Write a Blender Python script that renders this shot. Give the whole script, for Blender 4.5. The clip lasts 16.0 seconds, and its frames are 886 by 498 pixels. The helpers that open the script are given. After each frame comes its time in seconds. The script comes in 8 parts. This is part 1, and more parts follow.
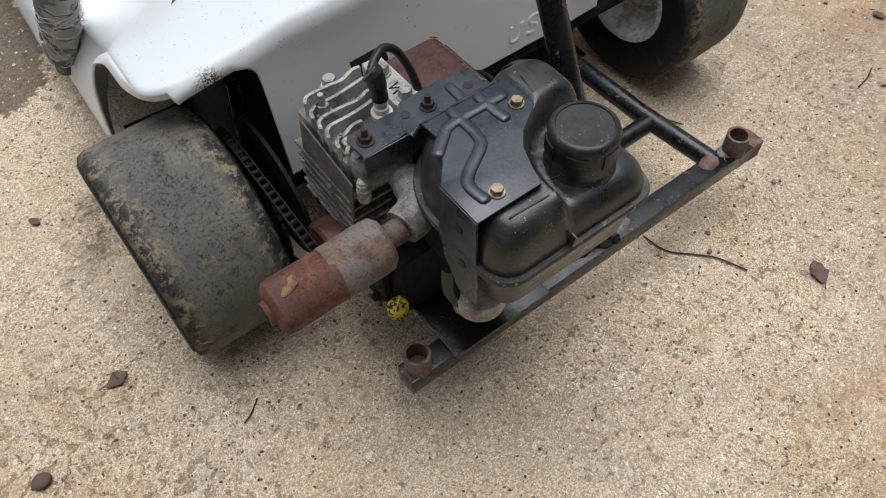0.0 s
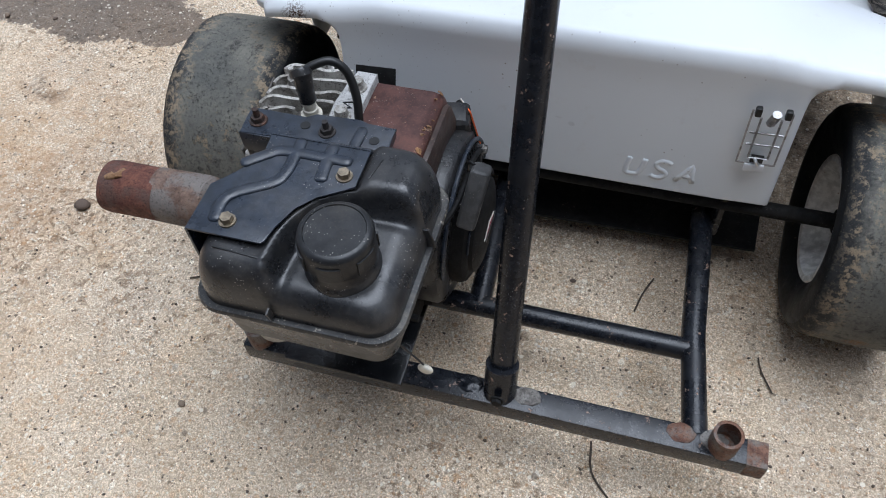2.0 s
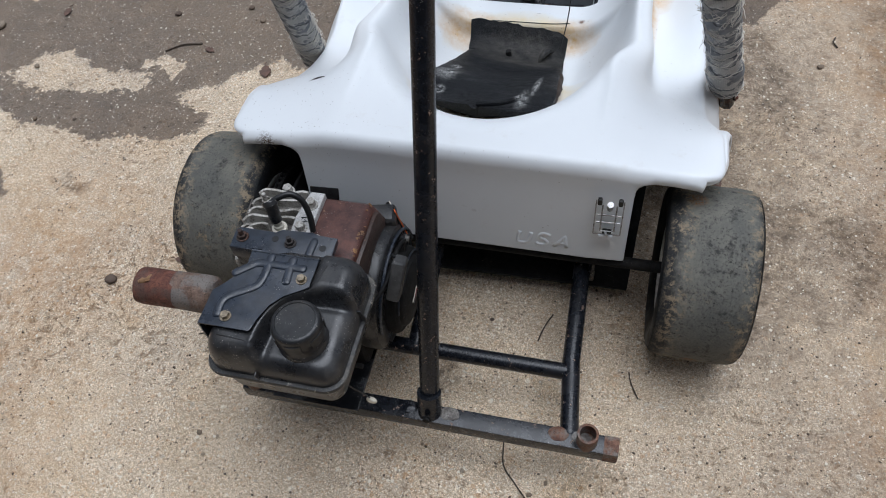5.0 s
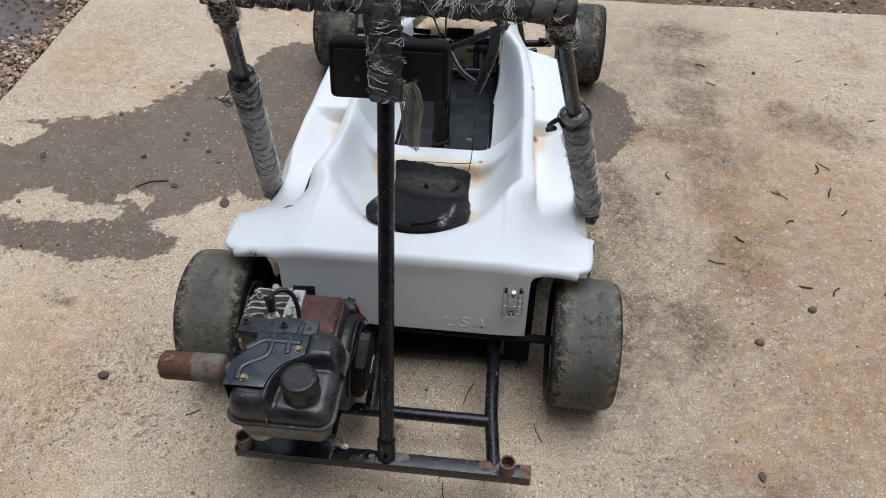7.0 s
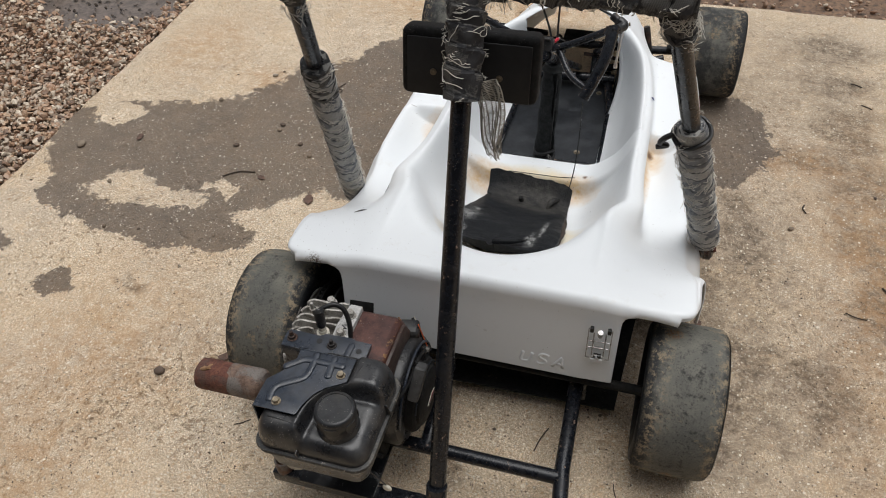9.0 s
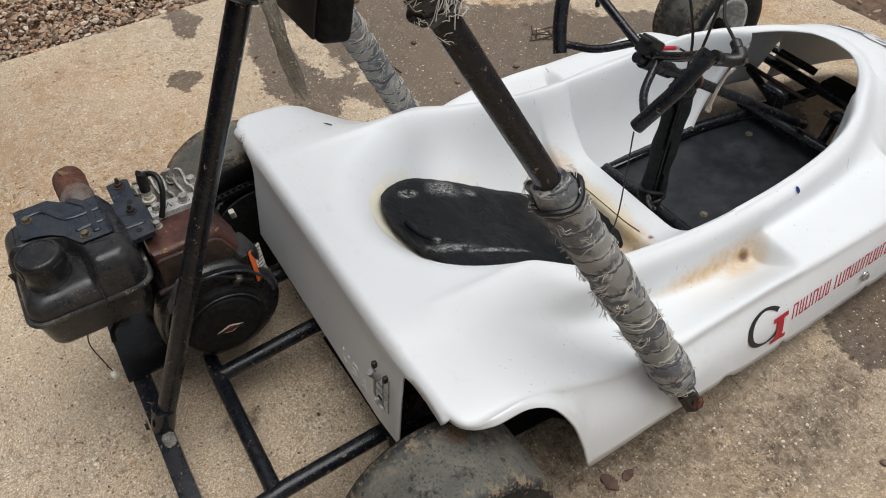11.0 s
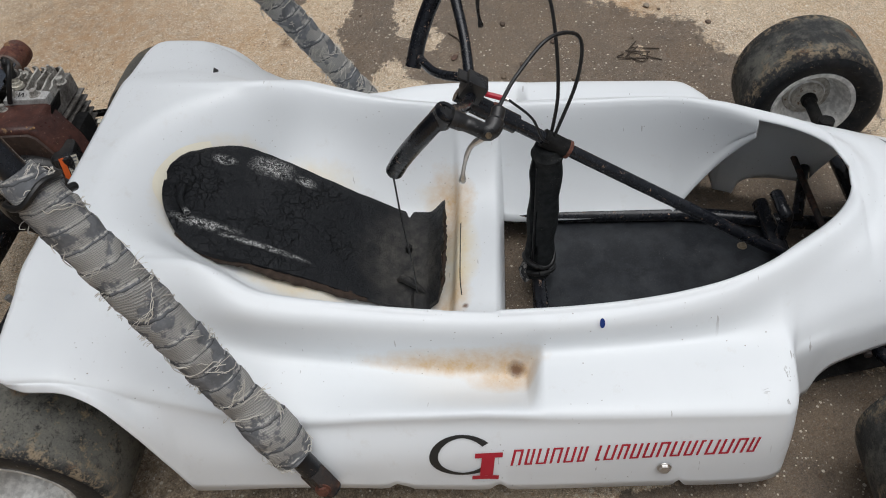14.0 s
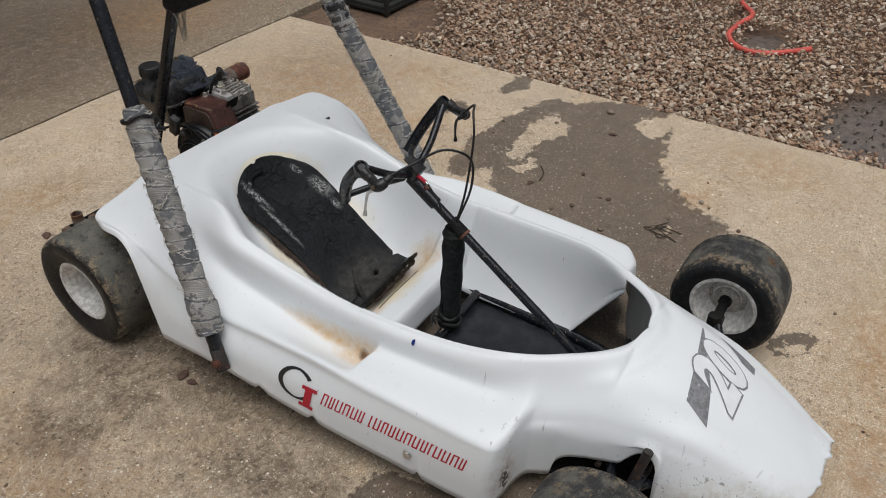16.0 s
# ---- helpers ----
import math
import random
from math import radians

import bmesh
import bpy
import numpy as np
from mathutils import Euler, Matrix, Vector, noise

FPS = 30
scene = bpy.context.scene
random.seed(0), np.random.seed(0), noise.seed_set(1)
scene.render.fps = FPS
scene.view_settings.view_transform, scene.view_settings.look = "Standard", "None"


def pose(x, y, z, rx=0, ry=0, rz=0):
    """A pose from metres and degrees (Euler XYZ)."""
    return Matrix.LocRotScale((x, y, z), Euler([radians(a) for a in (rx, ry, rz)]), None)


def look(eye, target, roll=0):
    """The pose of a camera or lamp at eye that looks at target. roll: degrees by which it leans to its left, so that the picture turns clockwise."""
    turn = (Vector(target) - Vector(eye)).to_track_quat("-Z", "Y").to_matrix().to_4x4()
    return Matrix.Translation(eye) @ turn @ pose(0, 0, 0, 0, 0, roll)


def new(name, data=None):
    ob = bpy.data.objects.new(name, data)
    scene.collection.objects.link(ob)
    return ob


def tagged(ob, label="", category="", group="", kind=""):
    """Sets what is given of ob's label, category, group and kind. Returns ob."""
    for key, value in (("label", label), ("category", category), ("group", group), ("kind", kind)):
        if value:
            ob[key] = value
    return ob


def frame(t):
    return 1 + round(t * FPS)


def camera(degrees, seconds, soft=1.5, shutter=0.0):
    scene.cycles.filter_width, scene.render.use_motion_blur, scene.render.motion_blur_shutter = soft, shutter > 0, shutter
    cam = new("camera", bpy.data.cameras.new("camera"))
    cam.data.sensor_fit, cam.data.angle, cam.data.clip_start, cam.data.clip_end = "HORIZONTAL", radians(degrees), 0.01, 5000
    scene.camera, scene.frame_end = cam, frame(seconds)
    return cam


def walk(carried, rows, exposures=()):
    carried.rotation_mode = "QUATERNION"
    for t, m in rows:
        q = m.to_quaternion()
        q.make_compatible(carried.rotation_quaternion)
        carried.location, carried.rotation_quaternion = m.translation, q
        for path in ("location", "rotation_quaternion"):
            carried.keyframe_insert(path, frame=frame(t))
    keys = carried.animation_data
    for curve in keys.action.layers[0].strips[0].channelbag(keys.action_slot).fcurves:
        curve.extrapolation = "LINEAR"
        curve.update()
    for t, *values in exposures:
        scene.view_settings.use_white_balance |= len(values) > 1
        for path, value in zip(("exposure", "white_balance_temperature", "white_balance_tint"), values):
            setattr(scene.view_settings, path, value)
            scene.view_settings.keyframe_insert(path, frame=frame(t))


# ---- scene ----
cam = camera(59.9, 16.0, 1.0)
PATH = [
    (0, (-0.488, -0.36, 0.951), (0.166, 0.58, -0.689), -2.6),
    (0.5, (-0.341, -0.426, 0.938), (0.078, 0.645, -0.698), -2.9),
    (1, (-0.194, -0.444, 0.966), (-0.036, 0.708, -0.662), -3.3),
    (1.5, (-0.036, -0.44, 0.961), (-0.154, 0.719, -0.665), -3.7),
    (2, (0.109, -0.382, 0.952), (-0.288, 0.72, -0.668), -5.0),
    (2.5, (0.228, -0.266, 0.922), (-0.423, 0.721, -0.691), -7.0),
    (3, (0.344, -0.212, 0.93), (-0.504, 0.637, -0.67), -9.9),
    (3.2, (0.385, -0.194, 0.938), (-0.511, 0.614, -0.657), -11.0),
    (5.3, (0.248, -0.557, 1.375), (-0.058, 0.59, -0.235), -6.3),
    (5.5, (0.246, -0.62, 1.433), (-0.02, 0.573, -0.15), -4.6),
    (6, (0.228, -0.716, 1.51), (0.029, 0.57, -0.009), -1.8),
    (6.5, (0.23, -0.774, 1.564), (0.076, 0.579, 0.099), -0.2),
    (7, (0.234, -0.802, 1.582), (0.081, 0.59, 0.153), 0.0),
    (7.5, (0.24, -0.783, 1.571), (0.045, 0.619, 0.158), -0.9),
    (8, (0.245, -0.749, 1.555), (-0.007, 0.648, 0.147), -2.0),
    (8.5, (0.257, -0.705, 1.533), (-0.076, 0.67, 0.119), -3.2),
    (8.7, (0.258, -0.679, 1.505), (-0.115, 0.686, 0.092), -3.4),
    (10.8, (0.836, -0.007, 1.249), (-0.317, 0.783, -0.182), -2.9),
    (11, (0.882, 0.085, 1.25), (-0.325, 0.766, -0.193), -2.7),
    (11.5, (0.963, 0.286, 1.225), (-0.336, 0.702, -0.238), -2.7),
    (12, (1.01, 0.504, 1.22), (-0.327, 0.696, -0.256), -3.8),
    (12.5, (0.976, 0.656, 1.197), (-0.371, 0.706, -0.28), -4.8),
    (13, (0.943, 0.785, 1.182), (-0.408, 0.739, -0.293), -6.0),
    (13.5, (0.954, 0.924, 1.177), (-0.391, 0.796, -0.298), -7.6),
    (14, (0.97, 1.076, 1.173), (-0.376, 0.878, -0.293), -8.1),
    (14.5, (0.976, 1.233, 1.165), (-0.379, 0.945, -0.278), -7.4),
    (15, (0.931, 1.409, 1.15), (-0.441, 1.009, -0.25), -5.6),
    (15.5, (1.006, 1.623, 1.214), (-0.363, 1.006, -0.107), -2.2),
    (16, (1.256, 1.885, 1.388), (-0.096, 1.018, 0.197), 0.3),
]
walk(cam, [(t, look(eye, target, roll)) for t, eye, target, roll in PATH],
     [(0, 0.44, 6150, 10), (1.5, 0.52, 5600, 10), (3.2, 0.40, 5500, 10), (5.5, 0.14, 5800, 10), (7, 0.15, 5850, 10), (8.5, 0.16, 6350, 10), (11, 0.10, 6450, 10), (12, 0.02, 6400, 10), (14.5, -0.13, 6250, 10), (16, -0.19, 6350, 10)])

# ---- world and light: overcast sky ----
world = bpy.data.worlds.new("world")
scene.world = world
world.use_nodes = True
wn = world.node_tree
sky = wn.nodes.new("ShaderNodeTexSky")
sky.sky_type = "NISHITA"
sky.sun_disc = False
sky.sun_elevation, sky.sun_rotation = radians(78), radians(35)
sky.air_density, sky.dust_density, sky.ozone_density = 1.0, 4.0, 1.0
grey = wn.nodes.new("ShaderNodeHueSaturation")
grey.inputs["Saturation"].default_value = 0.22
wn.links.new(sky.outputs[0], grey.inputs["Color"])
wn.links.new(grey.outputs[0], wn.nodes["Background"].inputs["Color"])
wn.nodes["Background"].inputs["Strength"].default_value = 0.08
sun_data = bpy.data.lights.new("sun", "SUN")
sun_data.energy, sun_data.angle, sun_data.color = 2.0, radians(54), (1.0, 0.985, 0.96)
sun = new("sun", sun_data)
sun.matrix_world = look((0.8, 0.75, 6.0), (0, 0, 0))


# ---- node helpers ----
class Mat:
    """A node material with short calls for the nodes used here."""

    def __init__(self, name):
        self.m = bpy.data.materials.new(name)
        self.m.use_nodes = True
        self.t = self.m.node_tree
        self.b = self.t.nodes["Principled BSDF"]
        self.geo = self.t.nodes.new("ShaderNodeTexCoord")
        self.p = self.geo.outputs["Object"]

    def put(self, sock, v):
        if isinstance(v, bpy.types.NodeSocket):
            self.t.links.new(v, sock)
        else:
            sock.default_value = v

    def math(self, op, a, b=0.0, clamp=False):
        n = self.t.nodes.new("ShaderNodeMath")
        n.operation, n.use_clamp = op, clamp
        self.put(n.inputs[0], a)
        self.put(n.inputs[1], b)
        return n.outputs[0]

    def noise(self, scale, detail=4.0, rough=0.55, vec=None, distort=0.0):
        n = self.t.nodes.new("ShaderNodeTexNoise")
        self.put(n.inputs["Vector"], vec or self.p)
        n.inputs["Scale"].default_value, n.inputs["Detail"].default_value = scale, detail
        n.inputs["Roughness"].default_value, n.inputs["Distortion"].default_value = rough, distort
        return n.outputs["Fac"]

    def voronoi(self, scale, feature="F1", out="Distance", rand=1.0, vec=None):
        n = self.t.nodes.new("ShaderNodeTexVoronoi")
        n.feature = feature
        self.put(n.inputs["Vector"], vec or self.p)
        n.inputs["Scale"].default_value, n.inputs["Randomness"].default_value = scale, rand
        return n.outputs[out]

    def ramp(self, fac, lo, hi, a=0.0, b=1.0):
        n = self.t.nodes.new("ShaderNodeMapRange")
        self.put(n.inputs["Value"], fac)
        n.inputs["From Min"].default_value, n.inputs["From Max"].default_value = lo, hi
        n.inputs["To Min"].default_value, n.inputs["To Max"].default_value = a, b
        return n.outputs["Result"]

    def mix(self, fac, a, b, blend="MIX"):
        n = self.t.nodes.new("ShaderNodeMix")
        n.data_type, n.blend_type = "RGBA", blend
        self.put(n.inputs["Factor"], fac)
        self.put(n.inputs["A"], a if isinstance(a, bpy.types.NodeSocket) else (*a, 1))
        self.put(n.inputs["B"], b if isinstance(b, bpy.types.NodeSocket) else (*b, 1))
        return n.outputs["Result"]

    def warp(self, steps):
        """The place, pushed about by noise: steps of (scale, metres)."""
        p = self.p
        for scale, metres in steps:
            n = self.t.nodes.new("ShaderNodeTexNoise")
            self.put(n.inputs["Vector"], self.p)
            n.inputs["Scale"].default_value, n.inputs["Detail"].default_value, n.inputs["Roughness"].default_value = scale, 6, 0.7
            half = self.t.nodes.new("ShaderNodeVectorMath")
            half.operation = "SUBTRACT"
            self.put(half.inputs[0], n.outputs["Color"])
            half.inputs[1].default_value = (0.5, 0.5, 0.5)
            push = self.t.nodes.new("ShaderNodeVectorMath")
            push.operation = "MULTIPLY_ADD"
            self.put(push.inputs[0], half.outputs[0])
            push.inputs[1].default_value = (metres, metres, 0)
            self.put(push.inputs[2], p)
            p = push.outputs[0]
        return p

    def blobs(self, rows, edge=0.25, wobble=0.5, scale=7.0, detail=5.0, vec=None):
        """1 inside any of the ellipsoids (x, y, z, rx, ry, rz), with a ragged edge."""
        rag = self.math("MULTIPLY", self.math("SUBTRACT", self.noise(scale, detail, 0.68), 0.5), wobble)
        rag = self.math("ADD", rag, self.math("MULTIPLY", self.math("SUBTRACT", self.noise(scale * 5.3, detail, 0.7), 0.5), wobble * 0.5))
        best = None
        for x, y, z, rx, ry, rz in rows:
            a = self.t.nodes.new("ShaderNodeVectorMath")
            a.operation = "SUBTRACT"
            self.put(a.inputs[0], vec or self.p)
            a.inputs[1].default_value = (x, y, z)
            d = self.t.nodes.new("ShaderNodeVectorMath")
            d.operation = "DIVIDE"
            self.put(d.inputs[0], a.outputs[0])
            d.inputs[1].default_value = (rx, ry, rz)
            ln = self.t.nodes.new("ShaderNodeVectorMath")
            ln.operation = "LENGTH"
            self.put(ln.inputs[0], d.outputs[0])
            best = ln.outputs["Value"] if best is None else self.math("MINIMUM", best, ln.outputs["Value"])
        return self.ramp(self.math("ADD", best, rag), 1 + edge / 2, 1 - edge / 2)

    def bump(self, height, strength=0.3, dist=0.002, prev=None):
        n = self.t.nodes.new("ShaderNodeBump")
        n.inputs["Strength"].default_value, n.inputs["Distance"].default_value = strength, dist
        self.put(n.inputs["Height"], height)
        if prev is not None:
            self.put(n.inputs["Normal"], prev)
        return n.outputs[0]

    def done(self, color, rough=0.5, metal=0.0, normal=None, spec=0.5, coat=0.0):
        self.put(self.b.inputs["Base Color"], color if isinstance(color, bpy.types.NodeSocket) else (*color, 1))
        self.put(self.b.inputs["Roughness"], rough)
        self.put(self.b.inputs["Metallic"], metal)
        self.put(self.b.inputs["Specular IOR Level"], spec)
        self.put(self.b.inputs["Coat Weight"], coat)
        if normal is not None:
            self.put(self.b.inputs["Normal"], normal)
        return self.m


def mat_concrete(name, wet, dry, stains_and_shade, rust, dull, warm=(0.628, 0.514, 0.374)):
    m = Mat(name)

    def tone(r, g, b):
        return (warm[0] * r, warm[1] * g, warm[2] * b)

    def cells(scale):
        n = m.t.nodes.new("ShaderNodeSeparateColor")
        m.put(n.inputs[0], m.voronoi(scale, "F1", "Color"))
        return m.voronoi(scale, "F1", "Distance"), n.outputs

    big, mid = m.noise(2.2, 6, 0.6), m.noise(14, 7, 0.7)
    c = m.mix(m.ramp(big, 0.38, 0.62), tone(1.04, 1.02, 0.98), tone(0.80, 0.83, 0.90))
    c = m.mix(m.ramp(mid, 0.40, 0.62, 0, 0.8), c, tone(1.22, 1.25, 1.30))
    c = m.mix(m.ramp(m.noise(5.5, 6, 0.7), 0.52, 0.68, 0, 0.5), c, tone(1.0, 0.84, 0.62))
    # sandy mortar grain, then stones of three sizes
    grain, sand = m.noise(430, 4, 0.75), m.noise(190, 5, 0.75)
    c = m.mix(m.ramp(sand, 0.50, 0.64, 0.0, 0.80), c, tone(0.46, 0.41, 0.36))
    c = m.mix(m.ramp(grain, 0.50, 0.62, 0.0, 0.9), c, tone(0.38, 0.33, 0.29))
    c = m.mix(m.ramp(sand, 0.47, 0.36, 0.0, 0.75), c, tone(1.36, 1.36, 1.35))
    c = m.mix(m.ramp(grain, 0.46, 0.36, 0.0, 0.75), c, tone(1.52, 1.52, 1.50))
    height = m.math("ADD", m.math("MULTIPLY", grain, 0.5), m.math("MULTIPLY", sand, 0.9))
    for scale, share, strength in ((310, 0.60, 0.9), (170, 0.76, 0.9), (85, 0.92, 0.8)):
        d, rnd = cells(scale)
        stone = m.math("MULTIPLY", m.ramp(d, 0.46, 0.30), m.ramp(rnd[0], share, share + 0.02))
        shade = m.mix(m.ramp(rnd[1], 0.10, 0.60), (0.21, 0.165, 0.12), (0.82, 0.75, 0.62))
        shade = m.mix(m.ramp(rnd[2], 0.72, 0.74, 0, 0.75), shade, (0.50, 0.30, 0.15))
        c = m.mix(m.math("MULTIPLY", stone, strength), c, shade)
        height = m.math("ADD", height, m.math("MULTIPLY", stone, 0.3))
    c = m.mix(m.ramp(m.noise(38, 8, 0.78), 0.53, 0.66, 0, 0.55), c, tone(0.60, 0.52, 0.44))
    c = m.mix(m.ramp(m.noise(27, 8, 0.75), 0.46, 0.34, 0, 0.4), c, tone(1.28, 1.27, 1.24))
    pits = m.math("MULTIPLY", m.ramp(m.noise(62, 5, 0.72, None, 0.4), 0.57, 0.62), m.ramp(m.noise(2.6, 4), 0.42, 0.56))
    c = m.mix(m.math("MULTIPLY", pits, 0.75), c, tone(0.40, 0.33, 0.28))
    worm = m.math("MULTIPLY", m.ramp(m.noise(58, 3, 0.6, None, 0.6), 0.57, 0.61), m.blobs(PITTED, 0.9, 0.8, 6.0, 5))
    c = m.mix(m.math("MULTIPLY", worm, m.ramp(m.noise(200, 4, 0.7), 0.3, 0.6, 0.4, 0.85)), c, tone(0.42, 0.36, 0.32))
    height = m.math("SUBTRACT", height, m.math("MULTIPLY", worm, 1.2))
    # sharp sand: dark and light single grains
    c = m.mix(1.0, c, m.mix(m.ramp(m.noise(860, 2, 0.6), 0.42, 0.58), (0.60, 0.59, 0.57), (1.42, 1.42, 1.43)), "MULTIPLY")
    # brown tone and dark stains with shade painted in, rust, then damp patches
    wide = m.warp([(4.0, 0.34), (15, 0.13), (70, 0.035)])
    c = m.mix(m.math("MULTIPLY", m.blobs(dull, 1.2, 0.9, 5.0, 6, wide), m.math("MULTIPLY", m.ramp(m.noise(14, 8, 0.8), 0.40, 0.58, 0.15, 0.85), m.ramp(m.noise(75, 8, 0.8), 0.40, 0.58, 0.35, 1.0))), c, (0.225, 0.168, 0.118))
    blot = m.math("MULTIPLY", m.blobs(stains_and_shade, 0.85, 0.9, 5.0, 8, wide), m.math("MULTIPLY", m.ramp(m.noise(19, 8, 0.8), 0.38, 0.54, 0.25, 1), m.ramp(m.noise(60, 8, 0.82), 0.40, 0.54, 0.35, 1.0)))
    c = m.mix(m.math("MULTIPLY", blot, m.ramp(m.noise(110, 5, 0.75), 0.38, 0.56, 0.6, 1.0)), c, (0.120, 0.089, 0.062))
    c = m.mix(m.math("MULTIPLY", m.math("MULTIPLY", m.blobs(rust, 1.4, 0.9, 9, 7, wide), m.ramp(m.noise(26, 7, 0.75), 0.40, 0.58, 0.1, 1)), 0.58), c, (0.40, 0.225, 0.10))
    fine = m.warp([(6.0, 0.20), (26, 0.085), (110, 0.030)])
    damp = m.blobs(wet, 0.05, 0.30, 3.2, 8, fine)
    if dry:
        damp = m.math("MULTIPLY", damp, m.math("SUBTRACT", 1.0, m.blobs(dry, 0.08, 0.3, 7.0, 8, fine)))
    dark = m.mix(1.0, c, (0.40, 0.375, 0.36), "MULTIPLY")
    c = m.mix(damp, c, m.mix(m.ramp(m.noise(12, 6, 0.7), 0.35, 0.65, 0.15, 0.5), dark, (0.105, 0.088, 0.074)))
    for scale, share in ((130, 0.93), (230, 0.90)):
        d, rnd = cells(scale)
        fleck = m.math("LESS_THAN", d, m.ramp(rnd[1], 0, 1, 0.12, 0.42))
        c = m.mix(m.math("MULTIPLY", fleck, m.ramp(rnd[0], share, share + 0.01, 0, 0.8)), c, (0.76, 0.70, 0.58))
    bump = m.bump(height, 0.95, 0.0026)
    bump = m.bump(m.math("SUBTRACT", mid, m.math("MULTIPLY", pits, 1.2)), 0.6, 0.0035, bump)
    return m.done(c, m.ramp(damp, 0, 1, 0.90, 0.46), 0, bump, 0.35)


def mat_paint(name, color, rough=0.42, chip=(0.20, 0.09, 0.05), chips=0.63, dust=0.25, metal=0.0, scale=1.0, dustcol=(0.20, 0.175, 0.145), bump=0.3, flecks=0.6, spec=0.12):
    """Worn paint on steel or plastic, with dust, pale flecks and chips."""
    m = Mat(name)
    d = m.noise(24 * scale, 7, 0.7)
    c = m.mix(m.ramp(m.noise(90 * scale, 5), 0.40, 0.6), color, tuple(v * 1.5 + 0.002 for v in color))
    c = m.mix(m.math("MULTIPLY", m.ramp(d, 0.50, 0.66), dust), c, dustcol)
    c = m.mix(m.math("MULTIPLY", m.ramp(m.noise(420, 4, 0.75), 0.56, 0.64), dust), c, dustcol)
    sp = m.voronoi(300, "F1", "Distance")
    c = m.mix(m.math("MULTIPLY", m.ramp(sp, 0.17, 0.10), m.ramp(m.noise(30, 4), 0.52, 0.6, 0, flecks)), c, (0.48, 0.45, 0.40))
    k = m.ramp(m.noise(85 * scale, 8, 0.72), chips, chips + 0.025)
    c = m.mix(k, c, m.mix(m.noise(260, 3), chip, tuple(v * 1.9 for v in chip)))
    r = m.math("ADD", m.ramp(d, 0.35, 0.68, rough - 0.08, rough + 0.22), m.math("MULTIPLY", k, 0.2), True)
    return m.done(c, r, metal, m.bump(m.math("SUBTRACT", m.noise(260 * scale, 5), m.math("MULTIPLY", k, 1.5)), bump, 0.0008), spec)


def mat_rust(name, a=(0.085, 0.036, 0.024), b=(0.20, 0.105, 0.065), g=(0.17, 0.145, 0.125), greyness=0.5):
    m = Mat(name)
    c = m.mix(m.ramp(m.noise(70, 8, 0.75), 0.40, 0.60), a, b)
    c = m.mix(m.ramp(m.noise(26, 8, 0.72), greyness - 0.03, greyness + 0.06), c, g)
    c = m.mix(m.ramp(m.noise(380, 5, 0.8), 0.54, 0.62, 0, 0.8), c, tuple(v * 0.28 for v in a))
    c = m.mix(m.ramp(m.noise(240, 5, 0.8), 0.60, 0.68, 0, 0.6), c, tuple(min(1, v * 1.9) for v in b))
    return m.done(c, m.ramp(m.noise(40), 0.35, 0.65, 0.55, 0.9), 0.1, m.bump(m.noise(220, 7, 0.78), 0.75, 0.0018), 0.4)


def mat_rubber(name):
    m = Mat(name)
    n = m.noise(9, 8, 0.72)
    c = m.mix(m.ramp(n, 0.36, 0.64), (0.083, 0.085, 0.077), (0.172, 0.164, 0.138))
    c = m.mix(m.ramp(m.noise(30, 8, 0.78), 0.54, 0.64, 0, 0.85), c, (0.024, 0.024, 0.024))
    xyz = m.t.nodes.new("ShaderNodeSeparateXYZ")
    m.put(xyz.inputs[0], m.p)
    # the front pair has kept more of its black
    c = m.mix(m.math("MULTIPLY", m.ramp(xyz.outputs[1], 1.2, 1.4, 0, 0.85), m.ramp(m.noise(16, 7, 0.75), 0.42, 0.56)), c, (0.022, 0.023, 0.025))
    mud = m.math("MULTIPLY", m.ramp(m.noise(34, 9, 0.8), 0.55, 0.60), m.ramp(m.noise(5, 4), 0.46, 0.58))
    c = m.mix(m.math("MULTIPLY", mud, 0.85), c, (0.30, 0.225, 0.14))
    spots = m.math("MULTIPLY", m.ramp(m.voronoi(8, "F1", "Distance"), 0.15, 0.10), m.ramp(m.noise(300, 5, 0.8), 0.47, 0.52))
    c = m.mix(spots, c, (0.19, 0.098, 0.042))
    off = m.math("ABSOLUTE", m.math("SUBTRACT", m.math("ABSOLUTE", m.math("SUBTRACT", xyz.outputs[0], 0.014)), 0.426))
    off = m.math("ADD", off, m.math("MULTIPLY", m.math("SUBTRACT", m.noise(22, 7, 0.75), 0.5), 0.05))
    c = m.mix(m.ramp(off, 0.050, 0.064, 0, 0.88), c, (0.012, 0.014, 0.017))
    cake = m.math("MULTIPLY", m.math("MULTIPLY", m.ramp(off, 0.036, 0.054), m.ramp(off, 0.080, 0.064)), m.ramp(m.noise(70, 8, 0.8), 0.50, 0.56, 0, 0.8))
    c = m.mix(cake, c, (0.31, 0.24, 0.155))
    pits = m.math("MULTIPLY", m.ramp(m.noise(290, 5, 0.8), 0.55, 0.60), m.ramp(m.noise(40, 5, 0.7), 0.40, 0.60, 0.2, 1))
    c = m.mix(m.math("MULTIPLY", pits, 0.85), c, (0.012, 0.012, 0.012))
    c = m.mix(m.ramp(m.noise(420, 4, 0.8), 0.40, 0.32, 0, 0.6), c, (0.26, 0.24, 0.20))
    b = m.bump(m.math("SUBTRACT", m.noise(150, 7, 0.78), pits), 0.7, 0.002)
    return m.done(c, m.ramp(n, 0.35, 0.65, 0.6, 0.88), 0, m.bump(mud, 0.6, 0.002, b), 0.3)


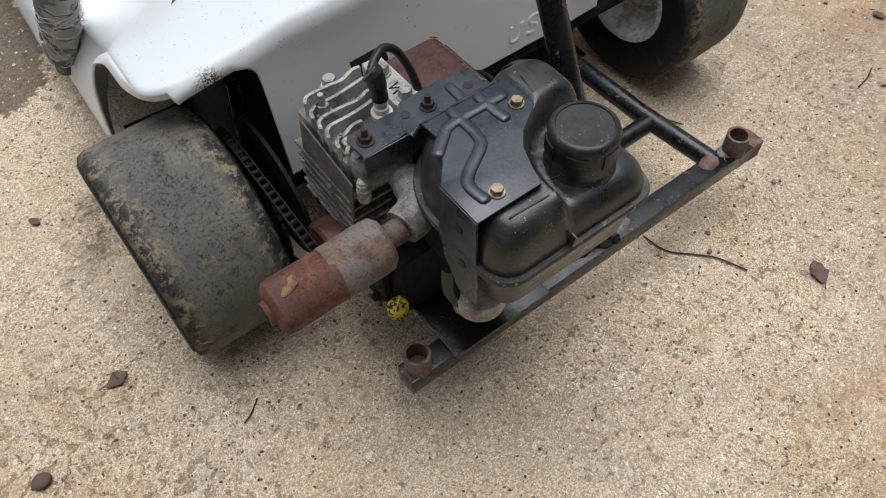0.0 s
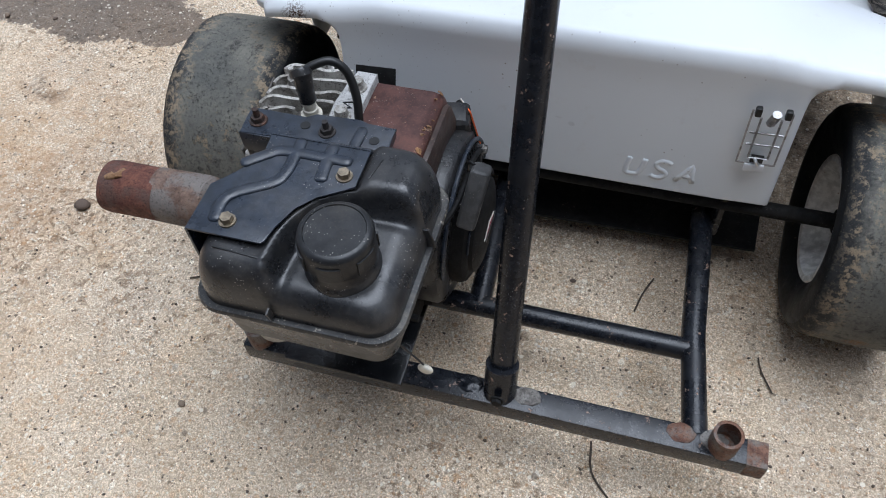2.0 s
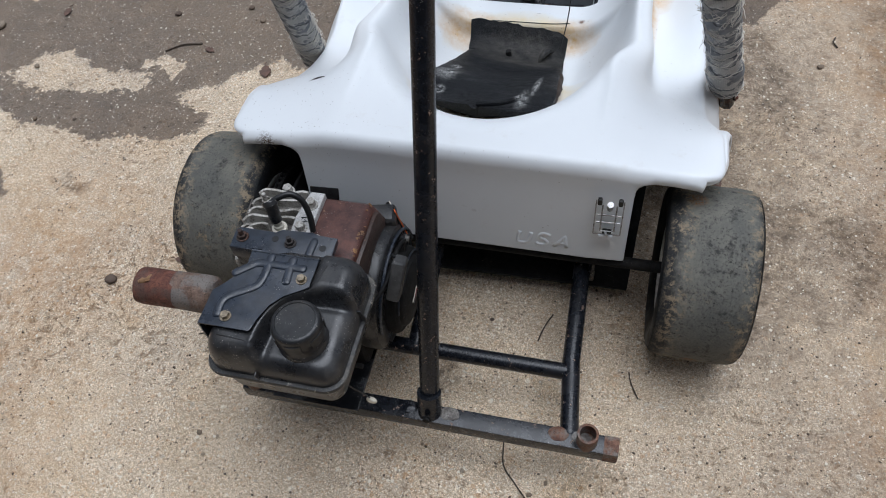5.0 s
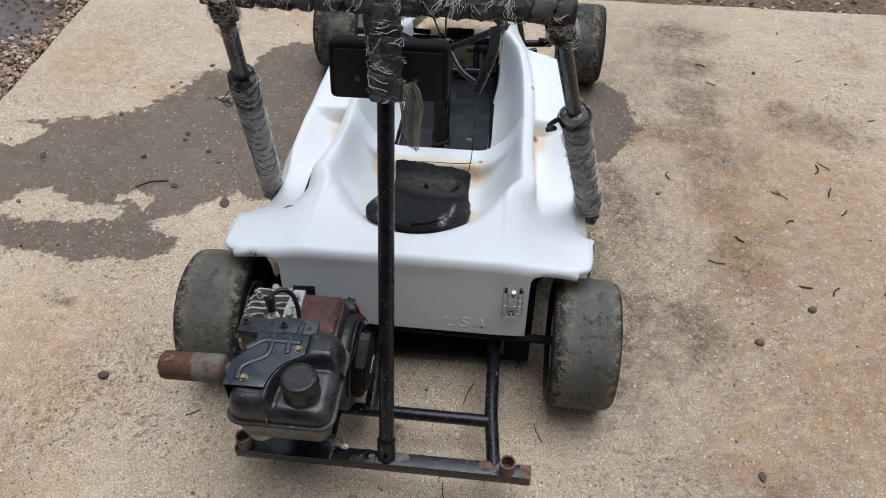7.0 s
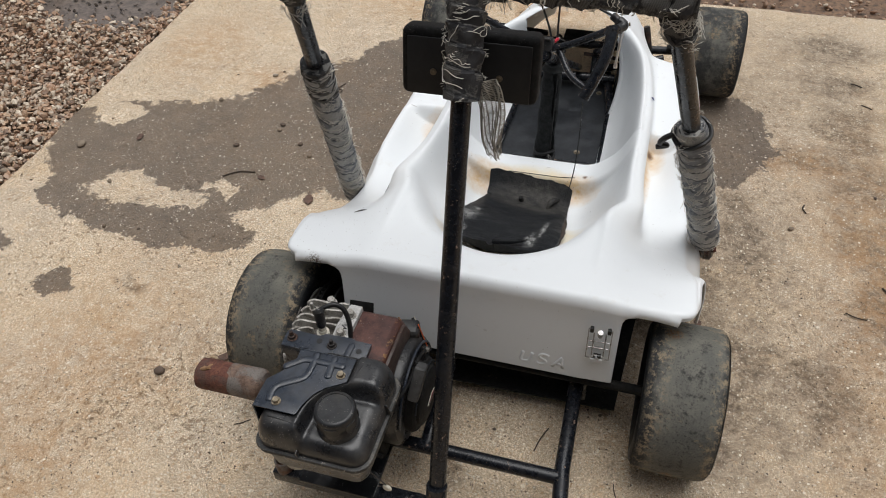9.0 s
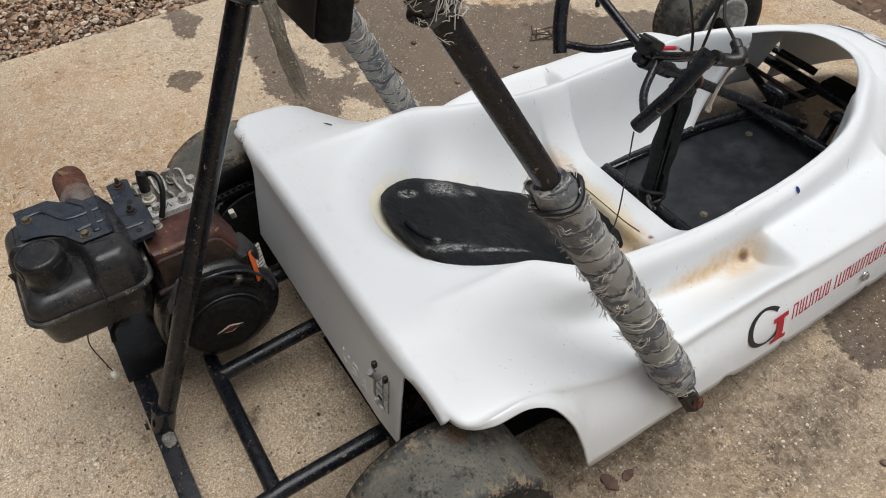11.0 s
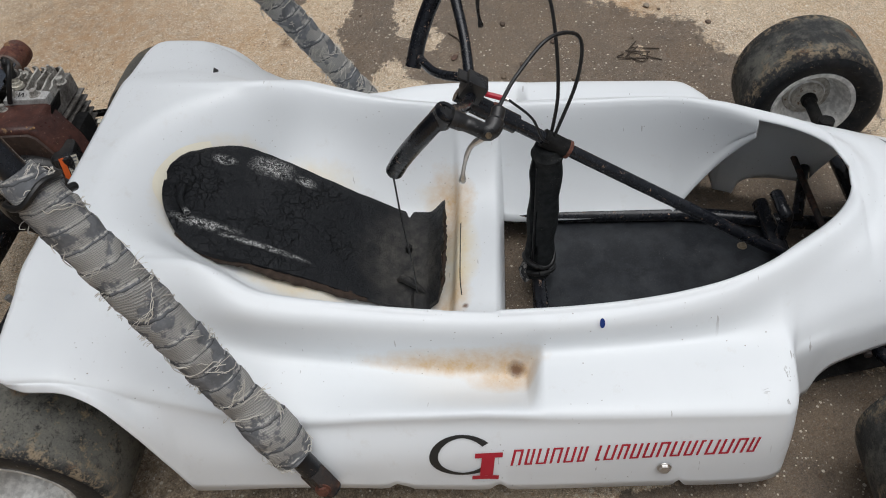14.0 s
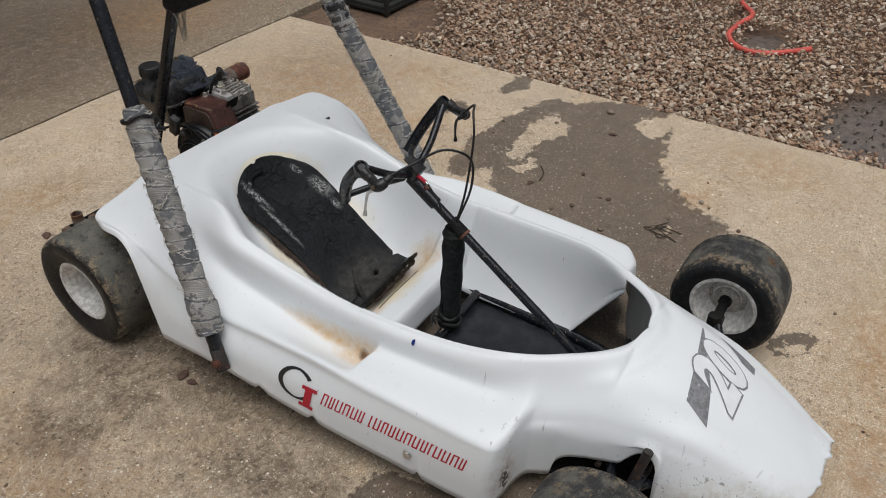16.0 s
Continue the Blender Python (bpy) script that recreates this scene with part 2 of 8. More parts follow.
def mat_fibreglass(name):
    """White gelcoat with rust runs, yellowing round the seat, specks and scuffs."""
    m = Mat(name)
    c = m.mix(m.ramp(m.noise(3.0, 4), 0.35, 0.7), (0.775, 0.796, 0.806), (0.732, 0.755, 0.768))
    grime = m.noise(20, 7, 0.72)
    c = m.mix(m.ramp(grime, 0.60, 0.78, 0, 0.35), c, (0.56, 0.52, 0.46))
    yellow = m.blobs([(0.008, 0.585, 0.28, 0.126, 0.124, 0.14), (0.012, 0.72, 0.2, 0.150, 0.2, 0.10), (0.015, 0.90, 0.13, 0.150, 0.09, 0.05)], 0.35, 0.35, 8)
    c = m.mix(m.math("MULTIPLY", yellow, m.ramp(m.noise(24, 6, 0.7), 0.3, 0.65, 0.4, 0.9)), c, (0.72, 0.59, 0.35))
    runs = m.blobs([(0.305, 1.055, 0.165, 0.028, 0.05, 0.04), (-0.265, 1.05, 0.165, 0.035, 0.06, 0.04), (0.125, 0.945, 0.115, 0.05, 0.03, 0.04),
                    (-0.10, 0.94, 0.125, 0.07, 0.035, 0.05), (0.300, 0.95, 0.175, 0.012, 0.15, 0.03)], 1.3, 1.1, 14)
    c = m.mix(m.math("MULTIPLY", runs, m.ramp(m.noise(40, 6, 0.75), 0.35, 0.65, 0.45, 0.95)), c, (0.57, 0.35, 0.12))
    holes = m.blobs([(0.303, 1.066, 0.160, 0.010, 0.013, 0.02), (0.15, 0.98, 0.125, 0.006, 0.005, 0.02)], 0.9, 0.9, 60)
    c = m.mix(m.math("MULTIPLY", holes, 0.9), c, (0.13, 0.055, 0.02))
    speck = m.math("MULTIPLY", m.ramp(m.voronoi(85, "F1", "Distance"), 0.11, 0.06), m.ramp(m.noise(9, 3), 0.50, 0.62))
    rear = m.blobs([(-0.33, 0.40, 0.36, 0.17, 0.16, 0.12)], 1.2, 0.8, 10)
    speck = m.math("MAXIMUM", speck, m.math("MULTIPLY", rear, m.math("MULTIPLY", m.ramp(m.voronoi(150, "F1", "Distance"), 0.15, 0.09), m.ramp(m.noise(55, 4), 0.46, 0.54))))
    c = m.mix(m.math("MULTIPLY", speck, 0.75), c, (0.16, 0.12, 0.08))
    patch = m.blobs([(-0.318, 0.336, 0.347, 0.015, 0.016, 0.014)], 0.9, 1.2, 60)
    c = m.mix(m.math("MULTIPLY", patch, m.ramp(m.noise(420, 3), 0.47, 0.52)), c, (0.075, 0.036, 0.014))
    front = m.blobs([(0.2, 1.88, 0.06, 0.14, 0.16, 0.07), (0.37, 1.46, 0.10, 0.04, 0.03, 0.06)], 0.9, 0.9, 9)
    c = m.mix(m.math("MULTIPLY", front, m.ramp(m.noise(45, 7, 0.75), 0.42, 0.58, 0.15, 0.8)), c, (0.46, 0.41, 0.34))
    mud = m.blobs([(0.372, 1.462, 0.095, 0.014, 0.02, 0.03)], 0.6, 1.2, 40)
    c = m.mix(m.math("MULTIPLY", mud, m.ramp(m.noise(90, 4), 0.45, 0.5)), c, (0.06, 0.05, 0.045))
    # fine dark scratches
    mp = m.t.nodes.new("ShaderNodeMapping")
    mp.inputs["Scale"].default_value = (9, 60, 9)
    mp.inputs["Rotation"].default_value = (0.2, 0.3, 0.9)
    m.put(mp.inputs["Vector"], m.p)
    scr = m.math("MULTIPLY", m.ramp(m.noise(2.2, 2, 0.5, mp.outputs[0]), 0.735, 0.75), m.ramp(m.noise(5, 2), 0.5, 0.6))
    c = m.mix(m.math("MULTIPLY", scr, 0.6), c, (0.25, 0.22, 0.2))
    for turned, stretch, limit in (((0.1, 0.6, 0.2), (22, 70, 40), 0.70), ((0.9, 0.1, 0.7), (60, 18, 40), 0.71)):
        mp = m.t.nodes.new("ShaderNodeMapping")
        mp.inputs["Scale"].default_value, mp.inputs["Rotation"].default_value = stretch, turned
        m.put(mp.inputs["Vector"], m.p)
        scuff = m.math("MULTIPLY", m.ramp(m.noise(1.6, 3, 0.6, mp.outputs[0]), limit - 0.05, limit - 0.03), m.blobs([(0.21, 1.84, 0.09, 0.12, 0.15, 0.08), (0.36, 1.44, 0.19, 0.03, 0.03, 0.03)], 0.9, 0.9, 9))
        c = m.mix(m.math("MULTIPLY", scuff, 0.75), c, (0.15, 0.13, 0.11))
    return m.done(c, m.ramp(grime, 0.3, 0.75, 0.30, 0.5), 0, m.bump(m.noise(9, 3), 0.06, 0.004), 0.45)


def mat_plain(name, color, rough=0.5, metal=0.0, vary=0.25, scale=30.0, bump=0.2):
    m = Mat(name)
    c = m.mix(m.ramp(m.noise(scale, 5, 0.65), 0.3, 0.7), tuple(v * (1 - vary) for v in color), tuple(min(1, v * (1 + vary)) for v in color))
    return m.done(c, m.ramp(m.noise(scale * 0.6, 4), 0.3, 0.7, rough - 0.08, rough + 0.12), metal, m.bump(m.noise(scale * 5, 4), bump, 0.001))


def mat_random(name, stops, rough=0.75, island=True):
    """Colours picked per piece, from dark to light."""
    m = Mat(name)
    if island:
        r = m.t.nodes.new("ShaderNodeNewGeometry").outputs["Random Per Island"]
    else:
        r = m.t.nodes.new("ShaderNodeObjectInfo").outputs["Random"]
    n = m.t.nodes.new("ShaderNodeValToRGB")
    n.color_ramp.elements.remove(n.color_ramp.elements[0])
    n.color_ramp.elements[0].position, n.color_ramp.elements[0].color = 0, (*stops[0], 1)
    for i, s in enumerate(stops[1:]):
        n.color_ramp.elements.new((i + 1) / (len(stops) - 1)).color = (*s, 1)
    m.put(n.inputs[0], r)
    c = m.mix(m.ramp(m.noise(70, 5, 0.7), 0.35, 0.7, 0, 0.5), n.outputs[0], (0.13, 0.095, 0.07))
    return m.done(c, rough, 0, m.bump(m.noise(120, 4), 0.3, 0.001), 0.4)


def mat_bandage(name, light, dark):
    """Ribbed gauze wound in turns over smooth grey tape, worn through in patches, with frayed edges."""
    m = Mat(name)
    uv = m.t.nodes.new("ShaderNodeSeparateXYZ")
    m.put(uv.inputs[0], m.geo.outputs["UV"])
    turns, round_ = uv.outputs[0], uv.outputs[1]
    part_of = m.math("FRACT", m.math("ADD", turns, m.math("MULTIPLY", m.math("SUBTRACT", m.noise(70, 3, 0.6), 0.5), 0.12)))
    c = m.mix(m.ramp(m.noise(45, 6, 0.7), 0.40, 0.62), tuple(v * 0.85 for v in dark), tuple(v * 1.3 for v in dark))
    rib = m.math("SINE", m.math("MULTIPLY", m.math("ADD", turns, m.math("MULTIPLY", m.noise(30, 2), 0.03)), 2 * math.pi * 13))
    knit = m.math("SINE", m.math("MULTIPLY", round_, 2 * math.pi * 62))
    net = m.math("MAXIMUM", m.ramp(rib, -0.3, 0.7), m.ramp(knit, 0.2, 0.9, 0, 0.8))
    wide = m.noise(17, 5, 0.62)
    there = m.math("MULTIPLY", m.ramp(wide, 0.465, 0.50), m.ramp(m.math("ADD", part_of, m.math("MULTIPLY", m.math("SUBTRACT", m.noise(26, 4, 0.7), 0.5), 1.5)), 0.06, 0.12))
    c = m.mix(m.math("MULTIPLY", there, m.ramp(net, 0, 1, 0.45, 0.95)), c, m.mix(m.ramp(m.noise(12, 4), 0.4, 0.6), light, tuple(v * 0.78 for v in light)))
    c = m.mix(m.math("MULTIPLY", m.ramp(m.math("ABSOLUTE", m.math("SUBTRACT", part_of, 0.13)), 0.05, 0.02), m.ramp(m.noise(90, 5, 0.75), 0.46, 0.56, 0, 0.85)), c, tuple(min(1, v * 1.25) for v in light))
    c = m.mix(m.ramp(part_of, 0.060, 0.015, 0, 0.8), c, tuple(v * 0.25 for v in dark))
    h = m.math("ADD", m.math("MULTIPLY", m.math("MULTIPLY", net, there), 0.6), m.math("ADD", m.noise(70, 6, 0.7), m.math("MULTIPLY", part_of, 0.8)))
    return m.done(c, 0.85, 0, m.bump(h, 0.9, 0.002), 0.25)


PITTED = [(-0.71, 0.21, 0, 0.12, 0.13, 1), (-0.60, 0.09, 0, 0.07, 0.08, 1), (-0.78, 0.05, 0, 0.06, 0.08, 1)]
WET = [(-1.25, 1.0, 0, 0.34, 0.23, 1), (-0.95, 1.02, 0, 0.34, 0.29, 1), (-0.75, 1.25, 0, 0.27, 0.36, 1), (-0.60, 1.50, 0, 0.19, 0.28, 1), (-1.0, 0.68, 0, 0.30, 0.08, 1), (-0.53, 1.1, 0, 0.13, 0.22, 1),
       (-1.34, 0.75, 0, 0.09, 0.10, 1), (-1.16, 0.39, 0, 0.055, 0.045, 1), (-1.50, 0.50, 0, 0.13, 0.045, 1), (-1.50, 1.08, 0, 0.10, 0.06, 1), (-0.45, 1.87, 0, 0.065, 0.045, 1), (0.52, 1.42, 0, 0.13, 0.23, 1), (0.36, 1.52, 0, 0.18, 0.24, 1), (-0.22, 1.48, 0, 0.28, 0.32, 1), (0.0, 1.2, 0, 0.35, 0.4, 1)]
DRY = [(-1.43, 1.13, 0, 0.10, 0.055, 1), (-1.20, 0.79, 0, 0.12, 0.075, 1), (-1.02, 0.77, 0, 0.10, 0.045, 1), (-0.90, 0.84, 0, 0.055, 0.035, 1), (-0.43, 1.88, 0, 0.035, 0.03, 1), (-0.78, 1.40, 0, 0.03, 0.015, 1)]
# browner slab tone; next to the kart it also paints soft shade
DULL = [(-1.15, -0.35, 0, 0.32, 0.32, 1), (0.70, 0.50, 0, 0.30, 0.42, 1), (0.62, 0.98, 0, 0.30, 0.34, 1), (0.90, 0.62, 0, 0.30, 0.30, 1), (1.02, 0.80, 0, 0.34, 0.42, 1), (0.80, 0.42, 0, 0.25, 0.30, 1), (0.75, -0.05, 0, 0.30, 0.50, 1), (1.15, -0.35, 0, 0.55, 0.5, 1), (1.15, 0.3, 0, 0.6, 0.7, 1), (0.95, 1.2, 0, 0.25, 0.6, 1), (0.65, 0.9, 0, 0.25, 0.6, 1), (0.70, 1.75, 0, 0.28, 0.45, 1), (1.1, -0.45, 0, 0.6, 0.3, 1)]
# dark stains; the blobs under and beside the kart paint its contact shade
STAIN_AND_SHADE = [(0.43, 0.56, 0, 0.07, 0.14, 1), (0.30, 0.75, 0, 0.25, 0.25, 1), (0.56, 0.48, 0, 0.09, 0.22, 1), (0.56, 1.02, 0, 0.07, 0.16, 1), (0.87, 2.02, 0, 0.14, 0.09, 1), (0.88, 1.80, 0, 0.10, 0.08, 1), (0.88, 1.52, 0, 0.08, 0.13, 1), (0.76, 1.36, 0, 0.11, 0.07, 1), (0.91, 1.28, 0, 0.11, 0.11, 1), (0.90, 1.03, 0, 0.07, 0.12, 1), (0.93, 0.80, 0, 0.07, 0.16, 1),
         (1.16, 1.52, 0, 0.08, 0.06, 1), (1.26, 1.46, 0, 0.14, 0.08, 1), (1.36, 1.40, 0, 0.08, 0.05, 1), (0.60, 0.87, 0, 0.14, 0.012, 1),
         (0.88, 0.03, 0, 0.07, 0.10, 1), (0.48, 0.60, 0, 0.03, 0.05, 1), (0.0, 0.14, 0, 0.03, 0.04, 1), (0.75, 0.50, 0, 0.08, 0.10, 1), (-0.50, 0.55, 0, 0.05, 0.07, 1), (-0.95, 0.44, 0, 0.05, 0.025, 1)]
RUST = [(-1.00, -0.15, 0, 0.30, 0.38, 1), (1.15, 0.35, 0, 0.30, 0.40, 1), (1.20, 1.05, 0, 0.30, 0.5, 1), (0.70, -0.25, 0, 0.20, 0.16, 1), (-0.9, 0.25, 0, 0.20, 0.25, 1), (0.12, -0.14, 0, 0.016, 0.014, 1), (0.15, -0.02, 0, 0.025, 0.012, 1), (0.74, 1.34, 0, 0.09, 0.09, 1), (0.95, 0.9, 0, 0.16, 0.5, 1), (-1.35, 1.60, 0, 0.14, 0.20, 1), (-1.05, 1.42, 0, 0.08, 0.06, 1), (0.85, 0.15, 0, 0.12, 0.10, 1),
        (-0.2, 2.1, 0, 0.25, 0.10, 1), (-0.6, 2.05, 0, 0.25, 0.10, 1), (1.5, 1.9, 0, 0.08, 0.08, 1), (0.2, -0.4, 0, 0.2, 0.1, 1), (-1.35, 0.1, 0, 0.12, 0.2, 1)]

M = {
    "concrete": mat_concrete("concrete", WET, DRY, STAIN_AND_SHADE, RUST, DULL),
    "concrete_old": mat_concrete("concrete_old", [(-0.6, -3.3, 0, 1.6, 0.6, 1)], [], [(-0.4, -1.5, 0, 1.0, 0.5, 1), (1.0, -1.2, 0, 0.6, 0.3, 1)], [(-1.2, -1.4, 0, 0.3, 0.3, 1)], [(0, -1.6, 0, 3, 0.5, 1)], (0.285, 0.228, 0.163)),
    "white": mat_fibreglass("white_fibreglass"),
    "black": mat_paint("black_frame_paint", (0.0055, 0.0065, 0.009), 0.20, (0.19, 0.125, 0.09), 0.625, 0.02, 0, 1.0, (0.20, 0.175, 0.145), 0.3, 0.45, 0.38),
    "black_tank": mat_paint("black_tank_paint", (0.0125, 0.0130, 0.0142), 0.26, (0.12, 0.10, 0.08), 0.69, 0.14, 0, 0.8, (0.17, 0.15, 0.125), 0.3, 1.0, 0.5),
    "black_plate": mat_paint("black_plate_paint", (0.0140, 0.0185, 0.0270), 0.27, (0.14, 0.09, 0.065), 0.68, 0.06, 0, 1.0, (0.20, 0.175, 0.145), 0.3, 0.8, 0.55),
    "black_plastic": mat_paint("black_plastic", (0.010, 0.010, 0.0105), 0.26, (0.12, 0.10, 0.09), 0.71, 0.08, 0, 1.0, (0.20, 0.175, 0.145), 0.3, 0.7, 0.45),
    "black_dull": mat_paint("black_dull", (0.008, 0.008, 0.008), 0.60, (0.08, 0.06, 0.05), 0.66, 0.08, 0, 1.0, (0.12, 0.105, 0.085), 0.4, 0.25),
    "brown_box": mat_paint("brown_shroud_paint", (0.048, 0.020, 0.016), 0.32, (0.20, 0.13, 0.08), 0.63, 0.75, 0, 0.8, (0.14, 0.056, 0.04), 0.3, 0.6, 0.35),
    "black_seam": mat_paint("scuffed_black_seam", (0.018, 0.018, 0.018), 0.36, (0.20, 0.18, 0.15), 0.60, 0.5, 0, 1.2, (0.16, 0.145, 0.12), 0.3, 0.8, 0.4),
    "black_cap": mat_paint("black_cap_plastic", (0.0105, 0.011, 0.012), 0.36, (0.12, 0.10, 0.09), 0.72, 0.10, 0, 1.0, (0.14, 0.12, 0.09), 0.25, 0.7, 0.35),
    "grip_grey": mat_paint("grey_grip_plastic", (0.040, 0.040, 0.040), 0.5, (0.12, 0.10, 0.09), 0.72, 0.2, 0, 1.0, (0.12, 0.11, 0.10), 0.3, 0.4, 0.3),
    "brown_side": mat_paint("dark_brown_side", (0.040, 0.027, 0.022), 0.38, (0.16, 0.10, 0.07), 0.62, 0.6, 0, 0.8, (0.085, 0.050, 0.038), 0.3, 0.5, 0.3),
    "shield": mat_rust("grey_tin", (0.060, 0.052, 0.046), (0.13, 0.115, 0.10), (0.10, 0.092, 0.082), 0.5),
    "pad_metal": mat_rust("pale_machined_metal", (0.34, 0.33, 0.31), (0.56, 0.55, 0.53), (0.52, 0.51, 0.49), 0.48),
    "badge_red": mat_plain("badge_red", (0.16, 0.008, 0.014), 0.4, 0, 0.2),
    "board": mat_plain("black_board", (0.007, 0.007, 0.0075), 0.55, 0, 0.4, 40),
    "cream": mat_plain("cream_glue", (0.79, 0.745, 0.61), 0.6, 0, 0.05, 25),
    "rust": mat_rust("rusty_steel"),
    "rust_dark": mat_rust("dark_rust", (0.030, 0.020, 0.017), (0.11, 0.055, 0.036), (0.035, 0.03, 0.028), 0.46),
    "rust_red": mat_rust("red_rust", (0.080, 0.028, 0.020), (0.165, 0.066, 0.042), (0.10, 0.055, 0.042), 0.55),
    "rust_grey": mat_rust("grey_heat_steel", (0.11, 0.068, 0.05), (0.20, 0.135, 0.10), (0.17, 0.15, 0.135), 0.48),
    "cast": mat_rust("grey_iron_pipe", (0.085, 0.075, 0.066), (0.20, 0.185, 0.165), (0.26, 0.245, 0.225), 0.52),
    "aluminium": mat_rust("cast_aluminium", (0.19, 0.172, 0.145), (0.44, 0.42, 0.38), (0.50, 0.48, 0.44), 0.52),
    "zinc": mat_plain("zinc_bolt", (0.24, 0.20, 0.145), 0.42, 0.85, 0.55, 150),
    "latch_metal": mat_plain("dull_latch_metal", (0.34, 0.335, 0.33), 0.32, 0.7, 0.5, 120),
    "steel": mat_plain("bright_steel", (0.62, 0.61, 0.59), 0.3, 0.95, 0.2, 60),
    "rubber": mat_rubber("tyre_rubber"),
    "wall_rubber": mat_paint("tyre_side_rubber", (0.007, 0.008, 0.0095), 0.42, (0.20, 0.15, 0.09), 0.64, 0.07, 0, 1, (0.2, 0.175, 0.145), 0.3, 0.5, 0.22),
    "rim": mat_paint("white_rim_paint", (0.50, 0.495, 0.475), 0.4, (0.13, 0.075, 0.045), 0.65, 0.15, 0, 1.0, (0.34, 0.29, 0.22), 0.2, 0.0, 0.4),
    "rim_inner": mat_paint("grimy_rim_paint", (0.34, 0.325, 0.29), 0.5, (0.10, 0.06, 0.04), 0.58, 0.5, 0, 1.0, (0.20, 0.16, 0.11), 0.3, 0.0, 0.3),
    "bandage": mat_bandage("grey_bandage", (0.50, 0.485, 0.45), (0.15, 0.155, 0.163)),
    "bandage_dark": mat_bandage("dark_bandage", (0.15, 0.145, 0.135), (0.035, 0.035, 0.037)),
    "thread": mat_plain("frayed_thread", (0.55, 0.52, 0.46), 0.95, 0, 0.2),
    "gauze": mat_plain("loose_gauze", (0.34, 0.315, 0.265), 0.95, 0, 0.3, 60),
    "seat_foam": None,
    "floor_sheet": mat_paint("black_floor_sheet", (0.011, 0.0125, 0.0150), 0.36, (0.10, 0.075, 0.055), 0.70, 0.32, 0, 0.45, (0.060, 0.064, 0.068), 0.3, 0.15, 0.3),
    "foam_black": mat_paint("black_foam", (0.012, 0.013, 0.0135), 0.7, (0.05, 0.045, 0.04), 0.74, 0.25, 0, 1.0, (0.05, 0.05, 0.047), 0.5, 0.2, 0.10),
    "cable": mat_plain("black_cable", (0.006, 0.006, 0.006), 0.45),
    "red": mat_plain("red_decal", (0.42, 0.012, 0.03), 0.4, 0, 0.1),
    "decal_black": mat_plain("black_decal", (0.018, 0.018, 0.018), 0.4, 0, 0.2),
    "decal_grey": mat_paint("grey_decal", (0.16, 0.16, 0.165), 0.5, (0.5, 0.5, 0.5), 0.64, 0.25, 0, 1.2, (0.32, 0.32, 0.32)),
    "decal_white": mat_plain("white_decal", (0.74, 0.75, 0.76), 0.4, 0, 0.06),
    "decal_line": mat_plain("decal_outline", (0.20, 0.20, 0.21), 0.5, 0, 0.2),
    "orange": mat_plain("orange_label", (0.75, 0.13, 0.02), 0.5, 0, 0.1),
    "yellow": mat_paint("greasy_yellow_plastic", (0.42, 0.33, 0.02), 0.45, (0.012, 0.011, 0.008), 0.50, 0.3, 0, 1.2, (0.10, 0.08, 0.02), 0.3, 0.0, 0.4),
    "black_oil": mat_paint("oily_black_plate", (0.004, 0.0045, 0.0055), 0.12, (0.10, 0.06, 0.04), 0.68, 0.04, 0, 1.0, (0.10, 0.09, 0.08), 0.5, 0.5, 0.5),
    "off_white": mat_plain("off_white_plastic", (0.62, 0.58, 0.48), 0.55, 0, 0.25),
    "hose_red": mat_plain("red_hose", (0.62, 0.10, 0.075), 0.45, 0, 0.2, 20),
    "leaf": mat_plain("dead_leaf", (0.105, 0.060, 0.042), 0.7, 0, 0.45, 60),
    "twig": mat_plain("dry_twig", (0.055, 0.040, 0.028), 0.85, 0, 0.4, 80),
    "gravel": mat_random("river_gravel", [(0.10, 0.060, 0.040), (0.36, 0.21, 0.125), (0.52, 0.36, 0.235), (0.46, 0.27, 0.165), (0.44, 0.36, 0.275), (0.80, 0.68, 0.53), (0.22, 0.135, 0.09)], 0.36),
    "stone": mat_random("loose_stone", [(0.07, 0.05, 0.04), (0.16, 0.11, 0.075), (0.22, 0.17, 0.12), (0.42, 0.36, 0.28)], 0.75, False),
    "crumb": mat_random("surface_crumb", [(0.05, 0.04, 0.03), (0.12, 0.085, 0.06), (0.30, 0.235, 0.165), (0.55, 0.47, 0.36), (0.68, 0.62, 0.52)], 0.8),
    "shred": mat_plain("rotten_foam", (0.035, 0.022, 0.015), 0.95, 0, 0.5, 120),
    "tan": mat_rust("tan_flake", (0.16, 0.08, 0.035), (0.34, 0.19, 0.085), (0.24, 0.14, 0.07), 0.5),
    "crate": mat_plain("dark_crate_plastic", (0.02, 0.021, 0.02), 0.55, 0, 0.3),
}


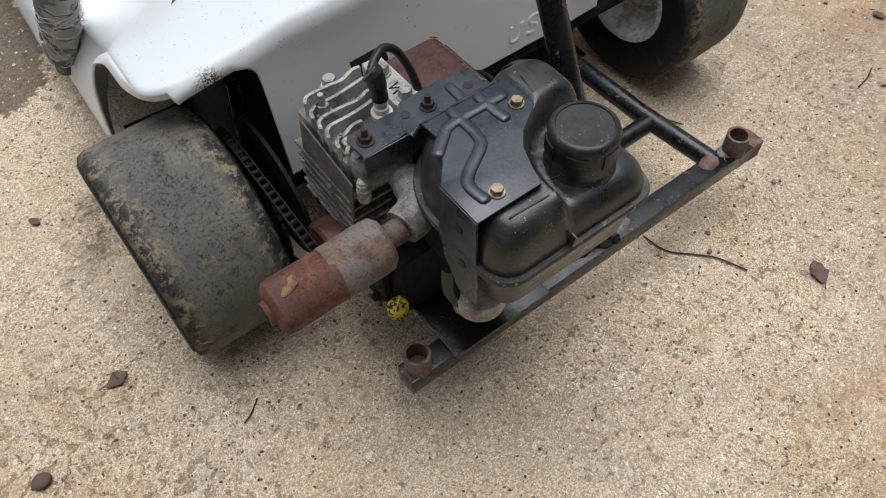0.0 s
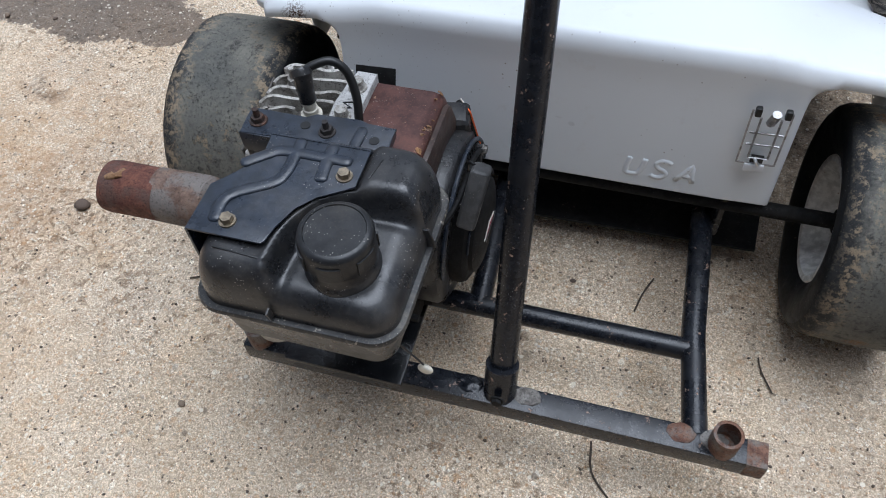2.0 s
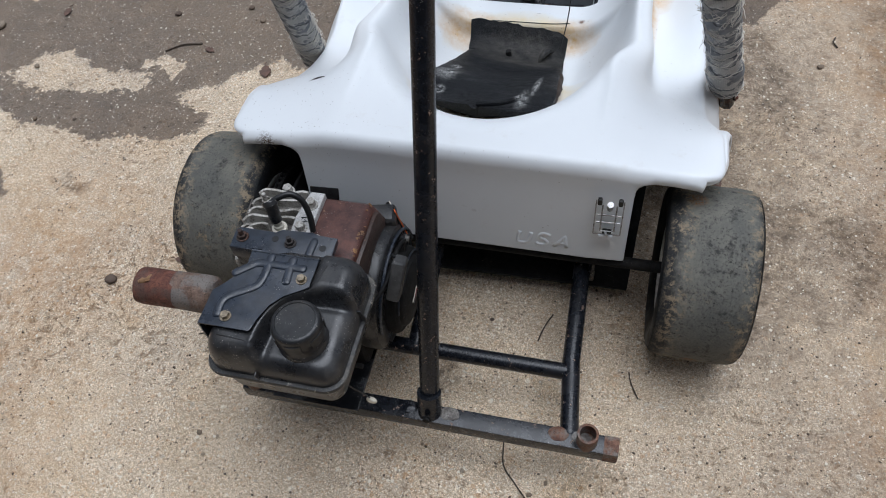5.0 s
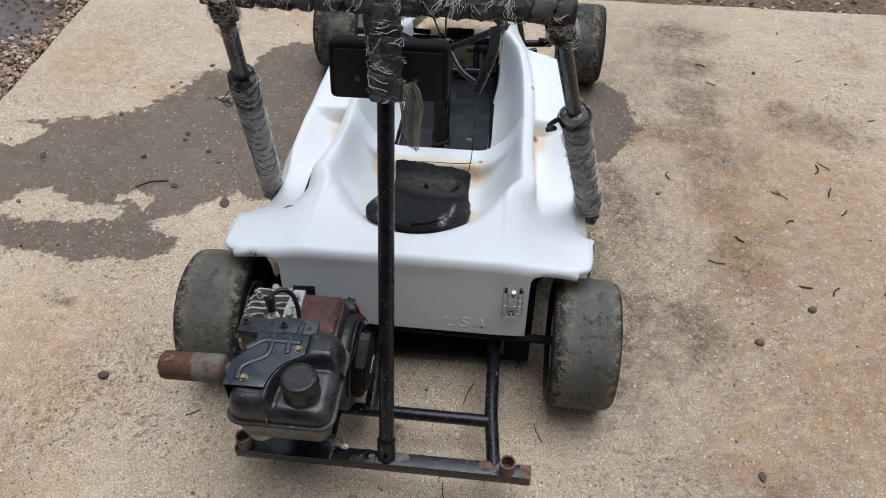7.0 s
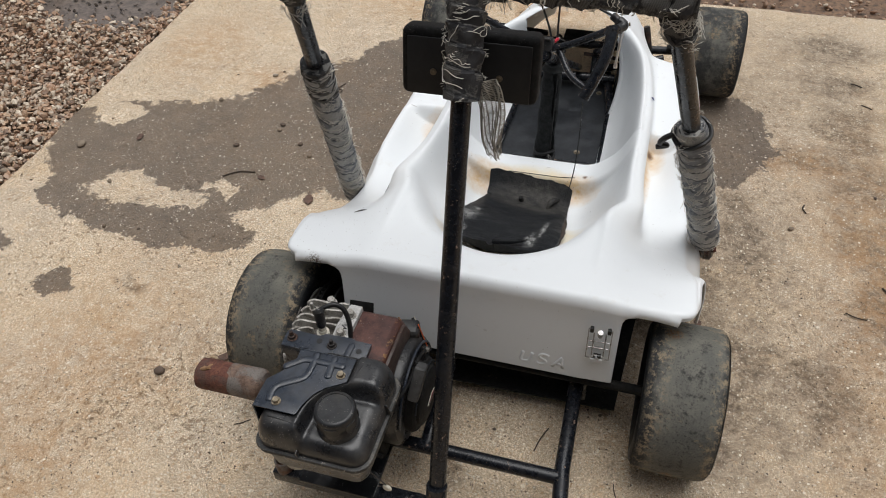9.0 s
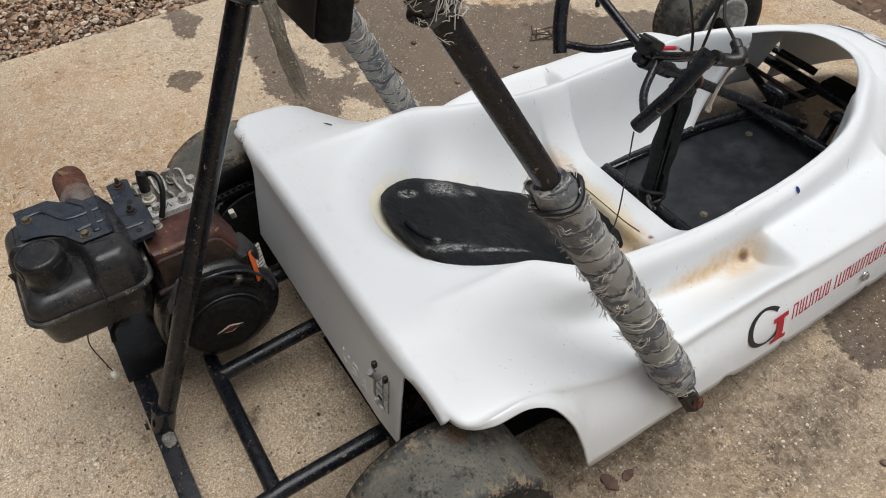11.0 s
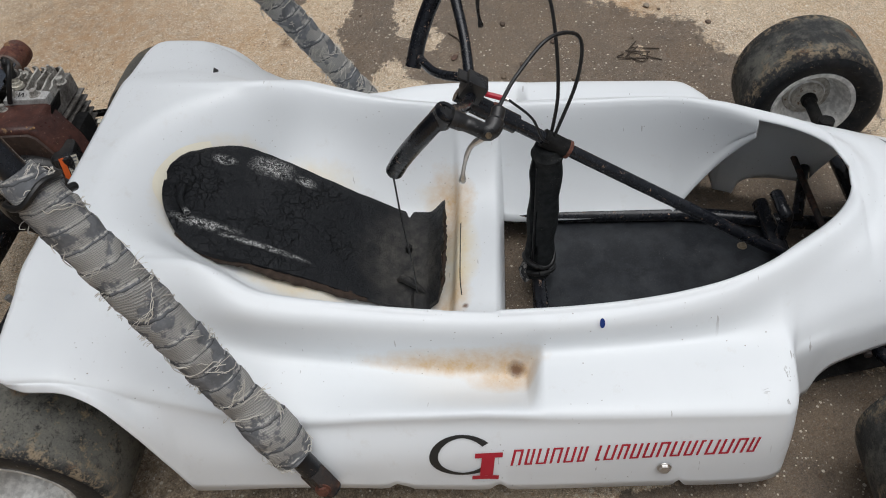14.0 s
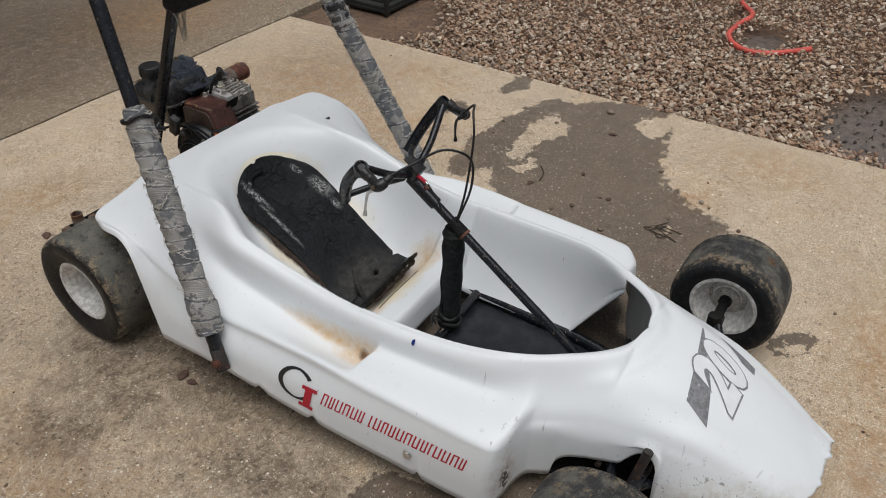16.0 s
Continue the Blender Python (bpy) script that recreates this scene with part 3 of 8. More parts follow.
def mat_soil():
    m = Mat("wet_soil")
    c = m.mix(m.ramp(m.noise(3, 6, 0.7), 0.35, 0.65), (0.13, 0.080, 0.052), (0.27, 0.165, 0.10))
    c = m.mix(m.ramp(m.noise(60, 5, 0.7), 0.45, 0.65), c, (0.07, 0.05, 0.038))
    pud = m.blobs([(-1.97, 1.88, 0, 0.36, 0.25, 1), (-2.60, 1.25, 0, 0.20, 0.12, 1), (-2.6, 2.15, 0, 0.45, 0.16, 1)], 0.25, 0.7, 4, 6)
    # puddle colour is lightened to stand in for reflected sky
    c = m.mix(pud, c, m.mix(m.ramp(m.noise(28, 7, 0.75), 0.42, 0.6), (0.17, 0.135, 0.112), (0.105, 0.084, 0.070)))
    b = m.bump(m.math("MULTIPLY", m.noise(40, 7, 0.75), m.ramp(pud, 0, 1, 1, 0.12)), 0.7, 0.012)
    wet = m.ramp(pud, 0, 1, 0.8, 0.10)
    return m.done(c, wet, 0, b, 0.5)


def mat_seat():
    """Cracked black vinyl foam with worn pale patches."""
    m = Mat("cracked_seat_vinyl")
    wob = m.t.nodes.new("ShaderNodeVectorMath")
    wob.operation = "MULTIPLY_ADD"
    nz = m.t.nodes.new("ShaderNodeTexNoise")
    m.put(nz.inputs["Vector"], m.p)
    nz.inputs["Scale"].default_value, nz.inputs["Detail"].default_value = 34, 4
    m.put(wob.inputs[0], nz.outputs["Color"])
    wob.inputs[1].default_value = (0.028, 0.028, 0.028)
    m.put(wob.inputs[2], m.p)
    crack = m.math("MAXIMUM", m.ramp(m.voronoi(30, "DISTANCE_TO_EDGE", "Distance", 1.0, wob.outputs[0]), 0.026, 0.004), m.ramp(m.voronoi(78, "DISTANCE_TO_EDGE", "Distance", 1.0, wob.outputs[0]), 0.040, 0.006, 0, 0.55))
    crack = m.math("MULTIPLY", crack, m.math("MULTIPLY", m.ramp(m.noise(13, 4, 0.6), 0.43, 0.56), m.blobs([(0.0, 0.62, 0.27, 0.13, 0.19, 0.2)], 0.6, 0.8, 9)))
    c = m.mix(m.ramp(m.noise(13, 6, 0.7), 0.35, 0.7), (0.0042, 0.0050, 0.0066), (0.0110, 0.0120, 0.0138))
    c = m.mix(m.ramp(m.noise(160, 6, 0.8), 0.56, 0.66, 0, 0.45), c, (0.034, 0.033, 0.031))
    c = m.mix(m.math("MULTIPLY", crack, 0.92), c, (0.001, 0.001, 0.001))
    low = m.blobs([(0.03, 0.87, 0.11, 0.095, 0.07, 0.1)], 0.9, 0.9, 9)
    c = m.mix(m.math("MULTIPLY", low, m.ramp(m.noise(38, 8, 0.75), 0.36, 0.64, 0.1, 0.9)), c, (0.075, 0.070, 0.062))
    worn = m.blobs([(-0.068, 0.552, 0.29, 0.008, 0.016, 0.05), (-0.076, 0.630, 0.25, 0.018, 0.030, 0.06), (-0.070, 0.685, 0.23, 0.008, 0.014, 0.05), (0.085, 0.55, 0.28, 0.009, 0.04, 0.08), (0.100, 0.64, 0.25, 0.005, 0.06, 0.08)], 1.1, 1.2, 30)
    worn = m.math("MULTIPLY", worn, m.ramp(m.noise(75, 5, 0.7), 0.40, 0.50))
    c = m.mix(m.math("MULTIPLY", worn, m.ramp(m.noise(400, 4, 0.8), 0.505, 0.525)), c, (0.58, 0.58, 0.56))
    b = m.bump(m.math("SUBTRACT", m.noise(80, 6, 0.7), m.math("MULTIPLY", crack, 1.6)), 0.9, 0.004)
    return m.done(c, m.ramp(m.noise(18), 0.3, 0.7, 0.36, 0.62), 0, b, 0.20)


M["soil"], M["seat_foam"] = mat_soil(), mat_seat()


# ---- mesh helpers ----
def part(name, bm, material, parent=None, label="", sharp=0.6, flat=False):
    """Links a bmesh as one mesh object under a thing or a part."""
    bmesh.ops.recalc_face_normals(bm, faces=bm.faces)
    me = bpy.data.meshes.new(name)
    for f in bm.faces:
        f.smooth = not flat
    for e in bm.edges:
        if len(e.link_faces) == 2 and e.calc_face_angle(0) > sharp:
            e.smooth = False
    bm.to_mesh(me)
    bm.free()
    me.materials.append(material)
    ob = new(name, me)
    if parent is not None:
        ob.parent = parent
    return tagged(ob, label)


def thing(name, label, category, group=""):
    ob = new(name)
    ob.empty_display_size = 0.05
    return tagged(ob, label, category, group)


def box(bm, c, s, rot=None, bevel=0.0, seg=2):
    m = Matrix.Translation(c) @ (rot or Matrix.Identity(4)) @ Matrix.Diagonal((*s, 1))
    made = bmesh.ops.create_cube(bm, size=1.0, matrix=m)
    if bevel:
        edges = {e for v in made["verts"] for e in v.link_edges}
        bmesh.ops.bevel(bm, geom=list(edges), offset=bevel, segments=seg, profile=0.6, affect="EDGES")
    return bm


def turn(rx=0, ry=0, rz=0):
    return pose(0, 0, 0, rx, ry, rz)


def smooth_line(pts, n=6):
    """A Catmull-Rom curve through the points."""
    p = [Vector(q) for q in pts]
    p = [2 * p[0] - p[1]] + p + [2 * p[-1] - p[-2]]
    out = []
    for i in range(1, len(p) - 2):
        a, b, c, d = p[i - 1:i + 3]
        for k in range(n):
            t = k / n
            out.append(0.5 * (2 * b + (c - a) * t + (2 * a - 5 * b + 4 * c - d) * t * t + (3 * b - a - 3 * c + d) * t ** 3))
    return out + [p[-2]]


def tube(bm, pts, r, seg=12, caps=True, hollow=0.0):
    """Sweeps a circle along a line; r is one radius or a radius a point. hollow: depth of an open mouth at the end."""
    p = [Vector(q) for q in pts]
    rs = [r] * len(p) if isinstance(r, (int, float)) else list(r)
    if hollow:
        back = (p[-2] - p[-1]).normalized()
        p += [p[-1].copy(), p[-1] + back * hollow]
        rs += [rs[-1] * 0.78, rs[-1] * 0.78]
    d = (p[1] - p[0]).normalized()
    side = d.cross(Vector((0, 0, 1)) if abs(d.z) < 0.9 else Vector((1, 0, 0))).normalized()
    rings = []
    for i, q in enumerate(p):
        a, b = p[max(i - 1, 0)], p[min(i + 1, len(p) - 1)]
        t = (b - a)
        if hollow and i >= len(p) - 3:
            t = p[-3] - p[-4]
        t = t.normalized() if t.length > 1e-9 else d
        side = (side - t * side.dot(t)).normalized()
        up = t.cross(side)
        rings.append([bm.verts.new(q + rs[i] * (math.cos(w) * side + math.sin(w) * up)) for w in (2 * math.pi * k / seg for k in range(seg))])
    for a, b in zip(rings, rings[1:]):
        for k in range(seg):
            bm.faces.new((a[k], a[(k + 1) % seg], b[(k + 1) % seg], b[k]))
    if caps:
        bm.faces.new(rings[0][::-1])
        bm.faces.new(rings[-1])
    return bm


def lathe(bm, profile, origin, axis="x", seg=40, closed=False):
    """Turns (radius, along) pairs round an axis through the origin."""
    o = Vector(origin)
    rings = []
    for r, h in profile:
        ring = []
        for k in range(seg):
            w = 2 * math.pi * k / seg
            c, s = r * math.cos(w), r * math.sin(w)
            ring.append(bm.verts.new(o + Vector({"x": (h, c, s), "y": (c, h, s), "z": (c, s, h)}[axis])))
        rings.append(ring)
    pairs = list(zip(rings, rings[1:])) + ([(rings[-1], rings[0])] if closed else [])
    for a, b in pairs:
        for k in range(seg):
            bm.faces.new((a[k], a[(k + 1) % seg], b[(k + 1) % seg], b[k]))
    if not closed:
        for ring in (rings[0], rings[-1]):
            bm.faces.new(ring)
    return bm


def slab(bm, outline, z0, z1, m=None, bevel=0.0):
    """A plate from a flat outline, between two heights of its own frame."""
    m = m or Matrix.Identity(4)
    lo = [bm.verts.new(m @ Vector((x, y, z0))) for x, y in outline]
    hi = [bm.verts.new(m @ Vector((x, y, z1))) for x, y in outline]
    n = len(lo)
    faces = [bm.faces.new(lo[::-1]), bm.faces.new(hi)]
    faces += [bm.faces.new((lo[i], lo[(i + 1) % n], hi[(i + 1) % n], hi[i])) for i in range(n)]
    if bevel:
        bmesh.ops.bevel(bm, geom=list(faces[1].edges), offset=bevel, segments=2, profile=0.6, affect="EDGES")
    return bm


def hexbolt(bm, at, r=0.007, h=0.006, axis=(0, 0, 1), washer=True, stud=0.0):
    q = Vector((0, 0, 1)).rotation_difference(Vector(axis)).to_matrix().to_4x4()
    m = Matrix.Translation(at) @ q
    if washer:
        bmesh.ops.create_cone(bm, cap_ends=True, segments=14, radius1=r * 1.35, radius2=r * 1.3, depth=0.0015, matrix=m @ Matrix.Translation((0, 0, 0.0007)))
    bmesh.ops.create_cone(bm, cap_ends=True, segments=6, radius1=r, radius2=r * 0.95, depth=h, matrix=m @ Matrix.Translation((0, 0, 0.0015 + h / 2)))
    if stud:
        bmesh.ops.create_cone(bm, cap_ends=True, segments=10, radius1=r * 0.5, radius2=r * 0.45, depth=stud, matrix=m @ Matrix.Translation((0, 0, 0.0015 + h + stud / 2)))
    return bm


def glide(knots):
    """A monotone curve through (at, value) knots, as a function of arrays."""
    x, y = np.array(knots, float).T
    h, dl = np.diff(x), np.diff(y) / np.diff(x)
    m = np.zeros(len(x))
    m[0], m[-1] = dl[0], dl[-1]
    for i in range(1, len(x) - 1):
        if dl[i - 1] * dl[i] > 0:
            w1, w2 = 2 * h[i] + h[i - 1], h[i] + 2 * h[i - 1]
            m[i] = (w1 + w2) / (w1 / dl[i - 1] + w2 / dl[i])

    def f(q):
        q = np.clip(q, x[0], x[-1])
        i = np.clip(np.searchsorted(x, q, side="right") - 1, 0, len(x) - 2)
        t = (q - x[i]) / h[i]
        return (2 * t**3 - 3 * t**2 + 1) * y[i] + (t**3 - 2 * t**2 + t) * h[i] * m[i] + (3 * t**2 - 2 * t**3) * y[i + 1] + (t**3 - t**2) * h[i] * m[i + 1]

    return f


# ---- ground ----
EDGE_X, EDGE_Y, JOINT_Y = -1.585, 2.285, -0.885


def ground_slab(name, x0, x1, y0, y1, material, label):
    """A cast slab with worn, uneven rims."""
    bm = bmesh.new()
    nx, ny = int((x1 - x0) / 0.05), int((y1 - y0) / 0.05)
    grid = []
    for i in range(nx + 1):
        row = []
        for j in range(ny + 1):
            x, y = x0 + (x1 - x0) * i / nx, y0 + (y1 - y0) * j / ny
            if i in (0, nx):
                x += 0.012 * noise.noise((0, y * 3, 1)) + 0.006 * noise.noise((0, y * 14, 4))
            if j in (0, ny):
                y += 0.010 * noise.noise((x * 3, 0, 2)) + 0.005 * noise.noise((x * 14, 0, 7))
            rim = 0.007 if i in (0, nx) or j in (0, ny) else 0
            row.append(bm.verts.new((x, y, -rim + 0.0012 * noise.noise((x * 5, y * 5, 0)))))
        grid.append(row)
    for i in range(nx):
        for j in range(ny):
            bm.faces.new((grid[i][j], grid[i + 1][j], grid[i + 1][j + 1], grid[i][j + 1]))
    ring = [grid[i][0] for i in range(nx + 1)] + [grid[nx][j] for j in range(1, ny + 1)] + [grid[i][ny] for i in range(nx - 1, -1, -1)] + [grid[0][j] for j in range(ny - 1, 0, -1)]
    low = [bm.verts.new((v.co.x, v.co.y, -0.12)) for v in ring]
    for k in range(len(ring)):
        bm.faces.new((ring[k], ring[(k + 1) % len(ring)], low[(k + 1) % len(ring)], low[k]))
    return tagged(part(name, bm, material, None, label), "", "concrete", "", "structure")


ground_slab("pavement", EDGE_X, 4.2, JOINT_Y, EDGE_Y, M["concrete"], "tan weathered concrete slab with damp patches, rust and painted shade")
ground_slab("pavement_back", EDGE_X - 0.35, 4.2, -4.2, JOINT_Y - 0.012, M["concrete_old"], "older grey-tan concrete slab behind a crack joint")


def make_soil():
    """Damp earth that reaches the horizon."""
    bm = bmesh.new()
    n = 90
    side = [math.copysign(abs(t) ** 2.2, t) * 200 for t in (2 * k / n - 1 for k in range(n + 1))]
    grid = [[bm.verts.new((x - 1.5, y + 1, -0.045 + (0.014 * noise.noise((x * 1.5, y * 1.5, 3)) if abs(x) + abs(y) < 20 else 0))) for y in side] for x in side]
    for i in range(n):
        for j in range(n):
            bm.faces.new((grid[i][j], grid[i + 1][j], grid[i + 1][j + 1], grid[i][j + 1]))
    return tagged(part("ground", bm, M["soil"], None, "brown damp earth with shallow puddles"), "", "earth", "", "structure")


make_soil()

# ---- go-kart ----
XC = 0.02
kart = thing("go_kart", "white fibreglass go-kart with rusty rear engine, bare and battered on concrete", "go-kart")

# body: curves along the kart's length
half_bottom = glide([(0.345, 0.381), (0.350, 0.393), (0.360, 0.403), (0.378, 0.411), (0.41, 0.418), (0.45, 0.418), (0.575, 0.445), (0.8, 0.44), (1.0, 0.435), (1.25, 0.42), (1.41, 0.410), (1.435, 0.405), (1.452, 0.396), (1.464, 0.372), (1.472, 0.310), (1.482, 0.286), (1.515, 0.268), (1.535, 0.258), (1.60, 0.236), (1.655, 0.217), (1.69, 0.203), (1.722, 0.208), (1.735, 0.225), (1.85, 0.205), (1.95, 0.165), (2.0, 0.13)])
z_bottom = glide([(0.345, 0.343), (0.36, 0.340), (0.38, 0.336), (0.44, 0.335), (0.49, 0.315), (0.53, 0.25), (0.555, 0.17), (0.575, 0.097), (0.7, 0.10), (0.9, 0.085), (1.2, 0.06), (1.45, 0.045), (1.49, 0.05), (1.524, 0.055), (1.534, 0.098), (1.555, 0.117), (1.60, 0.126), (1.65, 0.129), (1.666, 0.150), (1.69, 0.168), (1.71, 0.165), (1.722, 0.145), (1.731, 0.05), (1.75, 0.03), (2.0, 0.05)])
half_shoulder = glide([(0.345, 0.378), (0.350, 0.390), (0.360, 0.400), (0.378, 0.405), (0.45, 0.403), (0.52, 0.397), (0.6, 0.392), (0.8, 0.392), (1.08, 0.388), (1.12, 0.388), (1.30, 0.384), (1.435, 0.378), (1.450, 0.371), (1.461, 0.348), (1.469, 0.292), (1.480, 0.270), (1.51, 0.254), (1.6, 0.218), (1.75, 0.185), (1.9, 0.148), (2.0, 0.11)])
z_shoulder = glide([(0.345, 0.358), (0.44, 0.352), (0.50, 0.322), (0.58, 0.268), (0.65, 0.235), (0.70, 0.220), (0.755, 0.210), (0.80, 0.211), (0.862, 0.215), (1.0, 0.215), (1.075, 0.211), (1.11, 0.210), (1.3, 0.204), (1.44, 0.198), (1.475, 0.193), (1.6, 0.205), (1.75, 0.190), (1.9, 0.14), (2.0, 0.098)])
half_top = glide([(0.345, 0.33), (0.6, 0.33), (0.85, 0.325), (1.05, 0.32), (1.12, 0.325), (1.30, 0.325), (1.445, 0.320), (1.458, 0.311), (1.468, 0.272), (1.478, 0.252), (1.505, 0.237), (1.6, 0.198), (1.75, 0.162), (1.9, 0.125), (2.0, 0.09)])
z_top = glide([(0.345, 0.363), (0.42, 0.360), (0.50, 0.338), (0.55, 0.311), (0.6, 0.278), (0.66, 0.247), (0.72, 0.224), (0.85, 0.194), (1.05, 0.163), (1.078, 0.165), (1.105, 0.21), (1.44, 0.212), (1.475, 0.212), (1.6, 0.224), (1.75, 0.212), (1.9, 0.156), (2.0, 0.108)])
half_valley = glide([(0.345, 0.277), (0.6, 0.295), (0.85, 0.285), (1.05, 0.280), (1.1, 0.280), (1.4, 0.262), (1.452, 0.254), (1.470, 0.238), (1.49, 0.222), (1.6, 0.168), (1.75, 0.128), (1.9, 0.095), (2.0, 0.065)])
z_valley = glide([(0.345, 0.369), (0.43, 0.366), (0.50, 0.350), (0.56, 0.320), (0.62, 0.282), (0.72, 0.236), (0.85, 0.196), (1.05, 0.168), (1.082, 0.172), (1.108, 0.212), (1.4, 0.22), (1.474, 0.232), (1.6, 0.252), (1.75, 0.228), (1.9, 0.166), (2.0, 0.117)])
half_open = glide([(0.345, 0.236), (1.0, 0.237), (1.12, 0.235), (1.25, 0.227), (1.36, 0.210), (1.43, 0.183), (1.50, 0.138), (1.55, 0.103), (1.58, 0.071), (1.594, 0.045), (1.603, 0.0), (2.0, 0.0)])
z_rim = glide([(0.345, 0.378), (0.43, 0.378), (0.50, 0.372), (0.6, 0.364), (0.64, 0.351), (0.7, 0.326), (0.776, 0.303), (0.86, 0.283), (0.97, 0.268), (1.05, 0.264), (1.2, 0.266), (1.4, 0.280), (1.55, 0.296), (1.603, 0.299), (1.69, 0.284), (1.78, 0.247), (1.9, 0.182), (2.0, 0.118)])
z_tub = glide([(0.345, 0.376), (0.385, 0.374), (0.415, 0.362), (0.45, 0.322), (0.512, 0.272), (0.7, 0.18), (0.86, 0.088), (0.935, 0.086), (0.952, 0.095), (0.965, 0.128), (1.03, 0.132), (1.04, 0.12), (1.046, 0.055), (1.1, 0.05), (1.375, 0.052), (1.6, 0.052)])
rim_roll = glide([(0.345, 0.02), (0.45, 0.030), (0.65, 0.034), (0.9, 0.026), (1.5, 0.025), (1.58, 0.014), (1.603, 0.0), (2.0, 0.0)])


def bowl_end(y):
    """0 on the rear deck, 1 where the seat bowl has turned into the open cockpit."""
    u = min(1, max(0, (y - 0.57) / 0.13))
    return u * u * (3 - 2 * u)


def bowl(x, y):
    """Height of the flat rear deck with the oval seat bowl pressed into it."""
    e = math.hypot(x / 0.236, max(0, 0.69 - y) / 0.312)
    s = min(1, max(0, (1.0 - e) / 0.42))
    top = z_rim(y)
    return top - (top - (0.272 - 0.49 * (y - 0.512))) * s * s * (3 - 2 * s)


def body_profile(y):
    """Half of a cross-section, from the bottom edge over pod and rim into the tub."""
    xb, zb, xs, zs = half_bottom(y), z_bottom(y), half_shoulder(y), z_shoulder(y)
    zb = min(zb, zs - 0.012)
    w, zr, zt, rr = half_open(y), z_rim(y), z_tub(y), rim_roll(y)
    xv, zv = half_valley(y), z_valley(y)
    cols = [(xb, zb), (xb + (xs - xb) * 0.3, zb + (zs - zb) * 0.5), (xs + 0.006, zs - min(0.02, (zs - zb) * 0.4)), (xs - 0.006, zs), (half_top(y), z_top(y)), (xv, zv)]
    if y < 1.602:
        q = min(1, max(0, (y - 1.40) / 0.20))
        q = q * q * (3 - 2 * q)
        b = bowl_end(y)
        edge = (w + 0.2 * rr) * b + 0.212 * (1 - b)
        foot, crest = (w + rr * 1.45) * b + (1 - b) * (xv - 0.33 * (xv - 0.212)), (w + rr * 0.8) * b + (1 - b) * (xv - 0.66 * (xv - 0.212))
        cols += [(foot * (1 - q) + q * (edge + 0.72 * (xv - edge)), zv + (zr - zv) * (0.50 + 0.30 * b - 0.22 * q)),
                 (crest * (1 - q) + q * (edge + 0.36 * (xv - edge)), zr - (zr - zv) * (0.10 * q + 0.10 * (1 - b))), (edge, zr - 0.25 * rr * b)]
        up = min(1, max(0, (y - 1.375) / 0.135))
        flat = min(1, max(0, (0.435 - y) / 0.075))
        xw = 0.155 + (w - 0.155) * up
        zlow = zt + (zr - 0.03 - zt) * up
        zmid = (zr * 0.42 + zlow * 0.58) * (1 - flat) + flat * (zr - 0.004)
        zlow = zlow * (1 - flat) + flat * (zr - 0.006)
        cols += [(w * 0.45 + xw * 0.55 + 0.01 * (1 - up), zmid), (xw - 0.012 * (1 - up), zlow + 0.006), (xw * 0.5, min(zlow, zt + flat)), (0.0, min(zlow, zt + flat))]
    else:
        cols += [(xv * 0.72, zv + (zr - zv) * 0.58), (xv * 0.36, zv + (zr - zv) * 0.90), (0.0, zr)] + [(0.0, zr)] * 4
    return cols


SUB = 5


def across(y):
    line = smooth_line([(x, 0, z) for x, z in body_profile(y)], SUB)
    b = bowl_end(y)
    if b < 1:
        outer, wide = 8 * SUB, line[8 * SUB].x
        for k in range(outer, len(line)):
            x = wide * (1 - (k - outer) / (4 * SUB))
            q = line[k]
            line[k] = Vector((q.x * b + x * (1 - b), 0, q.z * b + bowl(x, y) * (1 - b)))
    return line


edge_y = np.linspace(0.9, 1.603, 260)
EDGE = np.stack([half_open(edge_y), edge_y], 1)


def bead(x, y):
    """Height of the rolled bead and of the shallow groove that run round the front of the opening."""
    d = float(np.sqrt(((EDGE - (x, y)) ** 2).sum(1).min()))
    fade = min(1, max(0, (y - 1.15) / 0.25))
    return fade * (0.005 * math.exp(-((d - 0.017) / 0.012) ** 2) - 0.0045 * math.exp(-((d - 0.046) / 0.014) ** 2))


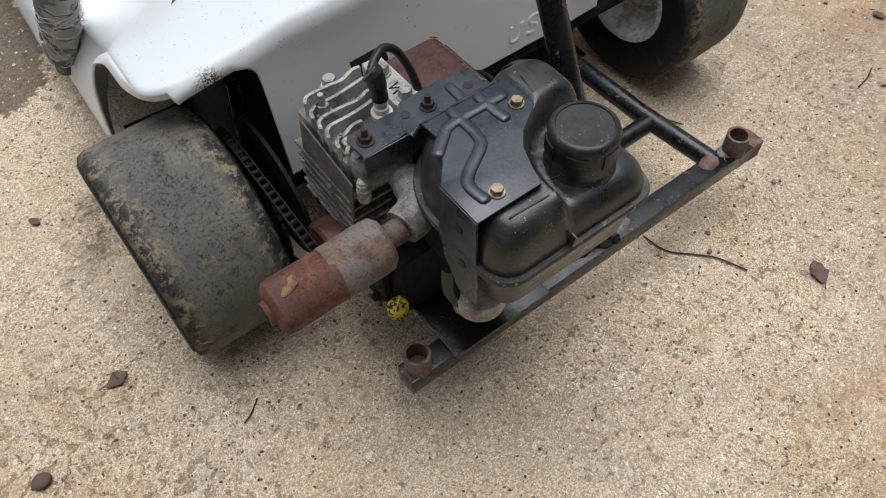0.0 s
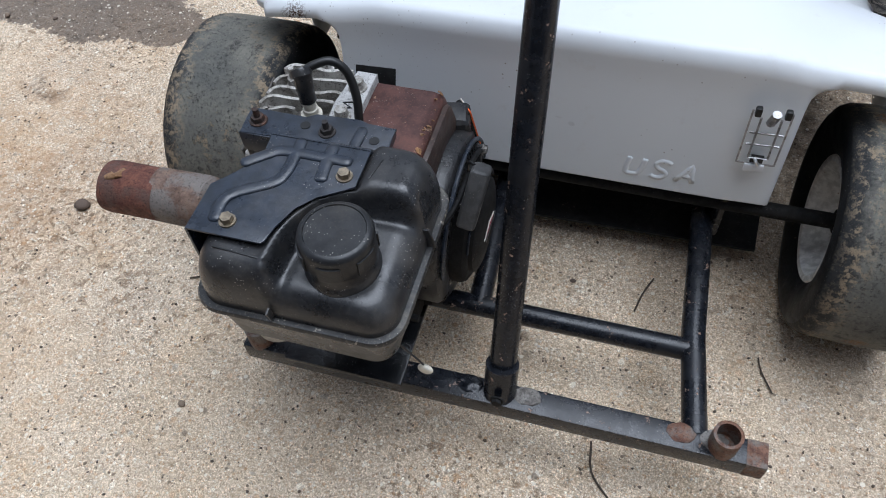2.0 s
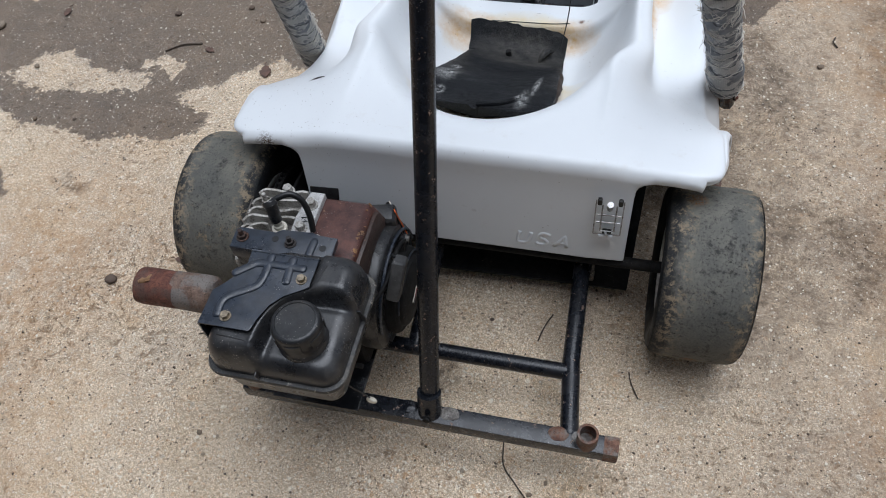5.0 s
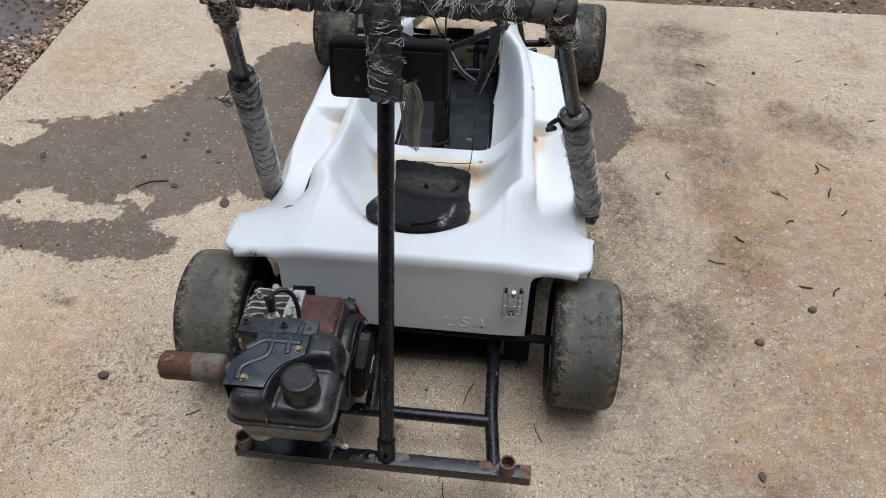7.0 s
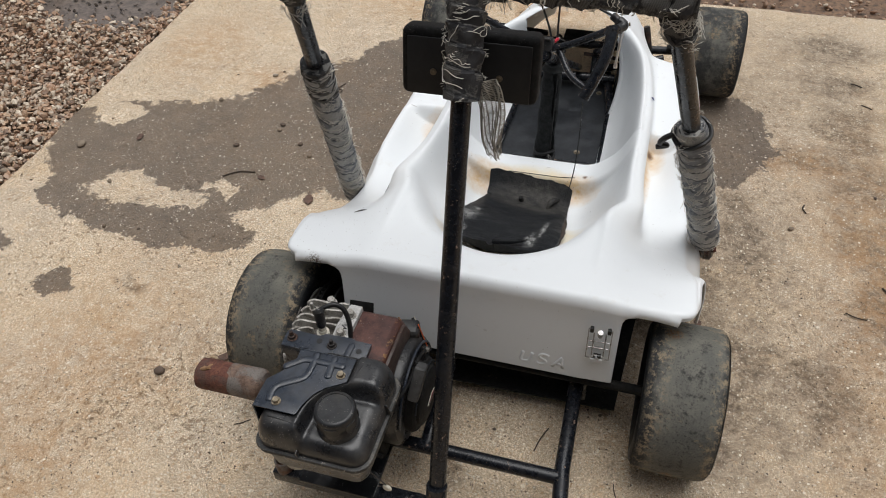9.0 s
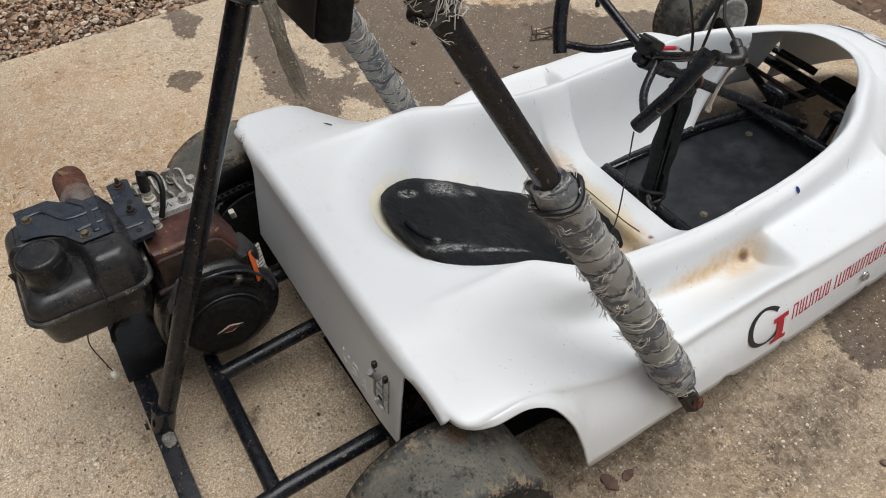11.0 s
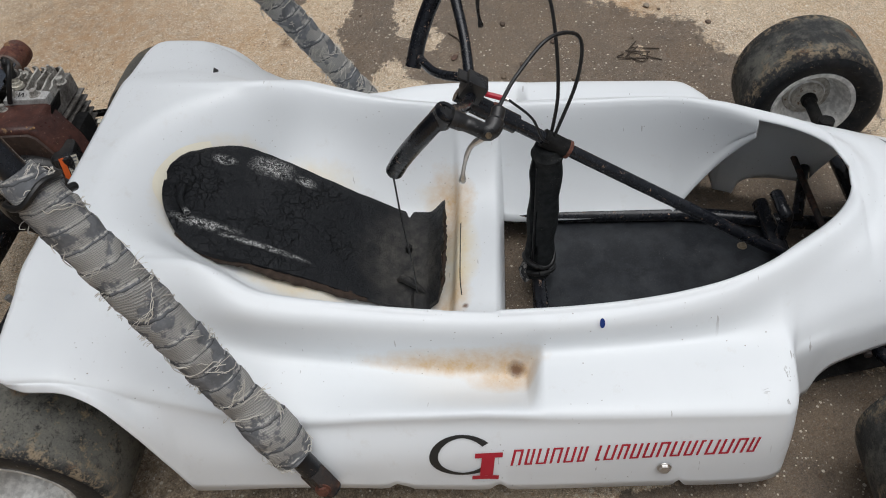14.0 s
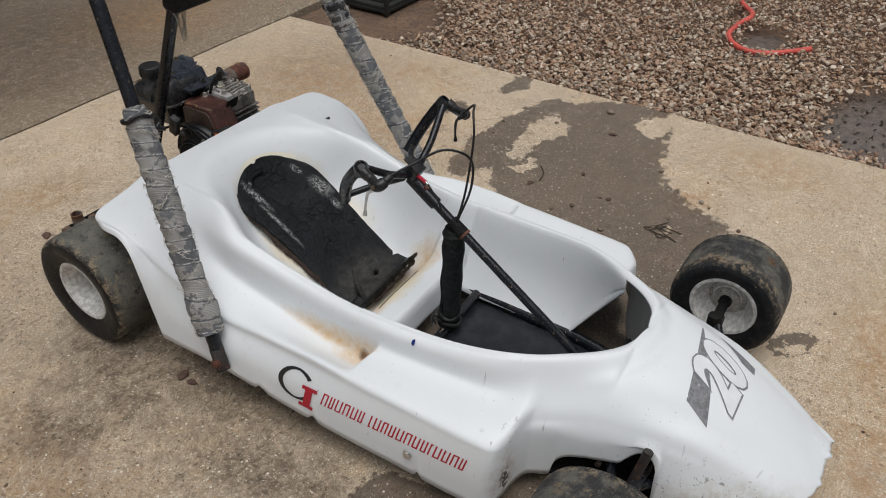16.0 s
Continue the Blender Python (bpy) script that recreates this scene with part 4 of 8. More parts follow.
def make_body():
    ys = np.unique(np.round(np.concatenate([np.arange(0.345, 2.0, 0.0125), np.linspace(1.03, 1.05, 8), np.linspace(1.435, 1.49, 24), np.linspace(1.065, 1.12, 12), np.linspace(0.94, 0.97, 8),
                                           np.linspace(0.50, 0.585, 16), np.linspace(1.54, 1.603, 22), np.arange(1.2, 1.7, 0.00625), np.linspace(1.405, 1.45, 16), np.linspace(1.495, 1.54, 16), np.linspace(1.71, 1.74, 10), np.linspace(0.345, 0.40, 16), np.linspace(0.40, 0.56, 24), [2.0]]), 4))
    bm = bmesh.new()
    inner, rows = 8 * SUB, []
    for y in ys:
        line = across(float(y))
        row = {}
        for s in (1, -1):
            for k, q in enumerate(line):
                jag = 0
                if y > 1.93:
                    jag = (y - 1.93) / 0.07 * (0.022 * noise.noise((q.x * s * 16, q.z * 16, 5)) + 0.008 * noise.noise((q.x * s * 60, q.z * 60, 9)))
                if q.x * s == 0 and s == -1 and (0, k) in row:
                    row[s, k] = row[0, k]
                    continue
                wide = -0.012 * min(1, max(0, (0.45 + y - 1.25) / 0.1)) * min(1, max(0, (q.x - 0.28) / 0.06)) + 0.03 * math.exp(-((y - 1.452) / 0.024) ** 2) * min(1, max(0, (q.x - 0.24) / 0.06)) if s < 0 else 0
                lift = bead(max(q.x, 0), y) if 1.15 < y < 1.72 and k <= inner else 0
                bite = 0.018 * sum(math.exp(-((y - c) / w) ** 2) for c, w in ((0.886, 0.012), (1.035, 0.010), (1.30, 0.006))) * (1 - k / 4) if k < 4 and s > 0 else 0
                skirt = 0.065 * min(1, max(0, (y - 1.475) / 0.02)) * min(1, max(0, (1.70 - y) / 0.05)) * (1 - k / (3 * SUB)) if k < 3 * SUB and s < 0 else 0
                q = Vector((q.x, q.y, q.z + bite - skirt))
                tuck = 0.009 * min(1, max(0, (q.x - 0.22) / 0.12)) * max(0, 1 - (y - 0.345) / 0.10) if s > 0 else 0
                v = bm.verts.new((XC + max(q.x, 0) * s + wide, y + jag + tuck, q.z + lift))
                row[s, k] = v
                if abs(q.x) < 1e-6:
                    row[0, k] = v
        for k in range(len(line)):
            if (0, k) in row:
                row[1, k] = row[-1, k] = row[0, k]
        rows.append((float(y), row))
    count = 12 * SUB

    def quad(a, b, c, d):
        f = list(dict.fromkeys((a, b, c, d)))
        if len(f) > 2:
            try:
                bm.faces.new(f)
            except ValueError:
                pass

    for (ya, a), (yb, b) in zip(rows, rows[1:]):
        last = count
        if ya >= 1.045:
            last = 10 * SUB
        if ya >= 1.5:
            last = 8 * SUB
        if ya >= 1.6025:
            last = inner
        for s in (1, -1):
            for k in range(last):
                quad(a[s, k], a[s, k + 1], b[s, k + 1], b[s, k])
    # rolled rear edge: fender lips, and the upright rear panel between them
    first, line = rows[0][1], across(0.345)
    drop = [(0.007, 0.005), (0.012, 0.016), (0.0123, 0.022), (0.0126, 0.030), (0.013, 0.042), (0.0145, 0.060), (0.020, 0.10), (0.0262, 0.150), (0.0318, 0.197), (0.0328, 0.2055), (0.033, 0.207)]
    split = 5 * SUB
    for s in (1, -1):
        prev = [first[s, k] for k in range(count + 1)]
        for n, (dy, dz) in enumerate(drop):
            now = []
            for k in range(count + 1):
                q = line[k]
                tuck = 0.009 * min(1, max(0, (q.x - 0.22) / 0.12)) if s > 0 else 0
                if k < split - 3:
                    lip = min(1, max(0, (k - 2 * SUB) / (0.6 * SUB)))
                    now.append(bm.verts.new((XC + q.x * s, 0.345 - dy * lip + tuck, q.z - dz * lip)) if n < 2 and k >= 2 * SUB else None)
                else:
                    # the panel's side edge sweeps out into the fender lip
                    flare = 1.0 if n < 2 else 0.10 + 0.75 * math.exp(-(dz - 0.016) / 0.010)
                    x = q.x if k > split else line[split].x + (q.x - line[split].x) * flare
                    flat = min(1, max(0, (dz - 0.016) / 0.03)) * 0.75
                    now.append(bm.verts.new((XC + x * s, 0.345 - dy + tuck, q.z * (1 - flat) + 0.376 * flat - dz)))
            for k in range(count):
                if None not in (now[k], now[k + 1], prev[k], prev[k + 1]):
                    quad(prev[k], prev[k + 1], now[k + 1], now[k])
            prev = now
    bmesh.ops.remove_doubles(bm, verts=bm.verts, dist=0.0004)
    ob = part("body", bm, M["white"], kart, "white gelcoat body shell with rust runs and a torn nose", 1.2)
    mod = ob.modifiers.new("thickness", "SOLIDIFY")
    mod.thickness, mod.offset = 0.004, 0
    return ob


body = make_body()

from mathutils.bvhtree import BVHTree

skin = BVHTree.FromPolygons([v.co.copy() for v in body.data.vertices], [tuple(p.vertices) for p in body.data.polygons])


def on_skin(bm, way, lift=0.0015):
    """Moves each vertex along a direction onto the body, a little proud of it."""
    way = Vector(way).normalized()
    for v in bm.verts:
        hit, normal, _, _ = skin.ray_cast(v.co - way * 0.5, way)
        if hit is not None:
            v.co = hit - way * (lift + 0.002)
    return bm


def text_bm(body_text, size, m, spread=0.0, extrude=0.0):
    """Built-in font as a bmesh, laid out by the pose m."""
    cu = bpy.data.curves.new("letters", "FONT")
    cu.body, cu.size, cu.offset, cu.extrude, cu.align_x, cu.align_y = body_text, size, spread, extrude, "CENTER", "CENTER"
    cu.resolution_u = 4
    ob = bpy.data.objects.new("letters", cu)
    scene.collection.objects.link(ob)
    dg = bpy.context.evaluated_depsgraph_get()
    dg.update()
    me = bpy.data.meshes.new_from_object(ob.evaluated_get(dg))
    bm = bmesh.new()
    bm.from_mesh(me)
    bpy.data.objects.remove(ob)
    bpy.data.meshes.remove(me)
    bpy.data.curves.remove(cu)
    bmesh.ops.transform(bm, matrix=m, verts=bm.verts)
    return bm


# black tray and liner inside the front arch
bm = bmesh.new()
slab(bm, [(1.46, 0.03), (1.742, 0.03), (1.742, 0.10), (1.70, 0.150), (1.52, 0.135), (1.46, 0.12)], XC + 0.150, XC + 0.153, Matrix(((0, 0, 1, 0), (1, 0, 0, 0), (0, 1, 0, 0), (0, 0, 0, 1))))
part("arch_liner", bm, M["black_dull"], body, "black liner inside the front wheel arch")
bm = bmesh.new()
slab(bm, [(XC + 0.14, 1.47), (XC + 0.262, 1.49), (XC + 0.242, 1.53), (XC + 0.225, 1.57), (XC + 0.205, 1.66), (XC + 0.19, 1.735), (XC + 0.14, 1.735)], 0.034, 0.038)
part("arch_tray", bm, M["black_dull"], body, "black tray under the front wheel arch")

# ---- frame ----
def rod(name, pts, r, parent, material="black", label="", seg=14, hollow=0.0, smooth=0):
    return part(name, tube(bmesh.new(), smooth_line(pts, smooth) if smooth else pts, r, seg, True, hollow), M[material], parent, label)


frame_rear = part("rear_frame", box(bmesh.new(), (0.013, 0.002, 0.098), (0.628, 0.031, 0.031), None, 0.003), M["black"], kart, "black square-tube rear bumper bar, chipped to rust")
part("end_cap", box(bmesh.new(), (0.318, 0.002, 0.098), (0.024, 0.032, 0.0325), None, 0.003), M["rust"], frame_rear, "rusty bar end")
for x in (-0.28, 0.28):
    rod("post_socket", [(x, 0.002, 0.11), (x, 0.002, 0.145)], 0.0165, frame_rear, "rust", "open rusty tube socket", 20, 0.03)
rod("pole_socket", [(0.025, 0.005, 0.11), (0.0245, 0.02, 0.155)], 0.0195, frame_rear, "black", "", 20)
bm = bmesh.new()
hexbolt(bm, (0.026, -0.0145, 0.13), 0.006, 0.004, (0, -1, 0.1))
part("bolt", bm, M["black_dull"], frame_rear)
rod("rail", [(0.252, 0.01, 0.10), (0.238, 0.14, 0.103), (0.232, 0.36, 0.105), (0.225, 0.55, 0.09)], 0.015, frame_rear)
rod("rail", [(-0.030, 0.12, 0.10), (-0.036, 0.24, 0.102), (-0.044, 0.42, 0.105)], 0.015, frame_rear)
rod("cross_rail", [(-0.18, 0.122, 0.10), (0.24, 0.121, 0.102)], 0.014, frame_rear)
rod("rail", [(-0.20, 0.0, 0.10), (-0.20, 0.40, 0.10)], 0.015, frame_rear)
part("engine_plate", box(bmesh.new(), (-0.165, 0.09, 0.118), (0.150, 0.22, 0.006), None, 0.001), M["black_oil"], frame_rear, "oily black steel mounting plate")
for x, tone in ((-0.012, "black"), (0.058, "cast"), (0.272, "cast"), (0.235, "rust")):
    bm = bmesh.new()
    bmesh.ops.create_icosphere(bm, subdivisions=3, radius=1, matrix=Matrix.Translation((x, 0.006, 0.113)) @ Matrix.Diagonal((0.017, 0.012, 0.004, 1)))
    for v in bm.verts:
        v.co += 0.002 * Vector(noise.noise_vector(v.co * 160))
    part("weld", bm, M[tone], frame_rear, "lumpy weld bead")

floor_frame = rod("floor_frame", [(0.185, 0.5, 0.06), (0.18, 1.05, 0.055), (0.17, 1.40, 0.055), (0.13, 1.62, 0.06), (0.10, 1.80, 0.065)], 0.014, kart, "black", "black tubular floor frame")
rod("side_rail", [(-0.145, 0.5, 0.06), (-0.14, 1.05, 0.055), (-0.13, 1.40, 0.055), (-0.09, 1.62, 0.06), (-0.06, 1.80, 0.065)], 0.014, floor_frame)
rod("cross_tube", [(-0.13, 1.105, 0.062), (0.17, 1.115, 0.062)], 0.0125, floor_frame)
rod("cross_tube", [(-0.13, 0.95, 0.05), (0.17, 0.95, 0.05)], 0.0125, floor_frame)
rod("foot_bar", [(-0.13, 1.545, 0.075), (0.16, 1.56, 0.075)], 0.015, floor_frame)
rod("pedal", [(-0.03, 1.555, 0.07), (-0.035, 1.56, 0.13), (-0.03, 1.55, 0.15), (-0.075, 1.545, 0.155)], 0.011, floor_frame, "black", "bent tube pedal", 12, 0, 5)
rod("pedal", [(0.09, 1.58, 0.07), (0.09, 1.60, 0.13), (0.095, 1.59, 0.15), (0.13, 1.585, 0.155)], 0.011, floor_frame, "black", "", 12, 0, 5)
bm = bmesh.new()
slab(bm, [(-0.135, 1.098), (0.172, 1.098), (0.165, 1.40), (0.13, 1.585), (-0.09, 1.585), (-0.13, 1.40)], 0.038, 0.042)
part("floor_sheet", bm, M["floor_sheet"], floor_frame, "scuffed black sheet floor")
# added black sheet: stands in for the deep shade beneath the body
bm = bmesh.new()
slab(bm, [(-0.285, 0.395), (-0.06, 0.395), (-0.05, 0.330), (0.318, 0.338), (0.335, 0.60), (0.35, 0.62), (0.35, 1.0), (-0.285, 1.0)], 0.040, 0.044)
part("belly_shade", bm, M["black_dull"], floor_frame, "added black sheet standing in for the shade under the seat")
# two more added sheets give the engine bay its shaded black interior
part("bay_shade_sheet", box(bmesh.new(), (-0.215, 0.405, 0.170), (0.140, 0.004, 0.25), turn(4, 0, 0), 0.001), M["black_dull"], floor_frame, "added black sheet that keeps the bay behind the engine dark")
part("bay_shade_sheet", box(bmesh.new(), (-0.287, 0.560, 0.160), (0.004, 0.31, 0.23), turn(0, 3, 0), 0.001), M["black_dull"], floor_frame)
rod("bay_strut", [(-0.275, 0.395, 0.28), (-0.285, 0.40, 0.15), (-0.24, 0.398, 0.07)], 0.010, floor_frame)
rod("side_tube", [(-0.40, 0.60, 0.10), (-0.29, 0.60, 0.095)], 0.011, floor_frame)
for x, y in ((0.12, 1.52), (-0.05, 1.50), (0.10, 1.2)):
    part("bolt", hexbolt(bmesh.new(), (x, y, 0.042), 0.007, 0.003), M["zinc"], floor_frame)

# front axle, uprights and steering links
front_axle = rod("front_axle", [(XC - 0.335, 1.69, 0.125), (XC - 0.20, 1.70, 0.11), (XC + 0.20, 1.70, 0.11), (XC + 0.335, 1.69, 0.125)], 0.013, kart, "black", "black tube front axle with steering links")
for s in (1, -1):
    rod("wishbone", [(XC + s * 0.10, 1.60, 0.085), (XC + s * 0.28, 1.66, 0.11)], 0.011, front_axle)
    lean = 0.0 if s < 0 else 0.045
    rod("brace_tube", [(XC + s * 0.12, 1.78, 0.09), (XC + s * (0.275 - lean), 1.70, 0.145 - lean)], 0.010, front_axle)
    rod("kingpin", [(XC + s * (0.285 - lean), 1.685, 0.08), (XC + s * (0.285 - 1.6 * lean), 1.685 + 0.4 * lean, 0.165 + 0.6 * lean)], 0.015 if s < 0 else 0.010, front_axle, "black_dull" if s < 0 else "rust_dark")
    rod("tie_rod", [(XC + s * 0.03, 1.62, 0.12), (XC + s * (0.27 - 0.8 * lean), 1.615, 0.125 - 0.3 * lean)], 0.006, front_axle, "rust_dark")
    rod("stub_axle", [(XC + s * 0.285, 1.686, 0.133), (XC + s * 0.43, 1.686, 0.135)], 0.012, front_axle, "black_dull")
bm = box(bmesh.new(), (XC, 1.72, 0.115), (0.10, 0.05, 0.04), None, 0.004)
part("bracket", bm, M["black_dull"], front_axle)

# rear axle
rear_axle = rod("rear_axle", [(XC - 0.46, 0.324, 0.15), (XC + 0.43, 0.324, 0.15)], 0.0105, kart, "black_dull", "greasy steel rear axle")
for x in (-0.21, 0.25):
    part("bearing_hanger", box(bmesh.new(), (x, 0.352, 0.135), (0.012, 0.07, 0.10), None, 0.004), M["black"], rear_axle)


# ---- wheels ----
def wheel(at, radius, width, side, rim_r=0.087, label=""):
    """side: +1 when the outer face looks towards +x."""
    R, W = radius, width / 2
    bm = bmesh.new()
    prof = [(rim_r - 0.004, -W * 0.80), (rim_r + 0.010, -W * 0.90), (R * 0.80, -W * 1.0), (R * 0.91, -W * 0.985), (R * 0.965, -W * 0.93), (R * 0.99, -W * 0.82), (R, -W * 0.6), (R * 1.003, 0)]
    prof = prof + [(r, -h) for r, h in prof[-2::-1]]
    lathe(bm, prof, at, "x", 64)
    bmesh.ops.delete(bm, geom=[f for f in bm.faces if len(f.verts) > 4], context="FACES_ONLY")
    for v in bm.verts:
        d = v.co - Vector(at)
        r = math.hypot(d.y, d.z)
        if r > R * 0.95:
            k = 1 + 0.006 * noise.noise(v.co * 9) + 0.004 * noise.noise(v.co * 40)
            v.co.y, v.co.z = at[1] + d.y * k, at[2] + d.z * k
        v.co.z = max(v.co.z, 0.0)
    tyre = part("wheel", bm, M["rubber"], kart, label, 1.0)
    for s in (1, -1):
        p = [(rim_r - 0.002, s * W * 0.815), (rim_r + 0.011, s * (W * 0.905 + 0.001)), (R * 0.80, s * (W * 1.0 + 0.0015)), (R * 0.90, s * (W * 0.99 + 0.0015)), (R * 0.925, s * (W * 0.975 + 0.001))]
        bm = bmesh.new()
        lathe(bm, p, at, "x", 56)
        bmesh.ops.delete(bm, geom=[f for f in bm.faces if len(f.verts) > 4], context="FACES_ONLY")
        for v in bm.verts:
            v.co.z = max(v.co.z, 0.001)
        part("sidewall", bm, M["wall_rubber"], tyre, "black rubber sidewall", 1.0)
    bm = bmesh.new()
    o = [(rim_r + 0.004, W * 0.84), (rim_r + 0.001, W * 0.88), (rim_r - 0.006, W * 0.86), (rim_r - 0.011, W * 0.70), (rim_r - 0.020, W * 0.45), (rim_r - 0.024, -W * 0.06), (rim_r - 0.030, -W * 0.12), (0.045, -W * 0.14), (0.036, -W * 0.08), (0.030, W * 0.10), (0.016, W * 0.12)]
    i = [(0.016, -W * 0.36), (0.034, -W * 0.33), (0.040, -W * 0.24), (rim_r - 0.032, -W * 0.24), (rim_r - 0.025, -W * 0.32), (rim_r - 0.022, -W * 0.46), (rim_r - 0.011, -W * 0.70), (rim_r - 0.006, -W * 0.86), (rim_r + 0.001, -W * 0.88), (rim_r + 0.004, -W * 0.84)]
    lathe(bm, [(r, h * side) for r, h in o + i], at, "x", 48, True)
    rim = part("rim", bm, M["rim"], tyre, "dirty white steel rim", 0.8)
    bm = bmesh.new()
    lathe(bm, [(0.016, -W * 0.60 * side), (0.016, W * 0.22 * side)], at, "x", 18)
    part("hub", bm, M["black_dull"], tyre, "greasy black hub")
    bm = bmesh.new()
    lathe(bm, [(0.048, -W * 0.235 * side), (0.046, -W * 0.28 * side), (0.034, -W * 0.30 * side), (0.031, -W * 0.42 * side), (0.026, -W * 0.46 * side), (0.016, -W * 0.47 * side)], at, "x", 36)
    part("hub_flange", bm, M["rim_inner"], tyre, "grimy cream hub flange")
    for k in range(4):
        a = k * math.pi / 2 + 0.4
        bm = hexbolt(bmesh.new(), (at[0] - side * W * 0.135, at[1] + 0.05 * math.cos(a), at[2] + 0.05 * math.sin(a)), 0.006, 0.005, (side, 0, 0))
        part("wheel_nut", bm, M["rust"], tyre)
    return tyre


wheel((0.4325, 0.324, 0.15), 0.150, 0.147, 1, 0.081, "rear slick tyre, scuffed grey with dried mud")
wheel((-0.4115, 0.324, 0.15), 0.150, 0.152, -1, 0.081, "rear slick tyre, scuffed grey with dried mud")
wheel((XC + 0.430, 1.686, 0.135), 0.135, 0.155, 1, 0.080, "front slick tyre, worn black with pale mud")
wheel((XC - 0.430, 1.686, 0.135), 0.135, 0.155, -1, 0.080, "front slick tyre, worn black with pale mud")

# ---- roll bar ----
LEG_R = (Vector((0.472, 0.784, 0.12)), Vector((0.295, 0.384, 0.95)))
LEG_L = (Vector((-0.42, 0.775, 0.12)), Vector((-0.282, 0.382, 0.95)))
POLE = (Vector((0.025, 0.014, 0.13)), Vector((0.007, 0.38, 0.95)))


def along(line, z):
    a, b = line
    return a + (b - a) * ((z - a.z) / (b.z - a.z))


def bandage(bm, a, b, r, pitch=0.034, lap=0.0035, rough=0.0022, seed=0.0, seg=22, bulge=None):
    """A sleeve of overlapping tape turns from a to b."""
    a, b = Vector(a), Vector(b)
    d = b - a
    n = max(8, int(d.length / 0.0045))
    t = d.normalized()
    side = t.cross(Vector((0, 0, 1)) if abs(t.z) < 0.95 else Vector((1, 0, 0))).normalized()
    up = t.cross(side)
    rings = []
    for i in range(n + 1):
        s = i / n * d.length
        ring = []
        for k in range(seg):
            w = 2 * math.pi * k / seg
            turns = s / pitch + 0.28 * math.sin(s * 27 + seed) + k / seg + 0.2 * noise.noise((s * 9, seed, 0))
            q = a + t * s
            rr = r * (bulge(i / n) if bulge else 1) + lap * (turns % 1.0) + rough * noise.noise(Vector((math.cos(w) * 2.2 + seed, math.sin(w) * 2.2, s * 38))) + 0.4 * rough * noise.noise(Vector((math.cos(w) * 6, math.sin(w) * 6 + seed, s * 120)))
            ring.append(bm.verts.new(q + rr * (math.cos(w) * side + math.sin(w) * up)))
        rings.append(ring)
    wind = bm.loops.layers.uv.new("wind")
    for i, (p, q) in enumerate(zip(rings, rings[1:])):
        for k in range(seg):
            f = bm.faces.new((p[k], p[(k + 1) % seg], q[(k + 1) % seg], q[k]))
            for loop, (di, dk) in zip(f.loops, ((0, 0), (0, 1), (1, 1), (1, 0))):
                s = (i + di) / n * d.length
                loop[wind].uv = (s / pitch + 0.28 * math.sin(s * 27 + seed) + (k + dk) / seg + 0.2 * noise.noise((s * 9, seed, 0)), (k + dk) / seg)
    bm.faces.new(rings[0][::-1])
    bm.faces.new(rings[-1])
    return bm


def frays(name, a, b, r, count, parent, seed, length=(0.010, 0.026)):
    """Loose threads that stand off a wrapped tube."""
    rnd = random.Random(seed)
    a, b = Vector(a), Vector(b)
    t = (b - a).normalized()
    side = t.cross(Vector((0, 0, 1)) if abs(t.z) < 0.95 else Vector((1, 0, 0))).normalized()
    up = t.cross(side)
    bm = bmesh.new()
    for _ in range(count // 4):
        w, at = rnd.uniform(0, 2 * math.pi), rnd.random()
        lean, reach = rnd.choice((1, -1)), rnd.uniform(*length)
        for k in range(rnd.randint(3, 8)):
            v = w + 0.10 * k + rnd.uniform(-0.05, 0.05)
            out = math.cos(v) * side + math.sin(v) * up
            p = a + (b - a) * at + t * rnd.uniform(-0.004, 0.004) + out * r * 0.96
            tang = (out.cross(t) * lean + t * rnd.uniform(-0.6, 0.6)).normalized()
            ln = reach * rnd.uniform(0.4, 1.0)
            drop = Vector((0, 0, -rnd.uniform(0.1, 0.5) * ln))
            pts = [p, p + tang * ln * 0.35 + out * rnd.uniform(0.001, 0.004), p + tang * ln * 0.7 + out * rnd.uniform(0.000, 0.006) + drop * 0.5, p + tang * ln + out * rnd.uniform(-0.002, 0.007) + drop]
            tube(bm, smooth_line(pts, 3), 0.00045, 4)
    # torn net: strands that wander over the wrapping and loop off it
    for _ in range(count // 5):
        w, at = rnd.uniform(0, 2 * math.pi), rnd.random() * (b - a).length
        turn_rate, creep = rnd.choice((1, -1)) * rnd.uniform(0.10, 0.26), rnd.uniform(-0.004, 0.004)
        for k in range(rnd.randint(1, 3)):
            v, x, pts = w, at + 0.004 * k, []
            for step in range(rnd.randint(6, 12)):
                out = math.cos(v) * side + math.sin(v) * up
                pts.append(a + t * min(max(x, 0), (b - a).length) + out * (r * 1.01 + max(0, rnd.gauss(0, 0.0018))))
                v += turn_rate * rnd.uniform(0.4, 1.5)
                x += creep + rnd.uniform(-0.004, 0.004)
            tube(bm, smooth_line(pts, 2), 0.0006, 4)
    ob = part(name, bm, M["thread"], parent, "pale frayed bandage threads")
    return tagged(ob, "", "", "", "stuff")


